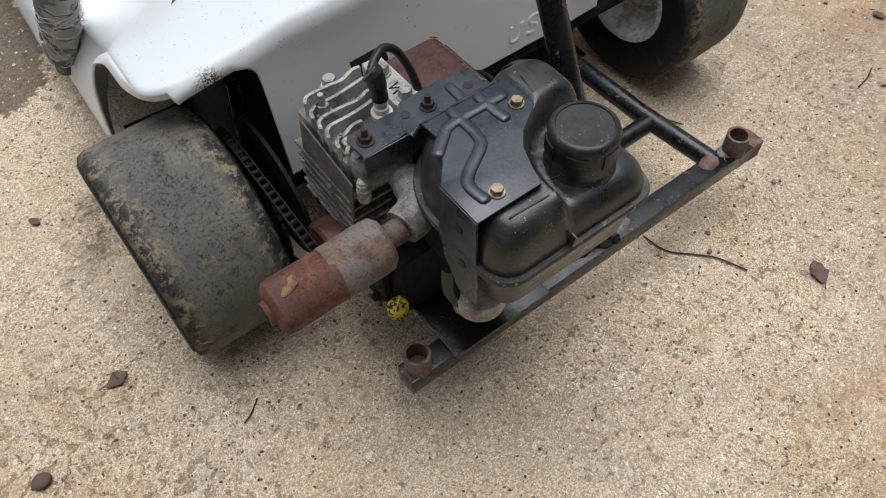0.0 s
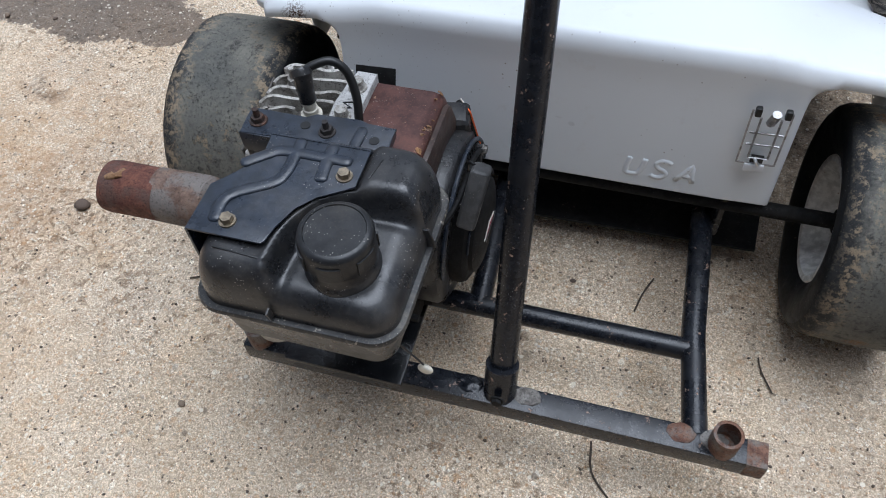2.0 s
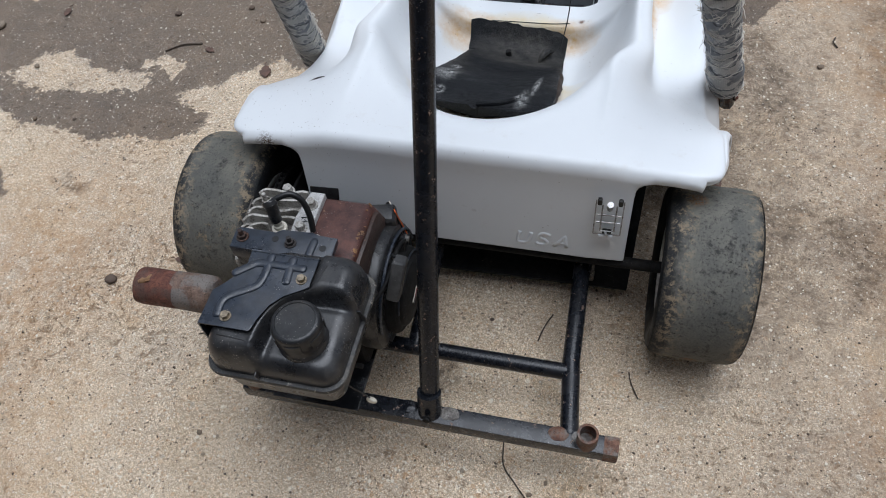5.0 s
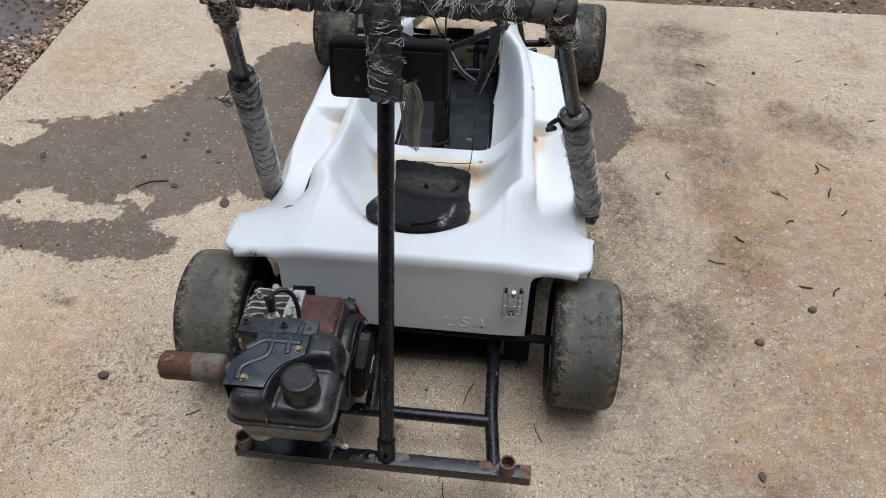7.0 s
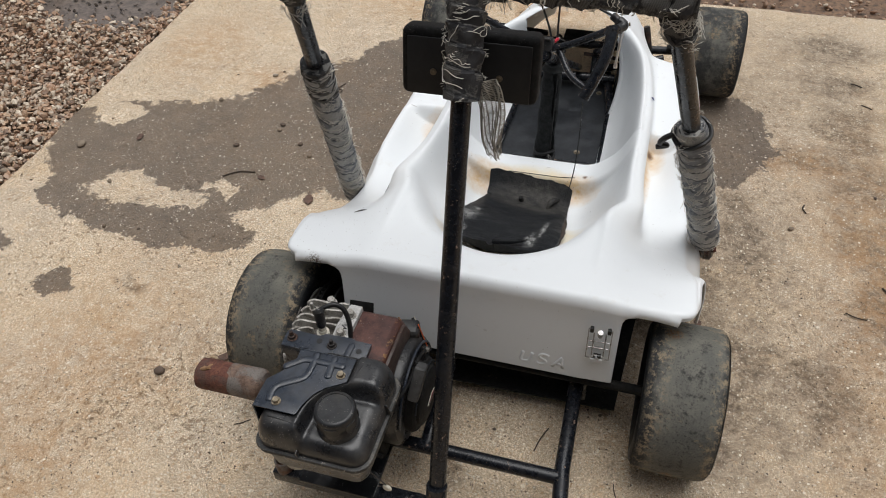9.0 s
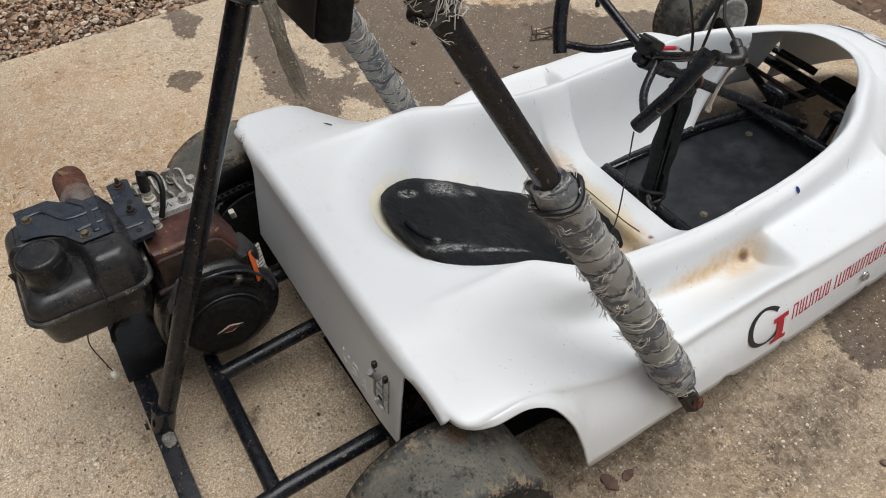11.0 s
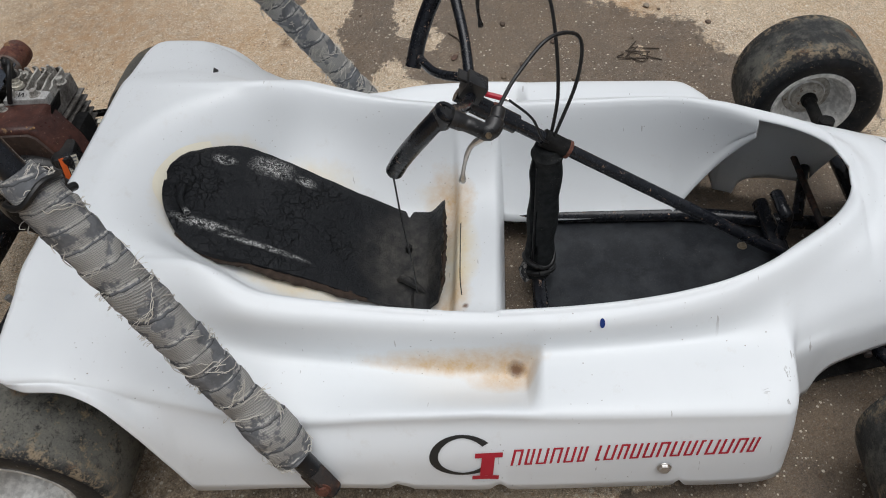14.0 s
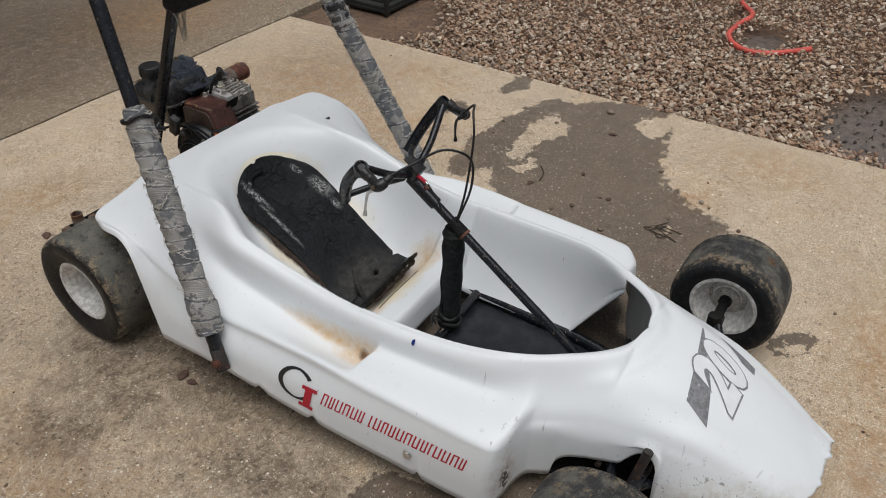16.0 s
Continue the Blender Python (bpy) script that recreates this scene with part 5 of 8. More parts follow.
roll_bar = rod("roll_bar", [POLE[0], along(POLE, 0.5), POLE[1]], 0.0158, kart, "black", "black tube roll bar wrapped in frayed grey bandage", 20)
rod("leg", [LEG_R[0] - (LEG_R[1] - LEG_R[0]).normalized() * 0.008, along(LEG_R, 0.5), LEG_R[1]], 0.0158, roll_bar, "black", "", 20)
rod("leg", [LEG_L[0], along(LEG_L, 0.5), LEG_L[1]], 0.0158, roll_bar, "black", "", 20)
rod("cross_bar", [LEG_L[1], LEG_R[1]], 0.0158, roll_bar, "black", "", 18)
foot = part("foot_plate", box(bmesh.new(), along(LEG_R, 0.138) + Vector((0.002, 0.0, 0)), (0.027, 0.031, 0.05), (LEG_R[1] - LEG_R[0]).to_track_quat("Z", "Y").to_matrix().to_4x4(), 0.004), M["rust_dark"], roll_bar, "flattened rusty tube end")
part("bolt", hexbolt(bmesh.new(), along(LEG_R, 0.134) + Vector((0.016, 0.004, 0.004)), 0.009, 0.005, (1, 0.1, 0.25)), M["rust_red"], roll_bar)


def swell(t):
    return 1.0 + 0.16 * math.exp(-((t - 0.10) / 0.07) ** 2) - 0.10 * math.exp(-((t - 0.22) / 0.03) ** 2) - 0.25 * max(0, (t - 0.93) / 0.07)


a, b = along(LEG_R, 0.196), along(LEG_R, 0.655)
part("bandage", bandage(bmesh.new(), a, b, 0.0280, 0.036, 0.0028, 0.0026, 1.0, 28, swell), M["bandage"], roll_bar, "grey foam padding wound with frayed gauze")
frays("thread", a, b, 0.0308, 150, roll_bar, 5)
a, b = along(LEG_L, 0.165), along(LEG_L, 0.70)
part("bandage", bandage(bmesh.new(), a, b, 0.0265, 0.036, 0.0030, 0.0026, 4.0, 28), M["bandage"], roll_bar, "grey foam padding wound with frayed gauze")
frays("thread", a, b, 0.0295, 240, roll_bar, 6)
part("bandage", bandage(bmesh.new(), along(LEG_L, 0.62), along(LEG_L, 0.71), 0.0255, 0.03, 0.005, 0.004, 7.0, 22), M["bandage_dark"], roll_bar, "dark tape over the padding")
part("bandage", bandage(bmesh.new(), LEG_L[1] + Vector((-0.03, 0, 0)), LEG_R[1] + Vector((0.03, 0, 0)), 0.0190, 0.042, 0.0050, 0.0045, 2.0, 22), M["bandage_dark"], roll_bar, "dark torn wrapping on the cross bar")
frays("thread", LEG_L[1], LEG_R[1], 0.0235, 190, roll_bar, 7)
for line, s in ((LEG_R, 8), (LEG_L, 9)):
    part("bandage", bandage(bmesh.new(), along(line, 0.885), along(line, 0.955), 0.0205, 0.03, 0.005, 0.005, s, 20), M["bandage_dark"], roll_bar, "dark torn wrapping")
    frays("thread", along(line, 0.87), along(line, 0.96), 0.0245, 90, roll_bar, s)
part("bandage", bandage(bmesh.new(), along(POLE, 0.80), along(POLE, 0.955), 0.0255, 0.032, 0.005, 0.004, 3.0, 24), M["bandage_dark"], roll_bar, "dirty gauze wound round the pole top")
frays("thread", along(POLE, 0.80), along(POLE, 0.95), 0.0300, 60, roll_bar, 11)
# black strap and cable ties on the padded leg
c = along(LEG_R, 0.632)
t = (LEG_R[1] - LEG_R[0]).normalized()
sx = t.cross(Vector((0, 0, 1))).normalized()
sy = t.cross(sx)
ring = [c + 0.0318 * (math.cos(w) * sx + math.sin(w) * sy) + t * 0.004 * math.sin(3 * w) for w in (2 * math.pi * k / 22 for k in range(23))]
strap = part("strap", tube(bmesh.new(), ring, 0.0042, 8), M["cable"], roll_bar, "black rubber strap tied round the padding")
part("knot", tube(bmesh.new(), smooth_line([c + Vector((-0.03, -0.01, 0)), c + Vector((-0.045, -0.01, -0.012)), c + Vector((-0.05, 0.0, -0.03)), c + Vector((-0.038, 0.004, -0.036)), c + Vector((-0.055, 0.008, -0.045))], 4), 0.0055, 8), M["cable"], strap)
# loose strip of gauze: open net of threads
bm = bmesh.new()
rnd = random.Random(3)
base = along(POLE, 0.795) + Vector((0.028, 0.02, 0.03))
rowsn, colsn = 26, 9
net = []
for i in range(rowsn):
    u = i / (rowsn - 1)
    half = 0.024 * (1 - u) ** 0.6 + 0.003
    mid = base + Vector((0.022 * u + 0.006 * math.sin(6 * u), 0.02 * u, -0.165 * u))
    net.append([mid + Vector((half * (2 * j / (colsn - 1) - 1), 0.008 * math.sin(j * 1.3 + u * 5), 0.003 * rnd.uniform(-1, 1))) for j in range(colsn)])
for j in range(colsn):
    tube(bm, [net[i][j] for i in range(rowsn - rnd.randint(0, 3))], 0.0009, 4)
for i in range(rowsn - 2):
    tube(bm, net[i], 0.0008, 4)
    tube(bm, [(p + q) / 2 for p, q in zip(net[i], net[i + 1])], 0.0007, 4)
tagged(part("gauze_strip", bm, M["gauze"], roll_bar, "torn strip of gauze hanging down"), "", "", "", "stuff")

# headrest
m = turn(-14, 0, 1)
HC = Vector((0.005, 0.396, 0.811))
headrest = part("headrest", box(bmesh.new(), HC, (0.218, 0.046, 0.108), m, 0.014, 4), M["black_dull"], kart, "black padded headrest cushion")
part("backing_board", box(bmesh.new(), HC + m.to_3x3() @ Vector((0, -0.0245, -0.004)), (0.196, 0.005, 0.090), m, 0.002), M["board"], headrest, "black board back with screws")
for dx in (-0.055, 0.05):
    part("screw", hexbolt(bmesh.new(), HC + m.to_3x3() @ Vector((dx, -0.027, -0.012)), 0.004, 0.002, m.to_3x3() @ Vector((0, -1, 0))), M["zinc"], headrest)

# ---- seat pad ----
z_pad = glide([(0.45, 0.352), (0.512, 0.309), (0.62, 0.262), (0.7, 0.213), (0.80, 0.150), (0.868, 0.117), (0.90, 0.118), (0.935, 0.150)])


def seat_pad():
    half = glide([(0.478 + 0.094 * (1 - math.cos(w)), 0.006 + 0.110 * math.sin(w)) for w in (math.pi / 2 * k / 9 for k in range(9))] + [(0.58, 0.117), (0.70, 0.108), (0.82, 0.103), (0.862, 0.102), (0.876, 0.103), (0.90, 0.105), (0.935, 0.108)])
    bm = bmesh.new()
    ys = np.unique(np.round(np.concatenate([np.linspace(0.478, 0.935, 64), np.linspace(0.478, 0.51, 22), np.linspace(0.852, 0.880, 14)]), 4))
    top, low = [], []
    for y in ys:
        y = float(y)
        row, row2 = [], []
        for j in range(21):
            u = 2 * j / 20 - 1
            x = 0.012 + half(y) * u
            cup = 0.022 * u * u * (1 if y < 0.85 else max(0, 1 - (y - 0.85) / 0.06))
            z = float(z_pad(y)) + cup * 0.5 - 0.018 * u * (1 if y > 0.6 else (y - 0.45) / 0.15) * 0.6
            z += 0.004 * noise.noise((x * 14, y * 14, 2)) + 0.0015 * noise.noise((x * 60, y * 60, 2))
            rag = (0.006 * noise.noise((x * 55, 7, 1)) + 0.006 * noise.noise((x * 180, 3, 1))) if y > 0.92 else 0
            if y > 0.88 and u > 0.5:
                z -= 0.02 * (u - 0.5)
            x += 0.016 * math.exp(-((y - 0.866) / 0.0045) ** 2) * max(0, -u - 0.7) / 0.3 + (0.006 + 0.007 * min(1, max(0, (y - 0.48) / 0.06)) * min(1, max(0, (0.90 - y) / 0.05))) * max(0, u) - 0.004 * max(0, -u) * min(1, max(0, (0.84 - y) / 0.15))
            edge = 0.007 * max(0, abs(u) - 0.85) / 0.15
            row.append(bm.verts.new((x, y + rag, z - edge)))
            row2.append(bm.verts.new((x, y + rag, z - 0.020 + edge * 0.3)))
        top.append(row)
        low.append(row2)
    for i in range(len(ys) - 1):
        for j in range(20):
            bm.faces.new((top[i][j], top[i][j + 1], top[i + 1][j + 1], top[i + 1][j]))
            bm.faces.new((low[i][j], low[i + 1][j], low[i + 1][j + 1], low[i][j + 1]))
        for j in (0, 20):
            bm.faces.new((top[i][j], top[i + 1][j], low[i + 1][j], low[i][j]))
    for i in (0, -1):
        for j in range(20):
            bm.faces.new((top[i][j], top[i][j + 1], low[i][j + 1], low[i][j]))
    return part("seat_pad", bm, M["seat_foam"], kart, "cracked black vinyl seat pad with torn front edge", 0.9)


seat = seat_pad()
bm = bmesh.new()
outer = [(0.008 - 0.131 * math.cos(radians(w)) * (1 if w < 60 else 1 - 0.2 * (w - 60) / 40), 0.585 - 0.131 * math.sin(radians(w))) for w in (30 + 140 * k / 44 for k in range(45))]
inner = [(0.010 - 0.100 * math.cos(radians(w)), 0.585 - 0.100 * math.sin(radians(w))) for w in (30 + 140 * k / 44 for k in range(45))]
va, vb = [bm.verts.new((x, y, 0.5)) for x, y in outer], [bm.verts.new((x, y, 0.5)) for x, y in inner]
for k in range(44):
    bm.faces.new((va[k], va[k + 1], vb[k + 1], vb[k]))
bmesh.ops.subdivide_edges(bm, edges=bm.edges, cuts=3, use_grid_fill=True)
part("foam_stain", on_skin(bm, (0, 0, -1), 0.0028), M["cream"], seat, "cream glue stain round the pad")
part("seat_bolt", tube(bmesh.new(), [(0.003, 0.868, 0.105), (0.001, 0.870, 0.128)], 0.0065, 12), M["black_dull"], seat, "black bolt through the pad")
bm = bmesh.new()
pts = smooth_line([(0.072, 0.852, 0.112), (0.078, 0.865, 0.126), (0.088, 0.885, 0.122), (0.098, 0.905, 0.108)], 5)
tube(bm, pts, [0.002 + 0.006 * math.sin(math.pi * k / (len(pts) - 1)) for k in range(len(pts))], 8)
part("torn_flap", bm, M["seat_foam"], seat, "curled flap of torn vinyl")
part("torn_flap", tube(bmesh.new(), smooth_line([(0.012, 0.505, 0.318), (0.055, 0.51, 0.322), (0.085, 0.53, 0.318)], 6), 0.005, 8), M["seat_foam"], seat)
# rotten foam under the pad edge, a crust on its torn front and a crack across the hump
def crust(name, pts, r, label, seed, material="shred"):
    line = smooth_line(pts, 14)
    bm = tube(bmesh.new(), line, [r * (0.75 + 0.5 * abs(noise.noise((k * 0.37, seed, 0)))) for k in range(len(line))], 10)
    for v in bm.verts:
        v.co += 0.0035 * Vector(noise.noise_vector(v.co * 110)) + 0.0025 * Vector(noise.noise_vector(v.co * 37))
    return part(name, bm, M[material], seat, label, 0.9)


crust("foam_core", [(0.012 + 0.100 * k, y, float(z_pad(y)) - 0.020) for y, k in ((0.505, 0.95), (0.55, 1.17), (0.62, 1.25), (0.70, 1.22), (0.80, 1.11), (0.86, 1.0))], 0.0095, "brown rotten foam under the pad edge", 1)
crust("foam_core", [(0.012 - 0.098 * k, y, float(z_pad(y)) - 0.014) for y, k in ((0.55, 1.0), (0.65, 1.0), (0.76, 0.95))], 0.005, "brown rotten foam under the pad edge", 2)
crust("foam_crust", [(-0.085, 0.930, 0.128), (-0.03, 0.936, 0.124), (0.03, 0.937, 0.120), (0.095, 0.932, 0.112)], 0.0060, "dark crust along the torn front", 3)
rod("hump_crack", [(-0.052, 0.9665, 0.1305), (0.02, 0.9675, 0.1312), (0.085, 0.969, 0.1315), (0.125, 0.973, 0.1335)], 0.0009, seat, "cable", "fine dark crack in the moulding", 6, 0, 5)

# ---- steering ----
STEM = Vector((0.022, 1.005, 0.470))
CLAMP = Vector((0.022, 1.016, 0.485))
COL_END = Vector((0.045, 1.56, 0.105))
steer = rod("steering_column", [STEM + (STEM - COL_END).normalized() * 0.02, STEM.lerp(COL_END, 0.5), COL_END], 0.0105, kart, "black", "black steering shaft with bicycle handlebar", 16)
rod("sleeve", [STEM, STEM.lerp(COL_END, 0.13)], 0.0155, steer, "black", "", 16)
rod("collar", [STEM.lerp(COL_END, 0.205), STEM.lerp(COL_END, 0.275)], 0.0148, steer, "black_dull", "dull collar with rust specks", 16)
rod("collar_ring", [STEM.lerp(COL_END, 0.268), STEM.lerp(COL_END, 0.277)], 0.0154, steer, "rust_red", "rusty collar rim", 16)
part("stem_clamp", box(bmesh.new(), CLAMP + Vector((0, 0, 0.008)), (0.034, 0.034, 0.034), turn(-34, 0, 0), 0.004), M["black_plastic"], steer, "black stem clamp block")
part("stem_cap", box(bmesh.new(), CLAMP + Vector((0, -0.012, 0.028)), (0.024, 0.022, 0.005), turn(-34, 0, 0), 0.002), M["black_plastic"], steer)
part("bolt", hexbolt(bmesh.new(), (0.024, 1.048, 0.4565), 0.007, 0.003, (0, 0.5, 0.8)), M["rust_red"], steer)
rod("wire_connector", [CLAMP + Vector((0.012, 0.018, 0.004)), CLAMP + Vector((0.020, 0.044, 0.000))], 0.0042, steer, "red", "red wire connector", 8)
rod("connector_end", [CLAMP + Vector((0.020, 0.044, 0.000)), CLAMP + Vector((0.022, 0.052, -0.002))], 0.003, steer, "steel", "", 8)
for s, T, E in ((1, Vector((0.176, 0.990, 0.569)), Vector((0.133, 0.899, 0.434))), (-1, Vector((-0.158, 0.983, 0.585)), Vector((-0.100, 0.912, 0.452)))):
    grip = rod("grip_tube", [E, E.lerp(T, 0.3) + Vector((s * 0.006, -0.008, 0)), E.lerp(T, 0.6) + Vector((s * 0.010, -0.009, 0.002)), E.lerp(T, 0.85) + Vector((s * 0.005, -0.004, 0.003)), T], 0.0135, steer, "black", "thick black handlebar grip tube, open at the end", 18, 0.03, 5)
    part("clamp_ring", tube(bmesh.new(), [T + (E - T) * 0.13, T + (E - T) * 0.02], 0.0168, 18), M["black_plastic"], steer)
    J = CLAMP + Vector((s * 0.026, -0.006, 0.006))
    rod("bar_tube", [CLAMP, J, CLAMP.lerp(T, 0.42) + Vector((s * 0.014, 0.0, -0.004)), T + (E - T) * 0.07 + Vector((-s * 0.008, 0.006, 0))], 0.0085, steer, "black", "", 14, 0, 6)
    rod("bar_brace", [E.lerp(T, 0.12), E.lerp(J, 0.5) + Vector((0, -0.006, 0)), J + Vector((s * 0.006, 0.0, -0.004))], 0.0075, steer, "black", "", 12, 0, 6)
    P = T + (Vector((0.018, 0.052, -0.022)) if s > 0 else Vector((0.014, 0.062, -0.014)))
    perch = rod("lever_perch", [T + Vector((s * 0.004, 0.004, -0.008)), T + Vector((s * 0.004, 0.026, -0.020)), P, P + Vector((-s * 0.016, 0.010, 0.008)), P + Vector((-s * 0.030, 0.014, 0.016))], [0.0125] * 4 + [0.011] * 5 + [0.0125] * 6 + [0.0095] * 5 + [0.0065], steer, "black_plastic", "black brake lever perch", 12, 0, 5)
    part("pivot_bolt", hexbolt(bmesh.new(), P + Vector((s * 0.011, 0.0, 0.004)), 0.0045, 0.003, (s, 0, 0.3), False), M["zinc"], perch)
    L0, L1 = (P + Vector((0, -0.002, -0.006)), Vector((0.190, 1.001, 0.459)) if s > 0 else Vector((-0.137, 1.026, 0.497)))
    line = smooth_line([L0, L0.lerp(L1, 0.22) + Vector((0, -0.014, 0)), L0.lerp(L1, 0.6) + Vector((0, -0.010, 0)), L1], 6)
    rod("brake_lever", line, [0.0048] * 5 + [0.0034] * 6 + [0.0028] * 5 + [0.0034, 0.0050, 0.0046], perch, "steel" if s > 0 else "black_plastic", "worn metal brake lever", 10)
    lane = [P + Vector((-0.030, 0.014, 0.016)), (0.115, 1.080, 0.575), (0.070, 1.125, 0.600), (0.034, 1.168, 0.575), (0.026, 1.168, 0.500), (0.030, 1.136, 0.400)]
    if s < 0:
        lane = [P + Vector((0.030, 0.014, 0.016)), (-0.105, 1.092, 0.622), (-0.065, 1.115, 0.625), (-0.035, 1.135, 0.575), (0.006, 1.142, 0.470), (0.024, 1.130, 0.390)]
    rod("brake_cable", lane, 0.0028, steer, "cable", "black brake cable", 8, 0, 8)
rod("tie_string", [(0.133, 0.895, 0.425), (0.133, 0.895, 0.32), (0.128, 0.898, 0.22), (0.118, 0.895, 0.15), (0.112, 0.893, 0.125)], 0.0014, steer, "cable", "thin black cord hanging down", 6, 0, 5)
rod("loose_wire", [CLAMP + Vector((0.022, 0.052, -0.002)), CLAMP + Vector((0.032, 0.085, -0.03)), STEM.lerp(COL_END, 0.20) + Vector((0.022, 0, 0.014)), (0.034, 1.132, 0.388)], 0.002, steer, "cable", "", 6, 0, 6)
pts = smooth_line([(0.016, 1.108, 0.066), (0.017, 1.112, 0.11), (0.020, 1.118, 0.22), (0.024, 1.124, 0.33), (0.025, 1.126, 0.376)], 8)
bm = bmesh.new()
tube(bm, pts, [0.026 + 0.0016 * math.sin(0.9 * k) - (0.004 if k > 29 else 0) - (0.003 if 4 < k < 7 else 0) for k in range(len(pts))], 28)
for v in bm.verts:
    # split down its length, creased near the foot and under the top
    w = math.atan2(v.co.y - 1.118, v.co.x - 0.020)
    if abs(w + 0.75) < 0.14 and 0.10 < v.co.z < 0.36:
        v.co += Vector((-0.010, 0.010, 0))
    v.co += 0.0018 * Vector(noise.noise_vector(v.co * 30)) * (2.2 if v.co.z < 0.13 else 1)
pad = part("column_pad", bm, M["foam_black"], steer, "black split foam tube round the column support", 0.8)
rod("pad_slit", [(0.0345, 1.0985, 0.115), (0.037, 1.1035, 0.22), (0.041, 1.1085, 0.345)], 0.0022, pad, "cable", "dark slit in the foam", 6, 0, 4)
for z, r in ((0.084, 0.0265), (0.108, 0.0262)):
    ring = [(0.017 + r * math.cos(w), 1.111 + r * math.sin(w), z + 0.005 * math.sin(2 * w + z * 90)) for w in (2 * math.pi * k / 20 for k in range(21))]
    part("tie", tube(bmesh.new(), ring, 0.0055, 8), M["cable"], pad, "black tape wound round the foot")
rod("tape_end", [(0.030, 1.085, 0.105), (0.045, 1.080, 0.094), (0.052, 1.088, 0.080)], 0.006, pad, "bandage_dark", "torn tape end", 8, 0, 4)
rod("floor_strap", [(-0.03, 1.09, 0.058), (0.0, 1.085, 0.068), (0.02, 1.078, 0.074)], 0.006, pad, "cable", "", 8, 0, 4)

# ---- engine ----
engine = part("engine", box(bmesh.new(), (-0.155, 0.165, 0.215), (0.15, 0.15, 0.19), None, 0.012), M["black_dull"], kart, "small single-cylinder petrol engine, greasy black and rusty")


# deck of the tank: low round the filler, raised behind a curved step
STEP = [(-0.160, -0.110), (-0.160, -0.060), (-0.157, -0.036), (-0.148, -0.015), (-0.134, 0.000), (-0.112, 0.012), (-0.085, 0.015), (-0.030, 0.016)]
STEP_LINE = [Vector((p.x, p.y)) for p in smooth_line([(x, y, 0) for x, y in STEP], 6)]


def past_step(x, y):
    """Signed distance to the step: above zero on the raised side."""
    q, best, side = Vector((x, y)), 9.0, 1.0
    for a, b in zip(STEP_LINE, STEP_LINE[1:]):
        d = b - a
        u = min(1, max(0, (q - a).dot(d) / d.length_squared))
        gap = (q - a - d * u).length
        if gap < best:
            best, side = gap, d.x * (q.y - a.y) - d.y * (q.x - a.x)
    return best if side > 0 else -best


def deck_height(x, y):
    s = past_step(x, y)
    k = min(1, max(0, (s + 0.005) / 0.010))
    z = 0.4045 + 0.0215 * k * k * (3 - 2 * k) + 0.0022 * math.exp(-((s - 0.006) / 0.0045) ** 2) - 0.0016 * math.exp(-((s + 0.009) / 0.004) ** 2)
    hump = min(1, max(0, (x + 0.117) / 0.010)) * min(1, max(0, (s - 0.002) / 0.012))
    z += 0.0075 * hump * hump * (3 - 2 * hump) - 0.003 * math.exp(-((x + 0.114) / 0.003) ** 2) * min(1, max(0, s / 0.012))
    return z - 0.0035 * min(1, max(0, -s / 0.06))


def tank_ring(inset, z, rad=0.030, n=14):
    x0, x1, y0, y1 = -0.245 + inset, -0.043 - inset, -0.099 + inset, 0.094 - inset
    rad0 = max(0.006, rad - inset * 0.5)
    pts = []
    for sx, sy, a0 in ((1, 0, -90), (1, 1, 0), (0, 1, 90), (0, 0, 180)):
        rad = 0.085 - inset * 0.5 if a0 == 90 else rad0
        cx, cy = x1 - rad if sx else x0 + rad, y1 - rad if sy else y0 + rad
        for k in range(n + 1):
            w = radians(a0 + 90 * k / n)
            pts.append(Vector((cx + rad * math.cos(w), cy + rad * math.sin(w), z)))
    pts.append(pts[0])
    run = np.concatenate([[0], np.cumsum([(b - a).length for a, b in zip(pts, pts[1:])])])
    at = np.linspace(0, run[-1], 160, endpoint=False)
    xs, ys = np.interp(at, run, [p.x for p in pts]), np.interp(at, run, [p.y for p in pts])
    return [Vector((x, y, z)) for x, y in zip(xs.tolist(), ys.tolist())]


def loft(bm, loops, close_first=True, close_last=True):
    vs = [[bm.verts.new(p) for p in lp] for lp in loops]
    n = len(vs[0])
    for a, b in zip(vs, vs[1:]):
        for k in range(n):
            bm.faces.new((a[k], a[(k + 1) % n], b[(k + 1) % n], b[k]))
    if close_first:
        bm.faces.new(vs[0][::-1])
    if close_last:
        bm.faces.new(vs[-1])
    return bm


def tank():
    """Stamped upper shell with its stepped deck, in rings from the wall to the middle."""
    wall, mid = tank_ring(0.006, 0.366), Vector((-0.144, -0.003, 0))
    loops = []
    for e in (0.0, 0.0004, 0.0012, 0.0026, 0.0045, 0.007, 0.010, 0.0135, 0.0175, 0.022, 0.027, 0.033, 0.039, 0.045, 0.051, 0.057, 0.063, 0.069, 0.075, 0.081, 0.087, 0.0905):
        loop = []
        for p in wall:
            q = Vector((p.x, p.y, 0)).lerp(mid, e / 0.094)
            g = (1 - (1 - min(e / 0.026, 1)) ** 2.4) ** (1 / 2.4)
            loop.append(Vector((q.x, q.y, 0.366 + (deck_height(q.x, q.y) - 0.366) * g)))
        loops.append(loop)
    return part("fuel_tank", loft(bmesh.new(), loops), M["black_tank"], engine, "satin black steel fuel tank with a stepped deck", 0.9)


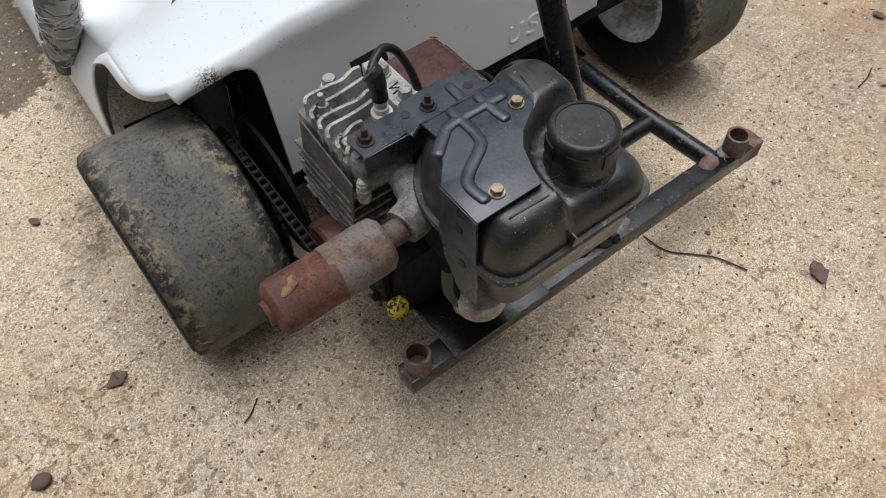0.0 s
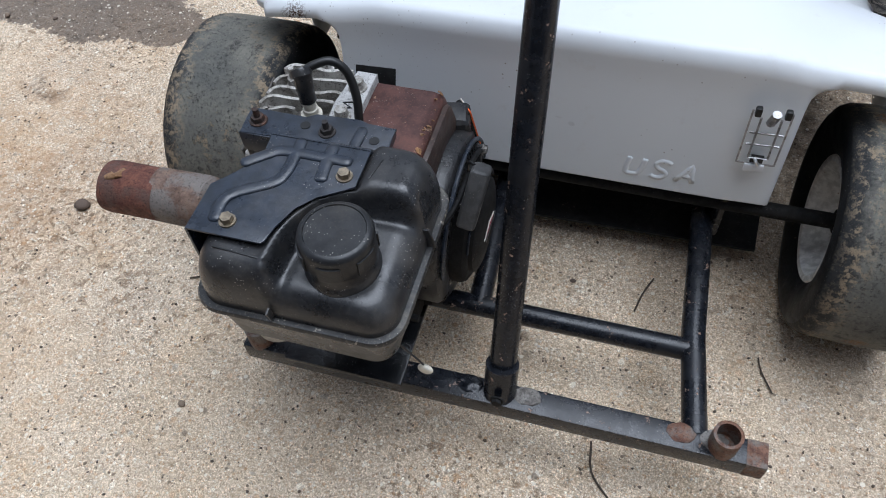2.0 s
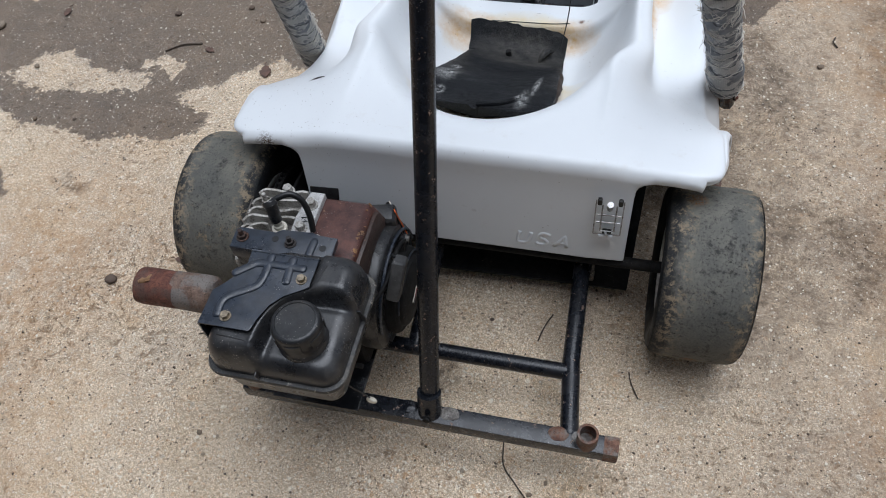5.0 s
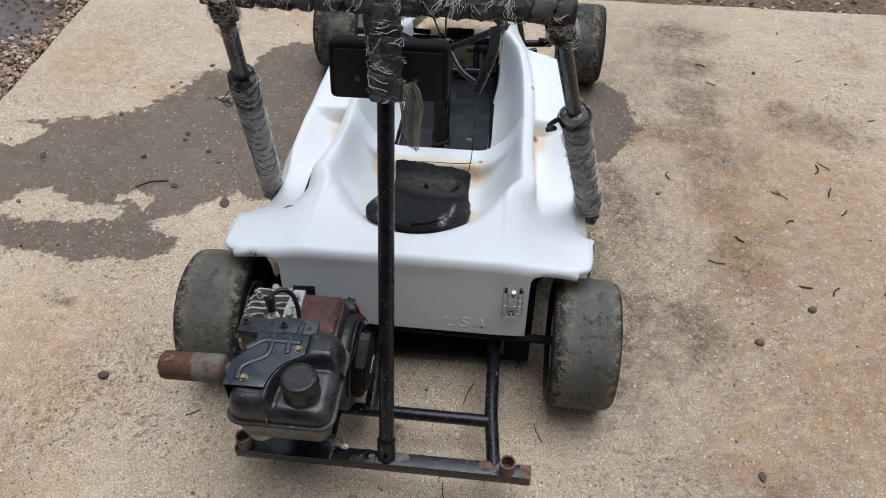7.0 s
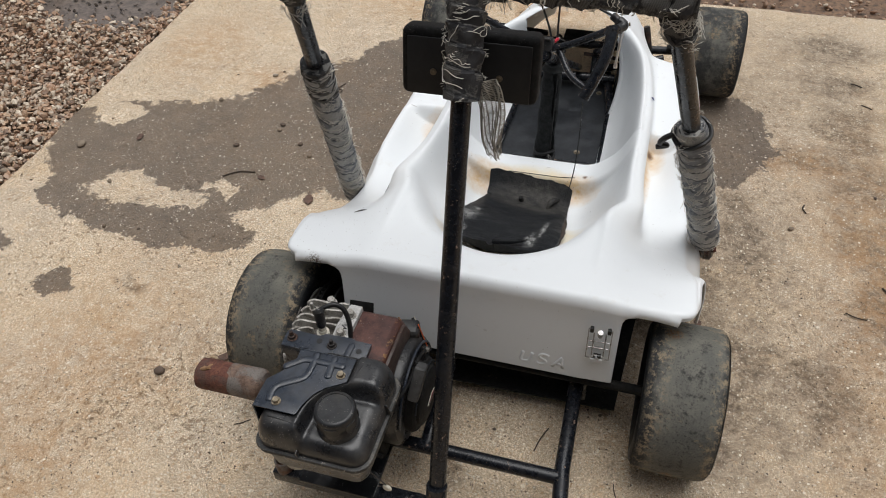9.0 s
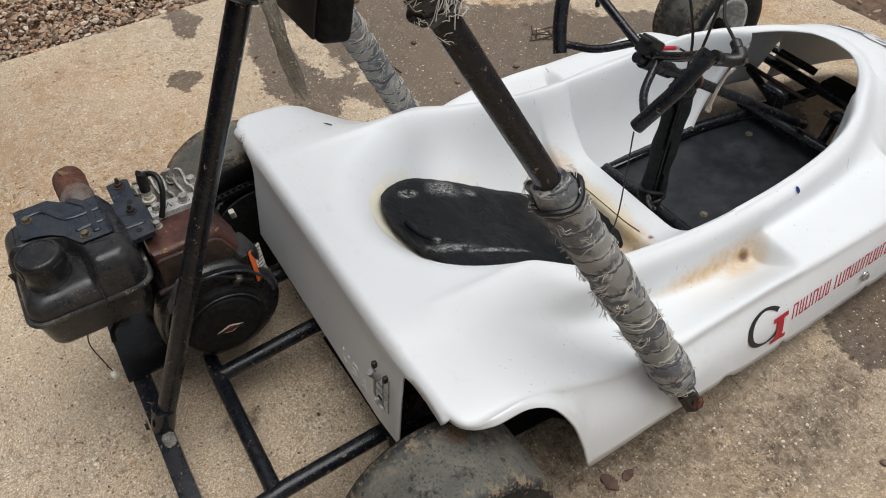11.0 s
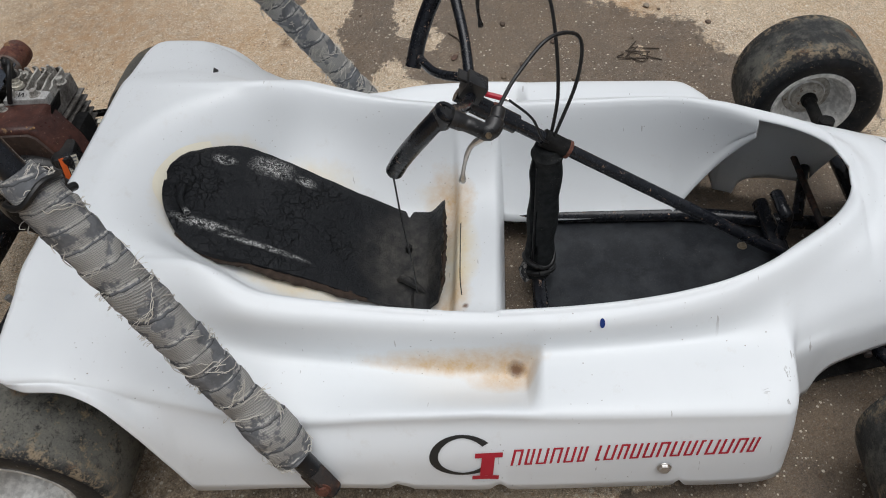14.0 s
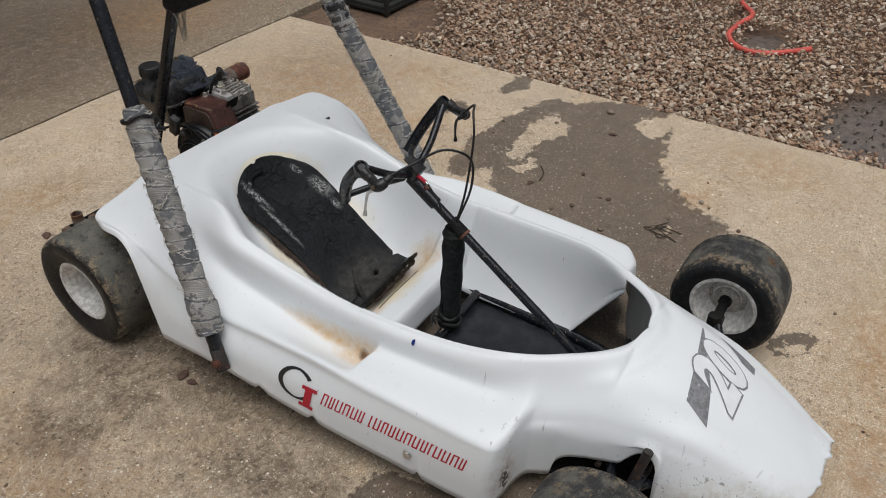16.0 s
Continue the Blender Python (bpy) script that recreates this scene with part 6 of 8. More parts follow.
fuel_tank = tank()
part("tank_pan", loft(bmesh.new(), [tank_ring(0.040, 0.289), tank_ring(0.028, 0.290), tank_ring(0.020, 0.296), tank_ring(0.016, 0.304), tank_ring(0.007, 0.363)]), M["black_tank"], fuel_tank, "dusty lower pan of the tank", 0.9)
part("seam_flange", loft(bmesh.new(), [tank_ring(0.004, 0.3615), tank_ring(0.0, 0.3628), tank_ring(-0.0004, 0.3655), tank_ring(0.001, 0.3682), tank_ring(0.0065, 0.3684)]), M["black_seam"], fuel_tank, "scuffed seam flange round the tank", 0.9)
part("seam_tab", box(bmesh.new(), (-0.1605, -0.0955, 0.376), (0.0022, 0.007, 0.022), turn(12, 0, 0), 0.0008), M["black_tank"], fuel_tank)
part("seam_tab", box(bmesh.new(), (-0.0475, 0.0155, 0.380), (0.009, 0.0022, 0.026), turn(0, -14, 0), 0.0008), M["black_tank"], fuel_tank)
part("press_line", box(bmesh.new(), (-0.193, -0.0695, 0.4262), (0.044, 0.0016, 0.0016), turn(0, 0, -3), 0.0005), M["cable"], fuel_tank, "thin pressed line in the deck")
part("press_line", box(bmesh.new(), (-0.1015, 0.042, 0.4335), (0.0016, 0.026, 0.0016), turn(0, 0, -12), 0.0005), M["cable"], fuel_tank)
# filler neck and cap
CAPX, CAPY = -0.107, -0.043
bm = bmesh.new()
lathe(bm, [(0.0350, 0.399), (0.0342, 0.404), (0.0326, 0.4065), (0.0318, 0.409), (0.0318, 0.420), (0.029, 0.424)], (CAPX, CAPY, 0), "z", 44)
neck = part("filler_neck", bm, M["black_tank"], fuel_tank, "raised filler neck")
bm = bmesh.new()
lathe(bm, [(0.0305, 0.4205), (0.0330, 0.4215), (0.0334, 0.4240), (0.0334, 0.4445), (0.0322, 0.4480), (0.0298, 0.4500), (0.0272, 0.4504), (0.0266, 0.4492), (0.012, 0.4490), (0.001, 0.4492)], (CAPX, CAPY, 0), "z", 56)
cap = part("fuel_cap", bm, M["black_cap"], fuel_tank, "round black plastic fuel cap with grip lugs")
for k in range(6):
    w0 = 2 * math.pi * k / 6 + 0.35
    bm = bmesh.new()
    arc = []
    for r in (0.0330, 0.0349):
        arc.append([(CAPX + r * math.cos(w0 + 0.62 * j / 6), CAPY + r * math.sin(w0 + 0.62 * j / 6)) for j in range(7)])
    slab(bm, arc[0] + arc[1][::-1], 0.4225, 0.4395, None, 0.0006)
    part("cap_lug", bm, M["black_cap"], cap)

# pressed bracket: plate on the tank, step, foot on the head and bent-down side
bm = bmesh.new()
slab(bm, [(-0.243, -0.060), (-0.172, -0.060), (-0.169, -0.057), (-0.166, -0.041), (-0.157, -0.017), (-0.143, -0.001), (-0.120, 0.013), (-0.113, 0.018), (-0.113, 0.063), (-0.213, 0.063), (-0.210, 0.036), (-0.225, 0.012), (-0.243, -0.008)], 0.4310, 0.4330, None, 0.0006)
plate = part("bracket_plate", bm, M["black_plate"], engine, "pressed blue-black steel bracket with ribs")
bm = bmesh.new()
slab(bm, [(0.0615, 0.4330), (0.0640, 0.4330), (0.0790, 0.4035), (0.0780, 0.4015), (0.0760, 0.4015)], -0.2125, -0.1135, Matrix(((0, 0, 1, 0), (1, 0, 0, 0), (0, 1, 0, 0), (0, 0, 0, 1))))
part("bracket_step", bm, M["black_plate"], plate)
bm = bmesh.new()
slab(bm, [(-0.213, 0.0765), (-0.1125, 0.0765), (-0.1105, 0.122), (-0.140, 0.122), (-0.150, 0.126), (-0.197, 0.124), (-0.205, 0.117), (-0.262, 0.119), (-0.267, 0.113), (-0.265, 0.083), (-0.214, 0.086)], 0.4012, 0.4035, None, 0.0006)
part("bracket_foot", bm, M["black_plate"], plate)
part("foot_lip", box(bmesh.new(), (-0.2395, 0.0838, 0.3905), (0.053, 0.0022, 0.025), None, 0.0007), M["black_plate"], plate)
part("foot_lip", box(bmesh.new(), (-0.1115, 0.0995, 0.398), (0.0022, 0.044, 0.010), turn(0, 0, 2), 0.0007), M["black_plate"], plate)
bm = bmesh.new()
slab(bm, [(-0.060, 0.300), (-0.036, 0.296), (-0.012, 0.330), (-0.003, 0.372), (-0.012, 0.395), (-0.008, 0.4315), (-0.060, 0.4315)], -0.2440, -0.2418, Matrix(((0, 0, 1, 0), (1, 0, 0, 0), (0, 1, 0, 0), (0, 0, 0, 1))))
side_plate = part("bracket_side", bm, M["black_plate"], plate, "bent-down side flange of the bracket")
for y, z in ((-0.036, 0.400), (-0.040, 0.350)):
    bm = bmesh.new()
    lathe(bm, [(0.0055, -0.2450), (0.0055, -0.2438)], (0, y, z), "x", 14)
    part("punched_hole", bm, M["cable"], side_plate)
for pts, top in (([(-0.2215, -0.048), (-0.2235, -0.026), (-0.216, -0.013), (-0.187, 0.006), (-0.181, 0.018), (-0.180, 0.034), (-0.181, 0.0625)], 0.4330),
                 ([(-0.226, 0.020), (-0.207, 0.036), (-0.196, 0.0435), (-0.178, 0.045), (-0.150, 0.045), (-0.125, 0.045)], 0.4330),
                 ([(-0.146, 0.016), (-0.148, 0.035), (-0.149, 0.0625)], 0.4330), ([(-0.144, 0.080), (-0.143, 0.116)], 0.4035)):
    line = smooth_line([(x, y, top) for x, y in pts], 7)
    n = len(line) - 1
    bm = tube(bmesh.new(), line, [0.0062 * min(1, 0.55 + 0.6 * min(k, n - k)) for k in range(n + 1)], 16)
    for v in bm.verts:
        v.co.z = top - 0.0006 + max(0, (v.co.z - top + 0.002) * 0.42)
    part("pressed_rib", bm, M["black_plate"], plate, "", 2.0)
for at, kind, stud, r in (((-0.2090, -0.0445, 0.4330), "zinc", 0, 0.0060), ((-0.1265, 0.0275, 0.4330), "zinc", 0, 0.0060), ((-0.1770, 0.1020, 0.4035), "rust_dark", 0.008, 0.0068), ((-0.2520, 0.1020, 0.4035), "rust_dark", 0.009, 0.0072)):
    part("bolt", hexbolt(bmesh.new(), at, r, 0.0055, (0, 0, 1), True, stud), M[kind], plate)
for x, y in ((-0.2020, 0.106), (-0.1270, 0.101)):
    bm = bmesh.new()
    lathe(bm, [(0.0052, 0.4030), (0.0052, 0.4042)], (x, y, 0), "z", 16)
    part("punched_hole", bm, M["cable"], plate)

# cylinder and finned head
head = part("cylinder_head", box(bmesh.new(), (-0.218, 0.162, 0.352), (0.108, 0.100, 0.040), None, 0.006), M["cast"], engine, "grimy cast aluminium head with wavy fins")
for k, (y, x0, x1, curl) in enumerate(((0.122, -0.268, -0.236, 0.6), (0.1385, -0.271, -0.232, 1.0), (0.1555, -0.272, -0.194, 1.0), (0.1725, -0.271, -0.192, 1.0), (0.1895, -0.270, -0.190, 1.0), (0.2065, -0.266, -0.190, 0.7))):
    # each fin: a thin wall whose left end bends back and whose middle waves
    mid = [(x1, y + 0.003), (x1 - 0.012, y + 0.003), (x1 - 0.026, y + 0.001 - 0.004 * (k % 2)), ((x0 + x1) / 2 - 0.006, y - 0.001), (x0 + 0.010, y - 0.001 * curl), (x0 + 0.003, y - 0.006 * curl), (x0, y - 0.015 * curl)]
    line = [p for p in smooth_line([(a, b, 0) for a, b in mid], 5)]
    left, right = [], []
    for i, p in enumerate(line):
        d = (line[min(i + 1, len(line) - 1)] - line[max(i - 1, 0)]).normalized()
        s = Vector((-d.y, d.x, 0)) * 0.0019
        left.append((p.x + s.x, p.y + s.y))
        right.append((p.x - s.x, p.y - s.y))
    bm = bmesh.new()
    slab(bm, left + right[::-1], 0.345, 0.3865 + 0.001 * (k % 3), None, 0.0009)
    part("fin", bm, M["aluminium"], head, "cast cooling fin", 0.8)
for k in range(6):
    bm = box(bmesh.new(), (-0.232, 0.160, 0.248 + k * 0.0155), (0.098, 0.112, 0.0042), None, 0.0015)
    part("barrel_fin", bm, M["cast"], head)
bm = box(bmesh.new(), (-0.2375, 0.1000, 0.366), (0.062, 0.030, 0.038), None, 0.008, 3)
for v in bm.verts:
    v.co += 0.0015 * Vector(noise.noise_vector(v.co * 60))
part("exhaust_port", bm, M["cast"], head, "burnt casting of the exhaust port")
for x, y in ((-0.268, 0.092), (-0.262, 0.106)):
    bm = bmesh.new()
    lathe(bm, [(0.0065, 0.335), (0.0075, 0.338), (0.0075, 0.352), (0.0062, 0.3535), (0.0062, 0.360), (0.0052, 0.361), (0.0052, 0.388 if y > 0.1 else 0.364)], (x, y, 0), "z", 16)
    part("port_stud", bm, M["aluminium"], head)
bm = slab(bmesh.new(), [(-0.192, 0.128), (-0.163, 0.128), (-0.163, 0.212), (-0.186, 0.212), (-0.190, 0.190), (-0.194, 0.160)], 0.372, 0.3875, None, 0.0014)
pad_plate = part("head_plate", bm, M["pad_metal"], head, "pale machined pad on the head")
part("cast_mark", tube(bmesh.new(), [(-0.186, 0.152, 0.3878), (-0.173, 0.155, 0.3878), (-0.184, 0.161, 0.3878), (-0.172, 0.164, 0.3878)], 0.0012, 6), M["cable"], pad_plate, "dark scratched mark")
part("heat_shield", box(bmesh.new(), (-0.2785, 0.150, 0.322), (0.0022, 0.098, 0.100), turn(10, 0, 0), 0.0006), M["shield"], head, "flat tin shield plate beside the fins")
part("shield_bolt", hexbolt(bmesh.new(), (-0.280, 0.140, 0.318), 0.005, 0.004, (-1, 0, 0)), M["cast"], head)
part("rear_shield", box(bmesh.new(), (-0.170, 0.2200, 0.368), (0.046, 0.0022, 0.034), turn(-22, 0, 3), 0.0006), M["black_dull"], head, "dark bent tin behind the head")
for x, y, z, st, r in ((-0.252, 0.186, 0.376, 0.014, 0.0072), (-0.2265, 0.214, 0.378, 0.0, 0.0078), (-0.1765, 0.186, 0.3875, 0, 0.0078), (-0.178, 0.141, 0.3875, 0, 0.0074), (-0.258, 0.128, 0.374, 0.0, 0.0074), (-0.150, 0.130, 0.376, 0, 0.006)):
    part("head_bolt", hexbolt(bmesh.new(), (x, y, z), r, 0.010, (0, 0, 1), True, st), M["aluminium"], head)
bm = bmesh.new()
lathe(bm, [(0.0115, 0.384), (0.0115, 0.390), (0.0082, 0.391), (0.0082, 0.397), (0.0066, 0.398), (0.0066, 0.401), (0.0072, 0.402), (0.0072, 0.404), (0.0062, 0.405), (0.0062, 0.407), (0.0068, 0.408), (0.0068, 0.410), (0.0056, 0.411), (0.0054, 0.420)], (-0.2105, 0.137, 0), "z", 18)
part("spark_plug", bm, M["off_white"], head, "white ribbed ceramic spark plug")
rod("plug_boot", [(-0.2105, 0.137, 0.408), (-0.2110, 0.138, 0.424), (-0.2120, 0.140, 0.4365), (-0.2150, 0.144, 0.4415)], [0.0088] * 5 + [0.0096] * 6 + [0.0112] * 4 + [0.0108], head, "black_plastic", "black rubber plug boot", 16, 0, 5)
rod("plug_lead", [(-0.2150, 0.143, 0.4375), (-0.2030, 0.152, 0.4430), (-0.1870, 0.160, 0.4440), (-0.1720, 0.160, 0.4320), (-0.1630, 0.152, 0.4080), (-0.1600, 0.142, 0.3840)], 0.0046, head, "cable", "black ignition lead", 12, 0, 8)

# blower housing: brown duct, black ring with perforated mesh, domed starter cover
side_m = Matrix(((0, 0, 1, 0), (1, 0, 0, 0), (0, 1, 0, 0), (0, 0, 0, 1)))
bm = bmesh.new()
duct_loops = []
for x, grow, drop in ((-0.163, 0.0, 0.0), (-0.100, 0.0, 0.0), (-0.0915, -0.0012, 0.0012), (-0.0875, -0.0045, 0.0045), (-0.0860, -0.009, 0.009), (-0.0795, -0.010, 0.010)):
    low = 0.300 if x < -0.085 else 0.303
    duct_loops.append([Vector((x, y, z)) for y, z in ((0.100 - grow, low), (0.100 - grow, 0.340), (0.102 - grow, 0.3760 - drop), (0.150, 0.3768 - drop), (0.2095 + grow, 0.3765 - drop), (0.2190 + grow, 0.3660 - drop * 0.6), (0.2450 + grow, 0.305), (0.2560 + grow, low - 0.06), (0.150, low - 0.06), (0.100 - grow, low - 0.06))])
duct = part("blower_duct", loft(bm, duct_loops[:5]), M["brown_box"], engine, "rust-brown steel blower housing with flaking edge", 0.7)
bm = bmesh.new()
slab(bm, [(0.101, 0.300), (0.104, 0.362), (0.112, 0.3665), (0.200, 0.3665), (0.212, 0.358), (0.238, 0.302)], -0.0862, -0.0800, side_m, 0.004)
part("duct_side", bm, M["brown_side"], duct, "dark brown pressed side of the duct", 0.9)
bm = tube(bmesh.new(), [(-0.080, y, 0.300 + 0.010 * math.sin(math.pi * (y - 0.09) / 0.16)) for y in np.linspace(0.090, 0.252, 14)], 0.0052, 10)
part("duct_lip", bm, M["brown_side"], duct, "rolled lip under the duct side")
bm = bmesh.new()
rnd = random.Random(21)
for k in range(34):
    y = 0.116 + 0.096 * k / 33
    if 6 < k < 10:
        continue
    bmesh.ops.create_icosphere(bm, subdivisions=1, radius=1, matrix=Matrix.Translation((-0.0895 - rnd.uniform(0, 0.005), y, 0.3752 - rnd.uniform(0, 0.003))) @ turn(0, 40, rnd.uniform(0, 90)) @ Matrix.Diagonal((rnd.uniform(0.002, 0.0045), rnd.uniform(0.002, 0.0045), 0.0009, 1)))
part("flaking_edge", bm, M["tan"], duct, "pale flaking paint along the edge", 0.6, True)
RY, RZ = 0.170, 0.216
bm = bmesh.new()
lathe(bm, [(0.104, -0.108), (0.108, -0.096), (0.108, -0.070), (0.104, -0.064), (0.098, -0.062), (0.095, -0.060), (0.070, -0.058), (0.001, -0.058)], (0, RY, RZ), "x", 56)
ring = part("blower_ring", bm, M["black_plastic"], engine, "black blower housing ring")
bm = bmesh.new()
lathe(bm, [(0.074, -0.064), (0.074, -0.048), (0.0715, -0.043), (0.066, -0.040), (0.060, -0.0385), (0.058, -0.034), (0.050, -0.0305), (0.030, -0.0285), (0.001, -0.028)], (0, RY - 0.002, RZ - 0.004), "x", 52)
cover = part("recoil_cover", bm, M["black_dull"], ring, "round black recoil starter cover")
for k in range(72):
    row = k // 24
    w = radians(8 + 164 * ((k % 24) + 0.5 * (row % 2)) / 24)
    r = 0.0795 + 0.0056 * row
    bm = bmesh.new()
    lathe(bm, [(0.0024, -0.0612), (0.0024, -0.0572)], (0, RY + r * math.cos(w), RZ + r * math.sin(w)), "x", 6)
    part("vent_hole", bm, M["cable"], ring)
rod("mesh_rim", [(-0.0585, RY + 0.0965 * math.cos(w), RZ + 0.0965 * math.sin(w)) for w in (radians(4 + 172 * k / 30) for k in range(31))], 0.0028, ring, "black_plate", "", 8)
for w in (62, 118):
    part("cover_tab", box(bmesh.new(), (-0.050, RY + 0.080 * math.cos(radians(w)), RZ + 0.080 * math.sin(radians(w))), (0.008, 0.014, 0.030), turn(w - 90, 0, 0), 0.003), M["black_plastic"], cover)
    part("cover_bolt", hexbolt(bmesh.new(), (-0.046, RY + 0.090 * math.cos(radians(w)), RZ + 0.090 * math.sin(radians(w))), 0.005, 0.004, (1, 0, 0)), M["cast"], cover)
rod("cover_seam", [(-0.0383, RY + 0.066 * math.cos(w), RZ + 0.060 * math.sin(w)) for w in (radians(15 + 150 * k / 24) for k in range(25))], 0.0015, cover, "black_plate", "", 6)
bm = slab(bmesh.new(), [(RY - 0.024, 0.209), (RY, 0.200), (RY + 0.024, 0.209), (RY, 0.218)], -0.0290, -0.0272, side_m)
badge = part("badge", bm, M["off_white"], cover, "small pale diamond badge")
part("badge_field", slab(bmesh.new(), [(RY - 0.018, 0.209), (RY, 0.2025), (RY + 0.018, 0.209), (RY, 0.2155)], -0.0270, -0.0262, side_m), M["badge_red"], badge, "dark red badge centre")
part("badge_bar", slab(bmesh.new(), [(RY - 0.024, 0.2068), (RY + 0.024, 0.2068), (RY + 0.024, 0.2112), (RY - 0.024, 0.2112)], -0.0262, -0.0255, side_m), M["cable"], badge, "dark bar of unreadable lettering")
bm = box(bmesh.new(), (-0.031, 0.117, 0.326), (0.021, 0.029, 0.070), turn(-27, 10, 0), 0.006, 3)
grip_pull = part("pull_handle", bm, M["grip_grey"], ring, "dark grey pull-starter grip")
part("grip_recess", box(bmesh.new(), Vector((-0.031, 0.117, 0.326)) + turn(-27, 10, 0).to_3x3() @ Vector((0.0098, 0, 0.004)), (0.0018, 0.012, 0.028), turn(-27, 10, 0), 0.0008), M["cable"], grip_pull)
rod("pull_cord", [(-0.034, 0.134, 0.356), (-0.042, 0.142, 0.350), (-0.046, 0.150, 0.330), (-0.045, 0.165, 0.308)], 0.002, ring, "cable", "", 6, 0, 5)
rod("brake_rod", [(-0.062, 0.085, 0.300), (-0.050, 0.110, 0.312), (-0.046, 0.140, 0.322), (-0.046, 0.180, 0.318), (-0.048, 0.235, 0.275)], 0.0032, ring, "black_dull", "", 8, 0, 5)
# warning label on the slanted end of the housing
LB = Matrix.Translation((-0.070, 0.255, 0.288)) @ turn(0, -10, 38) @ turn(-8, 0, 0)
shroud = part("shroud_end", box(bmesh.new(), (-0.098, 0.238, 0.262), (0.062, 0.040, 0.120), turn(0, 0, 12), 0.012, 3), M["black_plastic"], engine, "black shroud end of the blower")
label_ob = part("warning_label", box(bmesh.new(), LB @ Vector((0, 0.006, 0)), (0.0016, 0.020, 0.062), LB.to_3x3().to_4x4(), 0.0004), M["off_white"], shroud, "white warning label with grey text bars")
part("label_backing", box(bmesh.new(), LB @ Vector((-0.004, 0, 0)), (0.006, 0.032, 0.062), LB.to_3x3().to_4x4(), 0.002), M["black_dull"], shroud, "black shroud end under the label")
part("label_orange", box(bmesh.new(), LB @ Vector((0.0002, -0.0105, 0)), (0.0016, 0.010, 0.062), LB.to_3x3().to_4x4(), 0.0004), M["orange"], label_ob, "orange warning strip")
for k in range(9):
    part("text_bar", box(bmesh.new(), LB @ Vector((0.0008, 0.006 - 0.001 * (k % 3), 0.026 - 0.0065 * k)), (0.001, 0.017 - 0.002 * (k % 3), 0.003), LB.to_3x3().to_4x4()), M["decal_line"], label_ob)

# exhaust: elbow, nipple, two-piece muffler
rod("exhaust_elbow", [(-0.222, 0.105, 0.345), (-0.226, 0.060, 0.345), (-0.240, 0.040, 0.345), (-0.262, 0.034, 0.343)], [0.017] * 4 + [0.020] * 6 + [0.0215] * 6 + [0.021, 0.021, 0.020], engine, "cast", "lumpy grey iron pipe elbow", 18, 0, 6)
bm = bmesh.new()
lathe(bm, [(0.0125, -0.262)] + [(0.0125 + 0.0012 * (k % 2), -0.262 - 0.0013 * k) for k in range(20)] + [(0.0125, -0.292)], (0, 0.033, 0.343), "x", 20)
part("threaded_nipple", bm, M["rust"], engine, "rusty threaded nipple")
bm = bmesh.new()
lathe(bm, [(0.013, -0.283), (0.024, -0.285), (0.0285, -0.290), (0.0290, -0.300), (0.0285, -0.345), (0.0285, -0.349)], (0, 0.031, 0.343), "x", 32)
for v in bm.verts:
    v.co += 0.0012 * Vector(noise.noise_vector(v.co * 40))
part("muffler_collar", bm, M["rust_grey"], engine, "grey heat-stained half of the muffler")
bm = bmesh.new()
lathe(bm, [(0.0280, -0.344), (0.0282, -0.400), (0.0270, -0.408), (0.0220, -0.412), (0.0130, -0.413), (0.0125, -0.4135), (0.0120, -0.418), (0.0095, -0.418), (0.0090, -0.405)], (0, 0.030, 0.343), "x", 32)
for v in bm.verts:
    v.co += 0.0014 * Vector(noise.noise_vector(v.co * 34))
muffler = part("muffler", bm, M["rust_red"], engine, "red-rusted muffler can with open end")
bm = bmesh.new()
bmesh.ops.create_icosphere(bm, subdivisions=3, radius=1, matrix=Matrix.Translation((-0.390, 0.026, 0.370)) @ turn(0, 0, 40) @ Matrix.Diagonal((0.010, 0.006, 0.0022, 1)))
for v in bm.verts:
    v.co += 0.0035 * Vector(noise.noise_vector(v.co * 130))
part("flaked_patch", bm, M["tan"], engine, "tan flaked patch on the rust")

# crankcase side, oil plug, carburettor
part("crankcase", box(bmesh.new(), (-0.175, 0.150, 0.175), (0.165, 0.175, 0.115), None, 0.015, 3), M["black_dull"], engine, "oily black crankcase")
part("side_cover", box(bmesh.new(), (-0.265, 0.140, 0.200), (0.018, 0.12, 0.12), None, 0.012, 3), M["black_dull"], engine)
for y, z in ((0.09, 0.245), (0.19, 0.245), (0.09, 0.155), (0.19, 0.155), (0.075, 0.20)):
    part("cover_bolt", hexbolt(bmesh.new(), (-0.274, y, z), 0.006, 0.006, (-1, 0, 0)), M["black_dull"], engine)
bm = bmesh.new()
lathe(bm, [(0.010, 0.150), (0.013, 0.158), (0.013, 0.170), (0.010, 0.174), (0.004, 0.176)], (-0.268, 0.055, 0), "z", 18)
part("oil_plug", bm, M["yellow"], engine, "yellow oil filler plug, greasy")
part("oil_plug_grip", box(bmesh.new(), (-0.268, 0.055, 0.177), (0.018, 0.005, 0.006), turn(0, 0, 35), 0.001), M["yellow"], engine)
part("carburettor", box(bmesh.new(), (-0.175, 0.035, 0.270), (0.085, 0.075, 0.055), None, 0.010), M["black_dull"], engine, "sooty carburettor under the tank")
bm = bmesh.new()
lathe(bm, [(0.028, 0.236), (0.030, 0.245), (0.029, 0.262), (0.022, 0.266)], (-0.212, -0.028, 0), "z", 30)
part("carburettor_bowl", bm, M["aluminium"], engine, "dull metal carburettor cup")
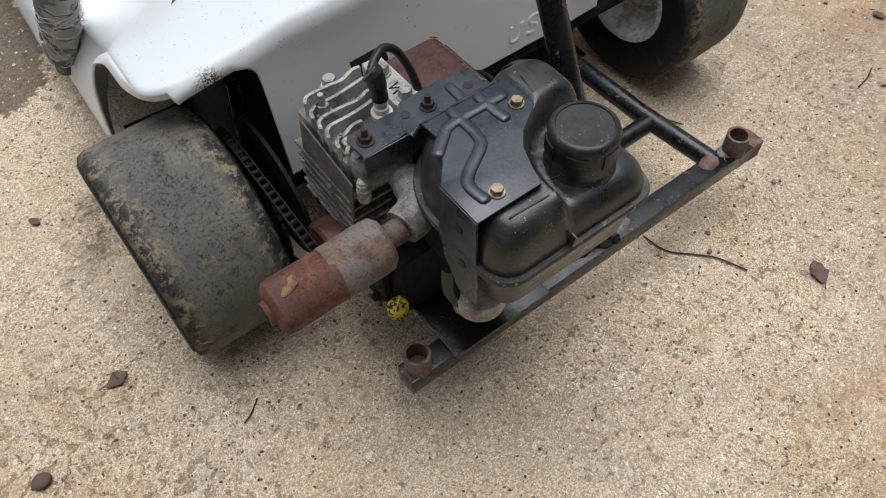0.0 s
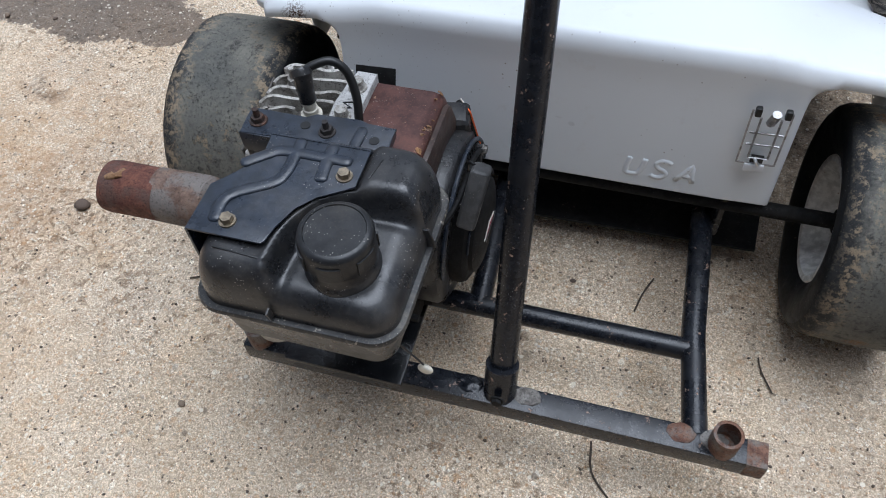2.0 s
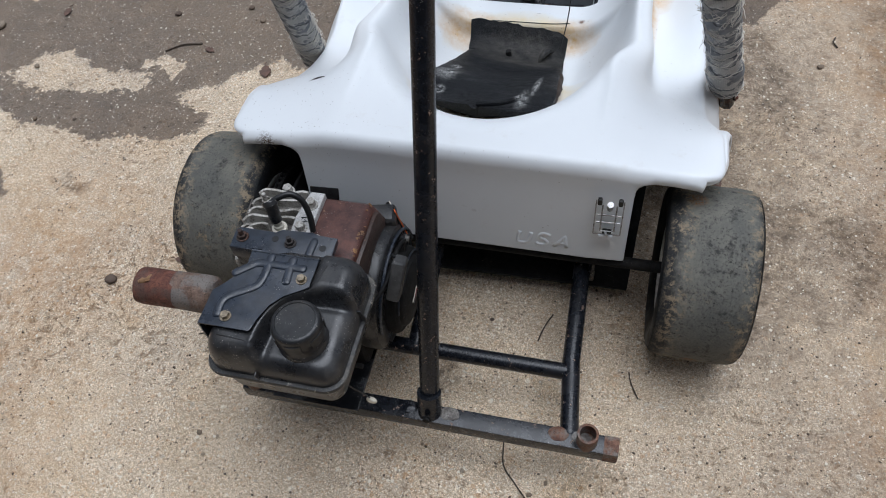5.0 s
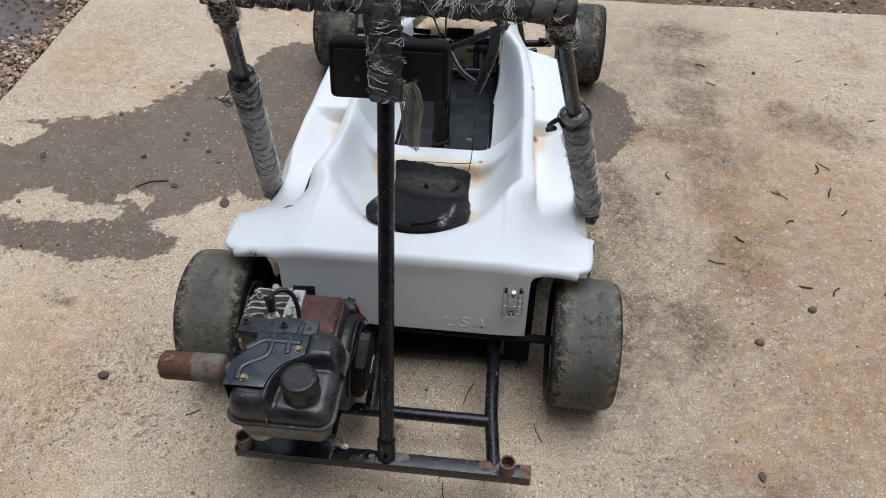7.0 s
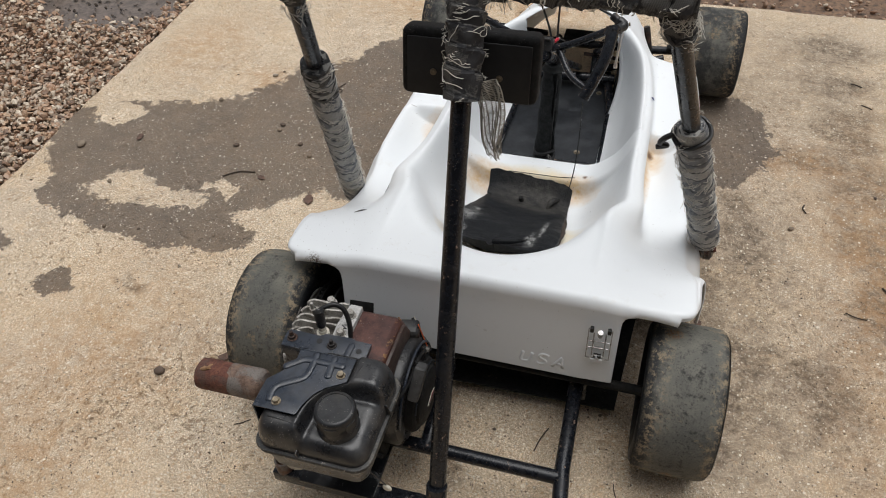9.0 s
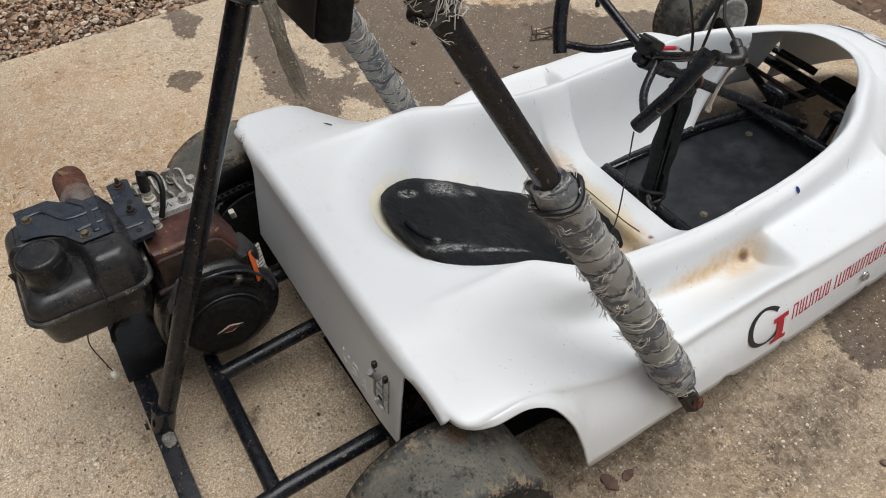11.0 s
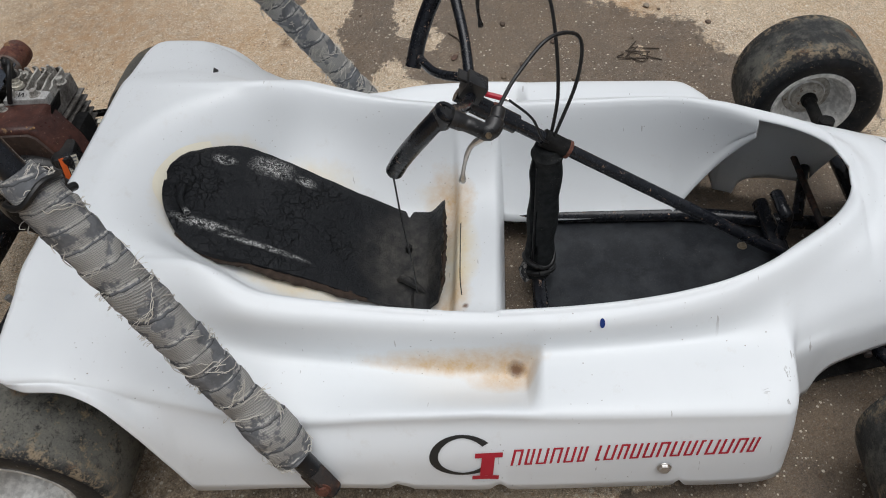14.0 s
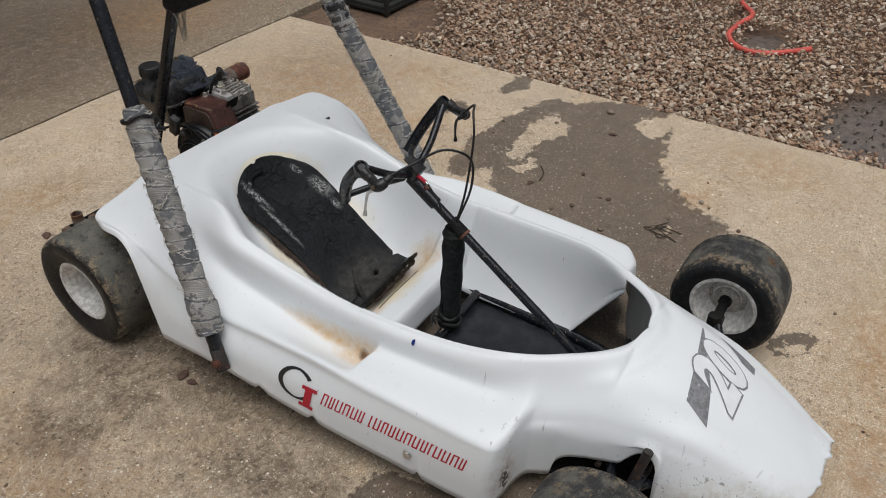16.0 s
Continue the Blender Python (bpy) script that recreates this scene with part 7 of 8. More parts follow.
rod("fuel_hose", [(-0.240, -0.012, 0.305), (-0.243, -0.016, 0.275), (-0.236, -0.024, 0.250)], 0.0075, engine, "cable", "black fuel hose", 10, 0, 5)
rod("hose_clip", [(-0.236, -0.024, 0.252), (-0.235, -0.026, 0.240)], 0.0082, engine, "zinc", "brass hose end", 10)
rod("throttle_arm", [(-0.100, 0.03, 0.275), (-0.085, 0.00, 0.262), (-0.06, -0.005, 0.262)], 0.004, engine, "black_dull", "", 8, 0, 4)
rod("pull_string", [(-0.095, -0.030, 0.285), (-0.072, -0.040, 0.268), (-0.057, -0.033, 0.228), (-0.052, -0.028, 0.205)], 0.0011, engine, "cable", "thin black pull string", 6, 0, 6)
bm = bmesh.new()
bmesh.ops.create_icosphere(bm, subdivisions=3, radius=1, matrix=Matrix.Translation((-0.051, -0.028, 0.197)) @ turn(20, 30, 0) @ Matrix.Diagonal((0.0085, 0.005, 0.013, 1)))
part("string_toggle", bm, M["off_white"], engine, "small off-white toggle on the string")
part("wire_plug", box(bmesh.new(), (-0.215, 0.262, 0.285), (0.010, 0.010, 0.026), turn(10, 25, 0), 0.002), M["off_white"], engine, "white wire connector")

# drive: clutch drum, sprocket, chain
bm = bmesh.new()
lathe(bm, [(0.042, -0.306), (0.046, -0.303), (0.046, -0.280), (0.040, -0.277)], (0, 0.140, 0.205), "x", 36)
clutch = part("clutch_drum", bm, M["brown_box"], engine, "rust-brown clutch drum")
SPX, SPY, SPZ, SPR = -0.318, 0.324, 0.150, 0.098
bm = bmesh.new()
teeth = 44
pts = []
for k in range(teeth * 2):
    w = math.pi * k / teeth
    r = SPR - (0.004 if k % 2 else 0)
    pts.append((SPY + r * math.cos(w), SPZ + r * math.sin(w)))
slab(bm, pts, SPX - 0.002, SPX + 0.002, side_m)
sprocket = part("sprocket", bm, M["black_dull"], rear_axle, "greasy black drive sprocket")


def chain(parent):
    """Roller chain round the sprocket and the small clutch gear."""
    big, small = Vector((0, SPY, SPZ)), Vector((0, 0.140, 0.205))
    R1, R2 = SPR - 0.001, 0.026
    d = small - big
    base = math.atan2(d.z, d.y)
    off = math.acos((R1 - R2) / d.length)
    path = []
    for k in range(60):
        w = base + off + (2 * math.pi - 2 * off) * k / 59
        path.append(big + R1 * Vector((0, math.cos(w), math.sin(w))))
    for k in range(12):
        w = base - off + 2 * off * k / 11
        path.append(small + R2 * Vector((0, math.cos(w), math.sin(w))))
    path.append(path[0])
    ln = [0]
    for a, b in zip(path, path[1:]):
        ln.append(ln[-1] + (b - a).length)
    count = int(ln[-1] / 0.0125)
    link_mesh = None
    for k in range(count):
        s = k * ln[-1] / count
        i = max(j for j in range(len(ln)) if ln[j] <= s + 1e-9)
        i = min(i, len(path) - 2)
        u = (s - ln[i]) / max(1e-6, ln[i + 1] - ln[i])
        p = path[i].lerp(path[i + 1], u)
        q = path[i + 1] - path[i]
        a = math.degrees(math.atan2(q.z, q.y))
        if link_mesh is None:
            bm = bmesh.new()
            for x in (-0.0052, 0.0052):
                box(bm, (x, 0, 0), (0.0018, 0.0165, 0.0098), None, 0.0017, 1)
            tube(bm, [(-0.0065, 0, 0), (0.0065, 0, 0)], 0.0034, 8)
            first = part("chain_link", bm, M["black_dull"], parent)
            link_mesh = first.data
            ob = first
        else:
            ob = new("chain_link", link_mesh)
            ob.parent = parent
        ob.matrix_basis = pose(SPX, p.y, p.z, a, 0, 0)


chain(sprocket)
bm = bmesh.new()
lathe(bm, [(0.10, -0.290), (0.104, -0.289), (0.104, -0.284), (0.10, -0.283)], (0, SPY, SPZ), "x", 44)
part("brake_disc", bm, M["black_dull"], rear_axle, "dark brake disc")

# ---- body fittings ----
# toggle latch on the rear panel: open frame, hook and lever
LM = Matrix.Translation((0.266, 0.3190, 0.283)) @ turn(84, 0, 2) @ Matrix.Diagonal((1.12, 1.12, 1, 1))
LT = turn(-6, 0, 2)
def latch_bar(name, c, size, material, parent, label=""):
    return part(name, box(bmesh.new(), LM @ Vector(c), size, LT, min(size) * 0.3), M[material], parent, label)


def latch_wire(name, pts, r, material, parent, label=""):
    return part(name, tube(bmesh.new(), [LM @ Vector(p) for p in pts], r, 8), M[material], parent, label)


latch = latch_bar("latch", (-0.0195, -0.002, 0.0035), (0.0022, 0.0020, 0.078), "latch_metal", kart, "grey metal toggle latch on the rear panel")
latch_bar("latch_rail", (0.0195, -0.002, 0.0035), (0.0022, 0.0020, 0.078), "latch_metal", latch)
latch_bar("latch_rung", (0, -0.0365, 0.0035), (0.042, 0.0020, 0.0020), "latch_metal", latch)
latch_wire("bail", [(-0.0100, 0.026, 0.007), (-0.0100, -0.026, 0.007), (0.0100, -0.026, 0.007), (0.0100, 0.026, 0.007)], 0.0014, "latch_metal", latch, "bent wire bail")
for dy in (0.006, -0.009):
    latch_wire("cross_wire", [(-0.0165, dy, 0.006), (0.0165, dy, 0.006)], 0.0013, "latch_metal", latch)
for sx in (-1, 1):
    latch_bar("pivot_tab", (sx * 0.0145, 0.033, 0.006), (0.0075, 0.008, 0.012), "cable", latch, "dark pivot tab")
latch_wire("latch_lever", [(0, 0.022, 0.008), (0, 0.032, 0.016), (0, 0.040, 0.022), (0, 0.043, 0.023)], 0.0054, "latch_metal", latch, "stubby bright latch lever")
latch_bar("catch_hole", (0, -0.029, 0.0045), (0.015, 0.0025, 0.011), "cable", latch, "dark opening of the catch")
latch_bar("catch_plate", (-0.001, -0.040, 0.0065), (0.023, 0.0035, 0.010), "decal_white", latch, "pale catch plate")
latch_wire("catch_hook", [(-0.003, -0.026, 0.006), (-0.001, -0.029, 0.011), (0.002, -0.033, 0.011)], 0.0022, "steel", latch)
# embossed letters on the rear panel
for strokes in ([[(0.0, 1.0), (0.0, 0.35), (0.08, 0.06), (0.30, 0.0), (0.52, 0.06), (0.60, 0.35), (0.60, 1.0)]],
                [[(1.62, 0.90), (1.45, 1.0), (1.20, 0.98), (1.08, 0.78), (1.22, 0.56), (1.45, 0.46), (1.60, 0.26), (1.48, 0.03), (1.22, 0.0), (1.04, 0.12)]],
                [[(2.05, 0.0), (2.28, 0.55), (2.42, 1.0), (2.52, 0.55), (2.72, 0.0)], [(2.20, 0.34), (2.62, 0.34)]]):
    bm = bmesh.new()
    for line in strokes:
        pts = []
        for p in smooth_line([(a, b, 0) for a, b in line], 5 if len(line) > 5 else 2):
            x, z = 0.116 + 0.032 * p.x + 0.006 * p.y, 0.188 + 0.027 * p.y
            hit = skin.ray_cast(Vector((x, 0.0, z)), Vector((0, 1, 0)))[0]
            pts.append(Vector((x, (hit.y if hit is not None else 0.318) + 0.0017, z)))
        tube(bm, pts, 0.0052, 14)
    part("embossed_letter", bm, M["white"], body, "raised white letter moulded in the panel", 2.0)
# ring and I-shaped marks, and the slanted red marks of the name line, on the pod flank
bm = bmesh.new()
GC = Vector((0.46, 0.984, 0.156))
for k in range(30):
    w0, w1 = radians(38 + 300 * k / 30), radians(38 + 300 * (k + 1) / 30)
    def at(w, r):
        return GC + Vector((0, 1.28 * r * math.cos(w), r * math.sin(w)))
    th0, th1 = 0.005 + 0.005 * abs(math.cos(w0)), 0.005 + 0.005 * abs(math.cos(w1))
    vs = [bm.verts.new(q) for q in (at(w0, 0.038), at(w1, 0.038), at(w1, 0.038 - th1), at(w0, 0.038 - th0))]
    bm.faces.new(vs)
bmesh.ops.remove_doubles(bm, verts=bm.verts, dist=0.0002)
part("ring_mark", on_skin(bm, (-1, 0, -0.25)), M["decal_black"], body, "black ring mark on the pod flank")
o = GC + Vector((0, 0.034, -0.014))
bm = bmesh.new()
for y0, y1, z0, z1 in ((-0.018, 0.022, 0.012, 0.021), (-0.008, 0.011, -0.026, 0.012), (-0.019, 0.020, -0.035, -0.026)):
    vs = [bm.verts.new(o + Vector((0, y0 + (y1 - y0) * i / 3 + 0.12 * (z0 + (z1 - z0) * k / 3), z0 + (z1 - z0) * k / 3))) for k in range(4) for i in range(4)]
    for k in range(3):
        for i in range(3):
            bm.faces.new((vs[4 * k + i], vs[4 * k + i + 1], vs[4 * k + i + 5], vs[4 * k + i + 4]))
part("bar_mark", on_skin(bm, (-1, 0, -0.25), 0.0022), M["red"], body, "red serif bar mark on the pod flank")
pos = 1.052
for k, wide in enumerate([1, 0.8, 1.05, 1, 1, 0.8, -1, 0.45, 1, 0.9, 0.9, 1, 1, 1, 0.9, 0.45, 1.05, 1, 1, 0.8]):
    if wide < 0:
        pos += 0.010
        continue
    w = 0.0143 * wide
    bm = bmesh.new()
    z0 = 0.134 + 0.002 * (pos - 1.052) / 0.35
    for (ya, yb, za, zb) in ((0, 0.0036, 0, 0.031), (w - 0.0036, w, 0, 0.031), (0, w, 0.0 if k % 3 else 0.0276, 0.0034 if k % 3 else 0.031)):
        if w < 0.007 and ya > 0:
            continue
        sl = 0.22
        vs = [bm.verts.new((0.46, pos + a + sl * (b), z0 + b)) for a, b in ((ya, za), (yb, za), (yb, zb), (ya, zb))]
        bm.faces.new(vs)
    part("text_bar", on_skin(bm, (-1, 0, -0.25), 0.001), M["red"], body, "red slanted mark of a name line")
    pos += w + 0.0052
part("pod_rivet", hexbolt(bmesh.new(), (0.4375, 1.275, 0.106), 0.008, 0.004, (1, 0, 0.2)), M["steel"], body, "steel bolt head on the flank")
# blue paint drip on the rim
bm = bmesh.new()
bmesh.ops.create_circle(bm, cap_ends=True, segments=12, radius=0.005, matrix=Matrix.Translation((0.263, 1.192, 0.245)) @ turn(60, 0, 90) @ Matrix.Diagonal((0.8, 1.5, 1, 1)))
part("paint_drip", on_skin(bm, (-1, 0, -0.6), 0.0025), mat_plain("blue_drip", (0.01, 0.03, 0.16), 0.3, 0, 0.1), body, "small blue paint drip")
# torn triangular hole in the fender top
bm = bmesh.new()
pts = [(-0.292, 0.490), (-0.264, 0.498), (-0.278, 0.514)]
bm.faces.new([bm.verts.new((x, y, 0.45)) for x, y in pts])
part("torn_hole", on_skin(bm, (0, 0, -1), 0.0004), M["cable"], body, "dark torn hole in the fender")
# racing number on the nose


def decal(name, pts, material, label, lift, cuts=3):
    bm = bmesh.new()
    bm.faces.new([bm.verts.new((x, y, 0.45)) for x, y in pts])
    bmesh.ops.triangulate(bm, faces=bm.faces)
    bmesh.ops.subdivide_edges(bm, edges=bm.edges, cuts=cuts, use_grid_fill=True)
    return part(name, on_skin(bm, (0, 0, -1), lift), material, body, label)


decal("decal_stripe", [(-0.095, 1.689), (0.020, 1.711), (0.125, 1.729), (0.142, 1.781), (0.070, 1.760), (0.0, 1.726)], M["decal_grey"], "worn grey decal stripe", 0.0009, 4)
decal("decal_stripe", [(-0.112, 1.727), (-0.080, 1.817), (-0.050, 1.821), (-0.058, 1.790)], M["decal_grey"], "", 0.0009, 3)


def number(spread, lift, material, label):
    bm = text_bm("20", 0.143, Matrix.Translation((0.016, 1.768, 0.45)) @ turn(0, 0, 180) @ Matrix(((0.84, 0.30, 0, 0), (0, 0.95, 0, 0), (0, 0, 1, 0), (0, 0, 0, 1))), spread)
    bmesh.ops.triangulate(bm, faces=bm.faces)
    bmesh.ops.subdivide_edges(bm, edges=[e for e in bm.edges if e.calc_length() > 0.02], cuts=2)
    return part("racing_number", on_skin(bm, (0, 0, -1), lift), material, body, label)


number(0.0105, 0.0014, M["decal_line"], "grey outline of the racing number")
number(0.0068, 0.0019, M["decal_white"], "white racing number")

# ---- loose things on the ground ----
def leaf(at, size, spin, seed):
    rnd = random.Random(seed)
    bm = bmesh.new()
    n, rowsl = 12, []
    for i in range(n + 1):
        u = i / n
        half = size * 0.30 * math.sin(math.pi * u) ** 0.8 * (1 + 0.25 * rnd.uniform(-1, 1))
        y = size * (u - 0.5)
        curl = 0.002 + size * 0.10 * (u - 0.5) ** 2 * rnd.uniform(0.8, 1.2)
        rowsl.append([(-half, y, curl + half * 0.25), (0, y, curl), (half, y, curl + half * rnd.uniform(0.1, 0.45))])
    for dz in (0.0, -0.0008):
        vs = [[bm.verts.new((x, y, z + dz)) for x, y, z in r] for r in rowsl]
        for a, b in zip(vs, vs[1:]):
            for k in range(2):
                bm.faces.new((a[k], a[k + 1], b[k + 1], b[k]))
    tube(bm, [(0, size * 0.45, 0.008), (0.003, size * 0.75, 0.004)], 0.0008, 5)
    ob = part("dead_leaf", bm, M["leaf"])
    ob.matrix_basis = pose(*at, 0, 0, spin)
    return tagged(ob, "curled brown dead leaf lying on the concrete", "leaf", "dead leaves")


for k, (x, y, size, spin) in enumerate([(0.295, -0.185, 0.040, 150), (-0.59, 0.283, 0.034, 100), (-0.584, 0.62, 0.022, 30), (0.475, 0.624, 0.040, 100), (0.878, 0.006, 0.045, 60), (0.851, 0.107, 0.026, 10),
                                        (-0.62, 0.86, 0.045, 20), (-0.80, 0.92, 0.030, 70), (-1.28, 1.02, 0.035, 5), (0.48, 0.66, 0.028, 15), (-0.60, -0.45, 0.035, 40)]):
    leaf((x, y, 0.0015), size, spin, k)


def twig(pts, r, label="thin dark dry twig on the concrete"):
    ob = part("twig", tube(bmesh.new(), smooth_line(pts, 6), r, 6), M["twig"])
    return tagged(ob, label, "twig", "twigs")


twig([(0.143, 0.017, 0.003), (0.150, -0.023, 0.003), (0.177, -0.053, 0.003), (0.199, -0.078, 0.003), (0.217, -0.120, 0.003)], 0.0013, "long crooked dark twig under the rear bar")
twig([(0.17, 0.223, 0.003), (0.178, 0.255, 0.004), (0.19, 0.285, 0.003)], 0.0014)
twig([(-0.482, 0.121, 0.003), (-0.468, 0.128, 0.003), (-0.451, 0.142, 0.003)], 0.0012)
twig([(0.662, 0.014, 0.003), (0.69, 0.018, 0.004), (0.72, 0.029, 0.003)], 0.0012)
twig([(0.696, -0.008, 0.003), (0.71, -0.02, 0.003), (0.724, -0.028, 0.003)], 0.0012)
twig([(0.36, 0.14, 0.003), (0.345, 0.17, 0.003), (0.34, 0.19, 0.003)], 0.0011)
twig([(1.3, 0.62, 0.003), (1.36, 0.60, 0.004), (1.44, 0.62, 0.003)], 0.0016)
twig([(-0.92, 0.90, 0.003), (-0.88, 0.93, 0.004), (-0.83, 0.94, 0.003)], 0.0022)
for k, (x, y) in enumerate([(1.25, 2.07), (1.29, 1.87), (0.92, 1.80), (0.94, 1.68), (1.46, 1.51), (0.74, 1.14), (1.24, 1.24), (1.23, 1.11), (1.08, 1.08), (1.06, 1.09), (1.25, 1.02), (1.08, 0.96), (1.15, 0.69), (1.07, 0.70), (0.84, 0.77), (0.92, 0.87), (1.21, 1.22)]):
    rnd = random.Random(90 + k)
    a, half = rnd.uniform(0, 6.28), rnd.uniform(0.010, 0.026)
    dx, dy, bend = half * math.cos(a), half * math.sin(a), rnd.uniform(-0.4, 0.4)
    twig([(x - dx, y - dy, 0.003), (x + bend * dy, y - bend * dx, 0.004), (x + dx, y + dy, 0.003)], rnd.uniform(0.0013, 0.0024))
for k in range(7):
    rnd = random.Random(40 + k)
    x, y = -0.78 + rnd.uniform(-0.03, 0.03), 1.38 + rnd.uniform(-0.02, 0.02)
    twig([(x, y, 0.003), (x + rnd.uniform(0.01, 0.04), y + rnd.uniform(-0.03, 0.04), 0.006), (x + rnd.uniform(-0.04, 0.05), y + rnd.uniform(0.02, 0.08), 0.003)], 0.0016)

ICO = bmesh.new()
bmesh.ops.create_icosphere(ICO, subdivisions=2, radius=1)
ICO_V = np.array([v.co[:] for v in ICO.verts])
ICO_F = np.array([[v.index for v in f.verts] for f in ICO.faces])
ICO.free()
ICO1 = bmesh.new()
bmesh.ops.create_icosphere(ICO1, subdivisions=1, radius=1)
ICO1_V = np.array([v.co[:] for v in ICO1.verts])
ICO1_F = np.array([[v.index for v in f.verts] for f in ICO1.faces])
ICO1.free()


def stone_shape(rng, flatness=0.55):
    axes = np.array([1.0, rng.uniform(0.6, 0.9), flatness * rng.uniform(0.7, 1.15)])
    v = ICO_V * axes
    k = rng.uniform(-1, 1, 3)
    return v * (1 + 0.16 * np.sin(ICO_V @ (k * 3) + k[0] * 4))[:, None]


def raw_mesh(name, v, f, material, smooth=True):
    me = bpy.data.meshes.new(name)
    me.vertices.add(len(v))
    me.vertices.foreach_set("co", np.asarray(v, np.float32).ravel())
    me.loops.add(f.size)
    me.loops.foreach_set("vertex_index", f.astype(np.int32).ravel())
    me.polygons.add(len(f))
    me.polygons.foreach_set("loop_start", np.arange(0, f.size, 3, dtype=np.int32))
    me.polygons.foreach_set("use_smooth", np.full(len(f), smooth))
    me.update(calc_edges=True)
    me.materials.append(material)
    return me


rng = np.random.default_rng(5)
pebble_meshes = [raw_mesh("pebble", stone_shape(rng), ICO_F, M["stone"]) for _ in range(8)]
spots = [(-0.723, 0.21, 0.013), (0.20, -0.064, 0.005), (1.07, 0.617, 0.012), (-0.849, 1.155, 0.009), (-1.119, 1.27, 0.010), (0.911, 0.491, 0.012), (-0.85, 1.186, 0.010), (-0.67, 1.234, 0.012), (-1.45, 0.941, 0.016),
         (-0.95, 1.05, 0.010), (-0.75, 1.10, 0.009), (-0.70, 1.05, 0.008), (-1.25, 0.80, 0.009), (-1.0, 1.45, 0.010), (-0.9, 1.6, 0.009), (-1.15, 0.62, 0.008), (1.11, 1.77, 0.008), (1.43, 1.73, 0.006), (0.7, 1.05, 0.008)]
for _ in range(90):
    spots.append((rng.uniform(-1.5, 1.9), rng.uniform(-0.3, 2.2), rng.uniform(0.0025, 0.0055)))
for k, (x, y, r) in enumerate(spots):
    ob = new("pebble", pebble_meshes[k % 8])
    ob.matrix_basis = pose(x, y, r * 0.45, 0, 0, float(rng.uniform(0, 360))) @ Matrix.Diagonal((r, r, r, 1))
    tagged(ob, "small loose stone on the concrete slab", "pebble", "pebbles")


def scatter(name, count, place, size, material, label, category, flatness=0.55, base=(ICO1_V, ICO1_F), tilt=0.35, smooth=True):
    """Many stones in one mesh, as real geometry."""
    V, F = base
    vs = np.empty((count, len(V), 3), np.float32)
    xyz = place(count)
    s = size(count)
    for i in range(count):
        ax = np.array([1.0, rng.uniform(0.55, 0.9), flatness * rng.uniform(0.6, 1.2)])
        v = V * ax * (1 + 0.2 * np.sin(V @ rng.uniform(-3, 3, 3) + rng.uniform(0, 6)))[:, None]
        a, b, c = rng.uniform(0, 6.283), rng.normal(0, tilt), rng.normal(0, tilt)
        ca, sa, cb, sb, cc, sc = np.cos(a), np.sin(a), np.cos(b), np.sin(b), np.cos(c), np.sin(c)
        rot = np.array([[ca, -sa, 0], [sa, ca, 0], [0, 0, 1]]) @ np.array([[cb, 0, sb], [0, 1, 0], [-sb, 0, cb]]) @ np.array([[1, 0, 0], [0, cc, -sc], [0, sc, cc]])
        vs[i] = (v * s[i]) @ rot.T + xyz[i]
    f = (F[None] + (np.arange(count) * len(V))[:, None, None]).reshape(-1, 3)
    ob = new(name, raw_mesh(name, vs.reshape(-1, 3), f, material, smooth))
    return tagged(ob, label, category, "", "stuff")


# crumbs of exposed aggregate and grit on the slab
def crumb_place(n):
    p = np.empty((n, 3))
    near = int(n * 0.6)
    p[:near, 0], p[:near, 1] = rng.uniform(-1.0, 1.0, near), rng.uniform(-0.7, 0.9, near)
    p[near:, 0], p[near:, 1] = rng.uniform(-1.55, 1.9, n - near), rng.uniform(-0.86, 2.25, n - near)
    p[:, 2] = 0.0004
    return p


scatter("grit", 26000, crumb_place, lambda n: 0.0009 + 0.0022 * rng.random(n) ** 3, M["crumb"], "fine pale and dark grit on the concrete", "grit", 0.45)


# river gravel beyond the slab's edge
def gravel_place(n):
    x = EDGE_X - 0.012 - rng.random(n) ** 1.25 * 4.2
    y = rng.uniform(-0.35, 2.2, n) + (rng.random(n) ** 2) * rng.choice([-1, 1], n) * 0.9
    far = (x < -2.3)
    y[far] = rng.uniform(-1.9, 3.2, far.sum())
    bare = ((x + 1.97) / 0.36) ** 2 + ((y - 1.88) / 0.25) ** 2
    pud = ((x + 2.60) / 0.17) ** 2 + ((y - 1.25) / 0.11) ** 2
    dirt = ((x + 1.85) / 0.40) ** 2 + ((y + 0.55) / 0.45) ** 2
    keep = (np.minimum(np.minimum(bare, pud), dirt) > rng.uniform(0.55, 1.3, n)) & ~((y > 2.1) & (rng.random(n) < 0.6) & (x > -2.6))
    z = -0.036 + 0.030 * rng.random(n) + np.clip((EDGE_X - x) * 0.05, 0, 0.03)
    z[~keep] = -0.5
    return np.stack([x, y, z], 1)


scatter("gravel", 76000, gravel_place, lambda n: 0.0065 + 0.010 * rng.random(n) ** 1.8, M["gravel"], "damp brown and tan river gravel beside the slab", "gravel", 0.42, (ICO1_V, ICO1_F), 0.5, False)


def far_place(n):
    x, y = rng.uniform(-1.6, 3.5, n), EDGE_Y + 0.02 + rng.random(n) ** 1.5 * 1.6
    return np.stack([x, y, -0.038 + 0.02 * rng.random(n)], 1)


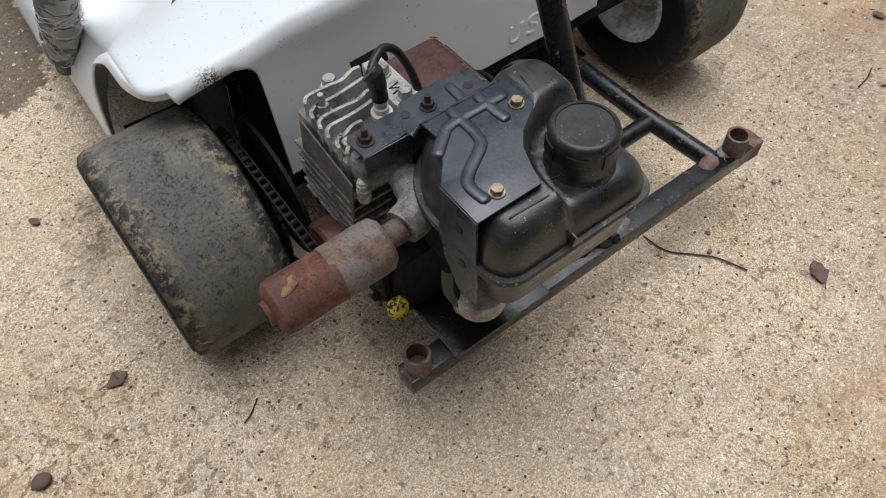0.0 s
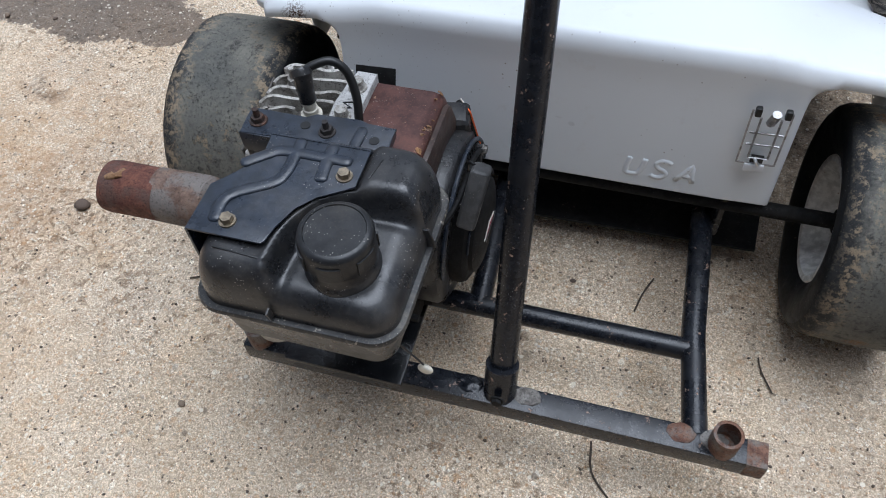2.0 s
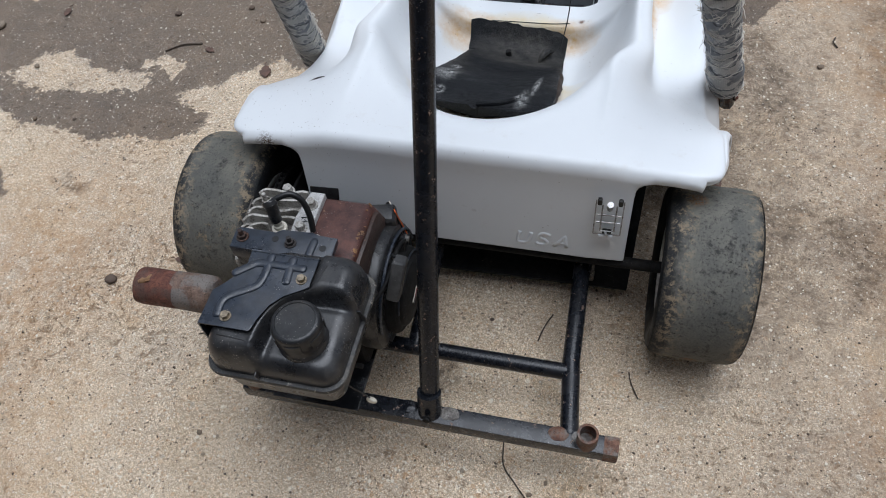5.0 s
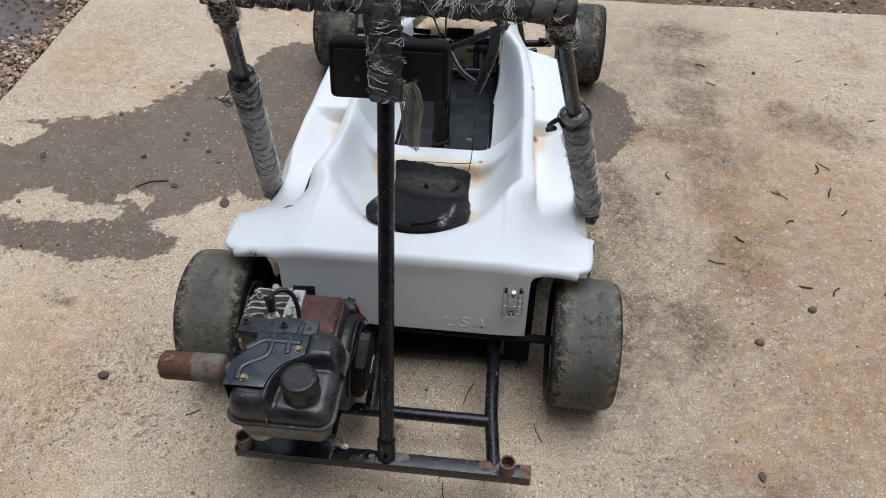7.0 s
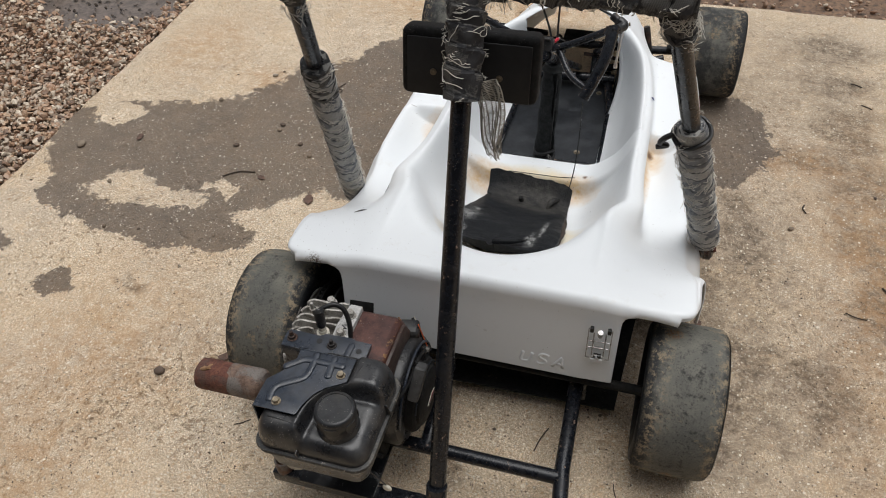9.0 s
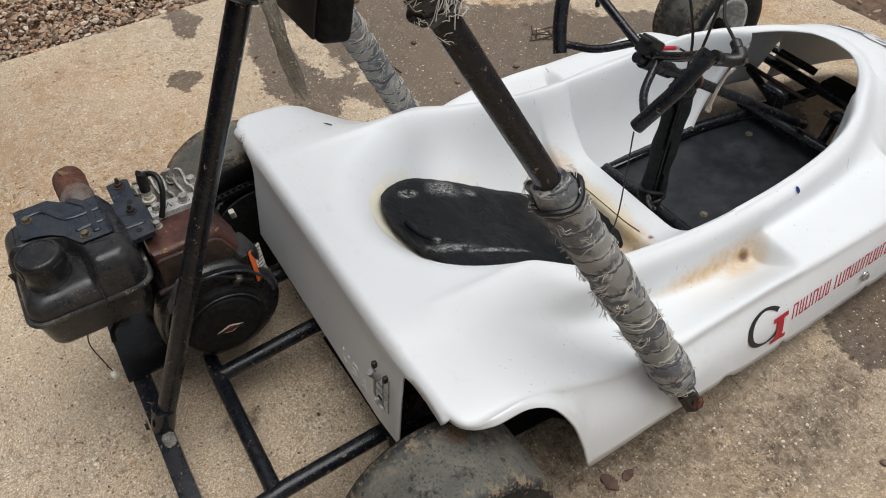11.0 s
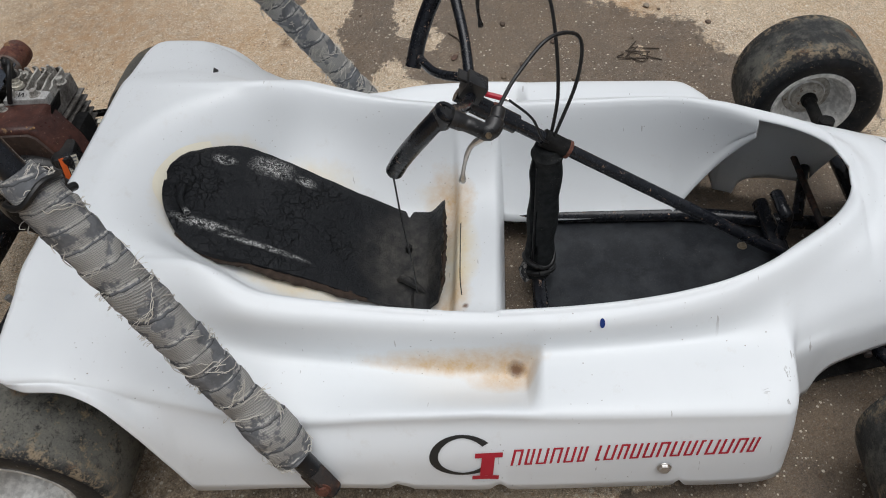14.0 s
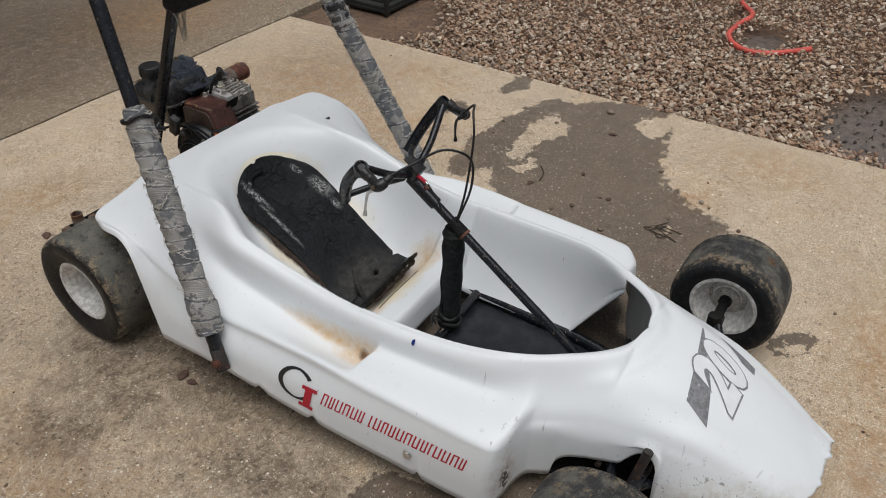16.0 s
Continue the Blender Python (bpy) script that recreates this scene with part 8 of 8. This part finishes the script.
scatter("rubble", 2600, far_place, lambda n: 0.005 + 0.013 * rng.random(n) ** 2, M["gravel"], "scattered stones on bare earth past the slab", "stones")
near_meshes = [raw_mesh("gravel_stone", stone_shape(rng, 0.6), ICO_F, M["stone"]) for _ in range(8)]
for k in range(160):
    y = -0.2 + 2.1 * k / 160 + rng.uniform(-0.01, 0.01)
    if 1.55 < y:
        continue
    r = rng.uniform(0.008, 0.016)
    ob = new("gravel_stone", near_meshes[k % 8])
    ob.matrix_basis = pose(EDGE_X - 0.012 - r - abs(rng.normal(0, 0.03)), y, -0.008 + rng.uniform(-0.012, 0.004), rng.uniform(-20, 20), rng.uniform(-20, 20), rng.uniform(0, 360)) @ Matrix.Diagonal((r, r, r, 1))
    tagged(ob, "rounded brown river stone against the slab edge", "gravel stone", "gravel stones")

# dead bits of leaf and stalk in the puddle
def debris_place(n):
    w, r = rng.uniform(0, 6.283, n), np.sqrt(rng.random(n))
    return np.stack([-1.97 + 0.34 * r * np.cos(w), 1.88 + 0.24 * r * np.sin(w), np.full(n, -0.044)], 1)


scatter("leaf_litter", 320, debris_place, lambda n: 0.002 + 0.009 * rng.random(n) ** 2, M["twig"], "dark wet leaf and stalk bits in a puddle", "litter", 0.06)

# red hose on the gravel
ob = part("garden_hose", tube(bmesh.new(), smooth_line([(-4.6, 0.75, 0.0), (-3.9, 0.80, 0.01), (-3.10, 0.992, 0.015), (-2.85, 1.12, 0.02), (-2.66, 1.10, 0.02), (-2.50, 1.10, 0.018), (-2.38, 1.18, 0.016), (-2.36, 1.28, 0.016), (-2.43, 1.38, 0.018), (-2.53, 1.47, 0.02)], 10), 0.013, 12), M["hose_red"])
tagged(ob, "faded red garden hose snaking over the gravel", "hose")


# dark plastic crate behind the slab's corner
def crate():
    root = thing("plastic_crate", "dark plastic crate standing on the gravel edge", "crate")
    cx, cy, w, d, h = -2.10, -0.66, 0.36, 0.30, 0.16
    part("base", box(bmesh.new(), (cx, cy, -0.02), (w, d, 0.012), None, 0.003), M["crate"], root)
    for k in range(5):
        z = 0.002 + k * h / 4.4
        for sy in (-1, 1):
            part("slat", box(bmesh.new(), (cx, cy + sy * d / 2, z), (w, 0.008, 0.018), None, 0.002), M["crate"], root)
        for sx in (-1, 1):
            part("slat", box(bmesh.new(), (cx + sx * w / 2, cy, z), (0.008, d, 0.018), None, 0.002), M["crate"], root)
    for sx in (-1, 1):
        for sy in (-1, 1):
            part("corner_post", box(bmesh.new(), (cx + sx * w / 2, cy + sy * d / 2, 0.06), (0.022, 0.022, h + 0.02), None, 0.004), M["crate"], root)
    return root


crate()


# ---- unseen plain wall and roof, added behind to block sky light ----
def plain_box(name, c, s, material, label, category):
    return tagged(part(name, box(bmesh.new(), c, s, None, 0.01), material, None, label), "", category, "", "structure")


M["shade_wall_matt"] = mat_plain("shade_wall_surface", (0.22, 0.20, 0.175), 0.85, 0, 0.25, 6)
M["shade_roof_matt"] = mat_plain("shade_roof_surface", (0.16, 0.14, 0.12), 0.8, 0, 0.3, 5)
plain_box("shade_wall", (0.6, -4.3, 1.25), (8.0, 0.2, 2.6), M["shade_wall_matt"], "plain unseen wall added to block light from behind", "wall")
plain_box("shade_roof", (0.6, -3.15, 2.55), (8.0, 2.5, 0.08), M["shade_roof_matt"], "unseen roof added to shade the back slab", "roof")
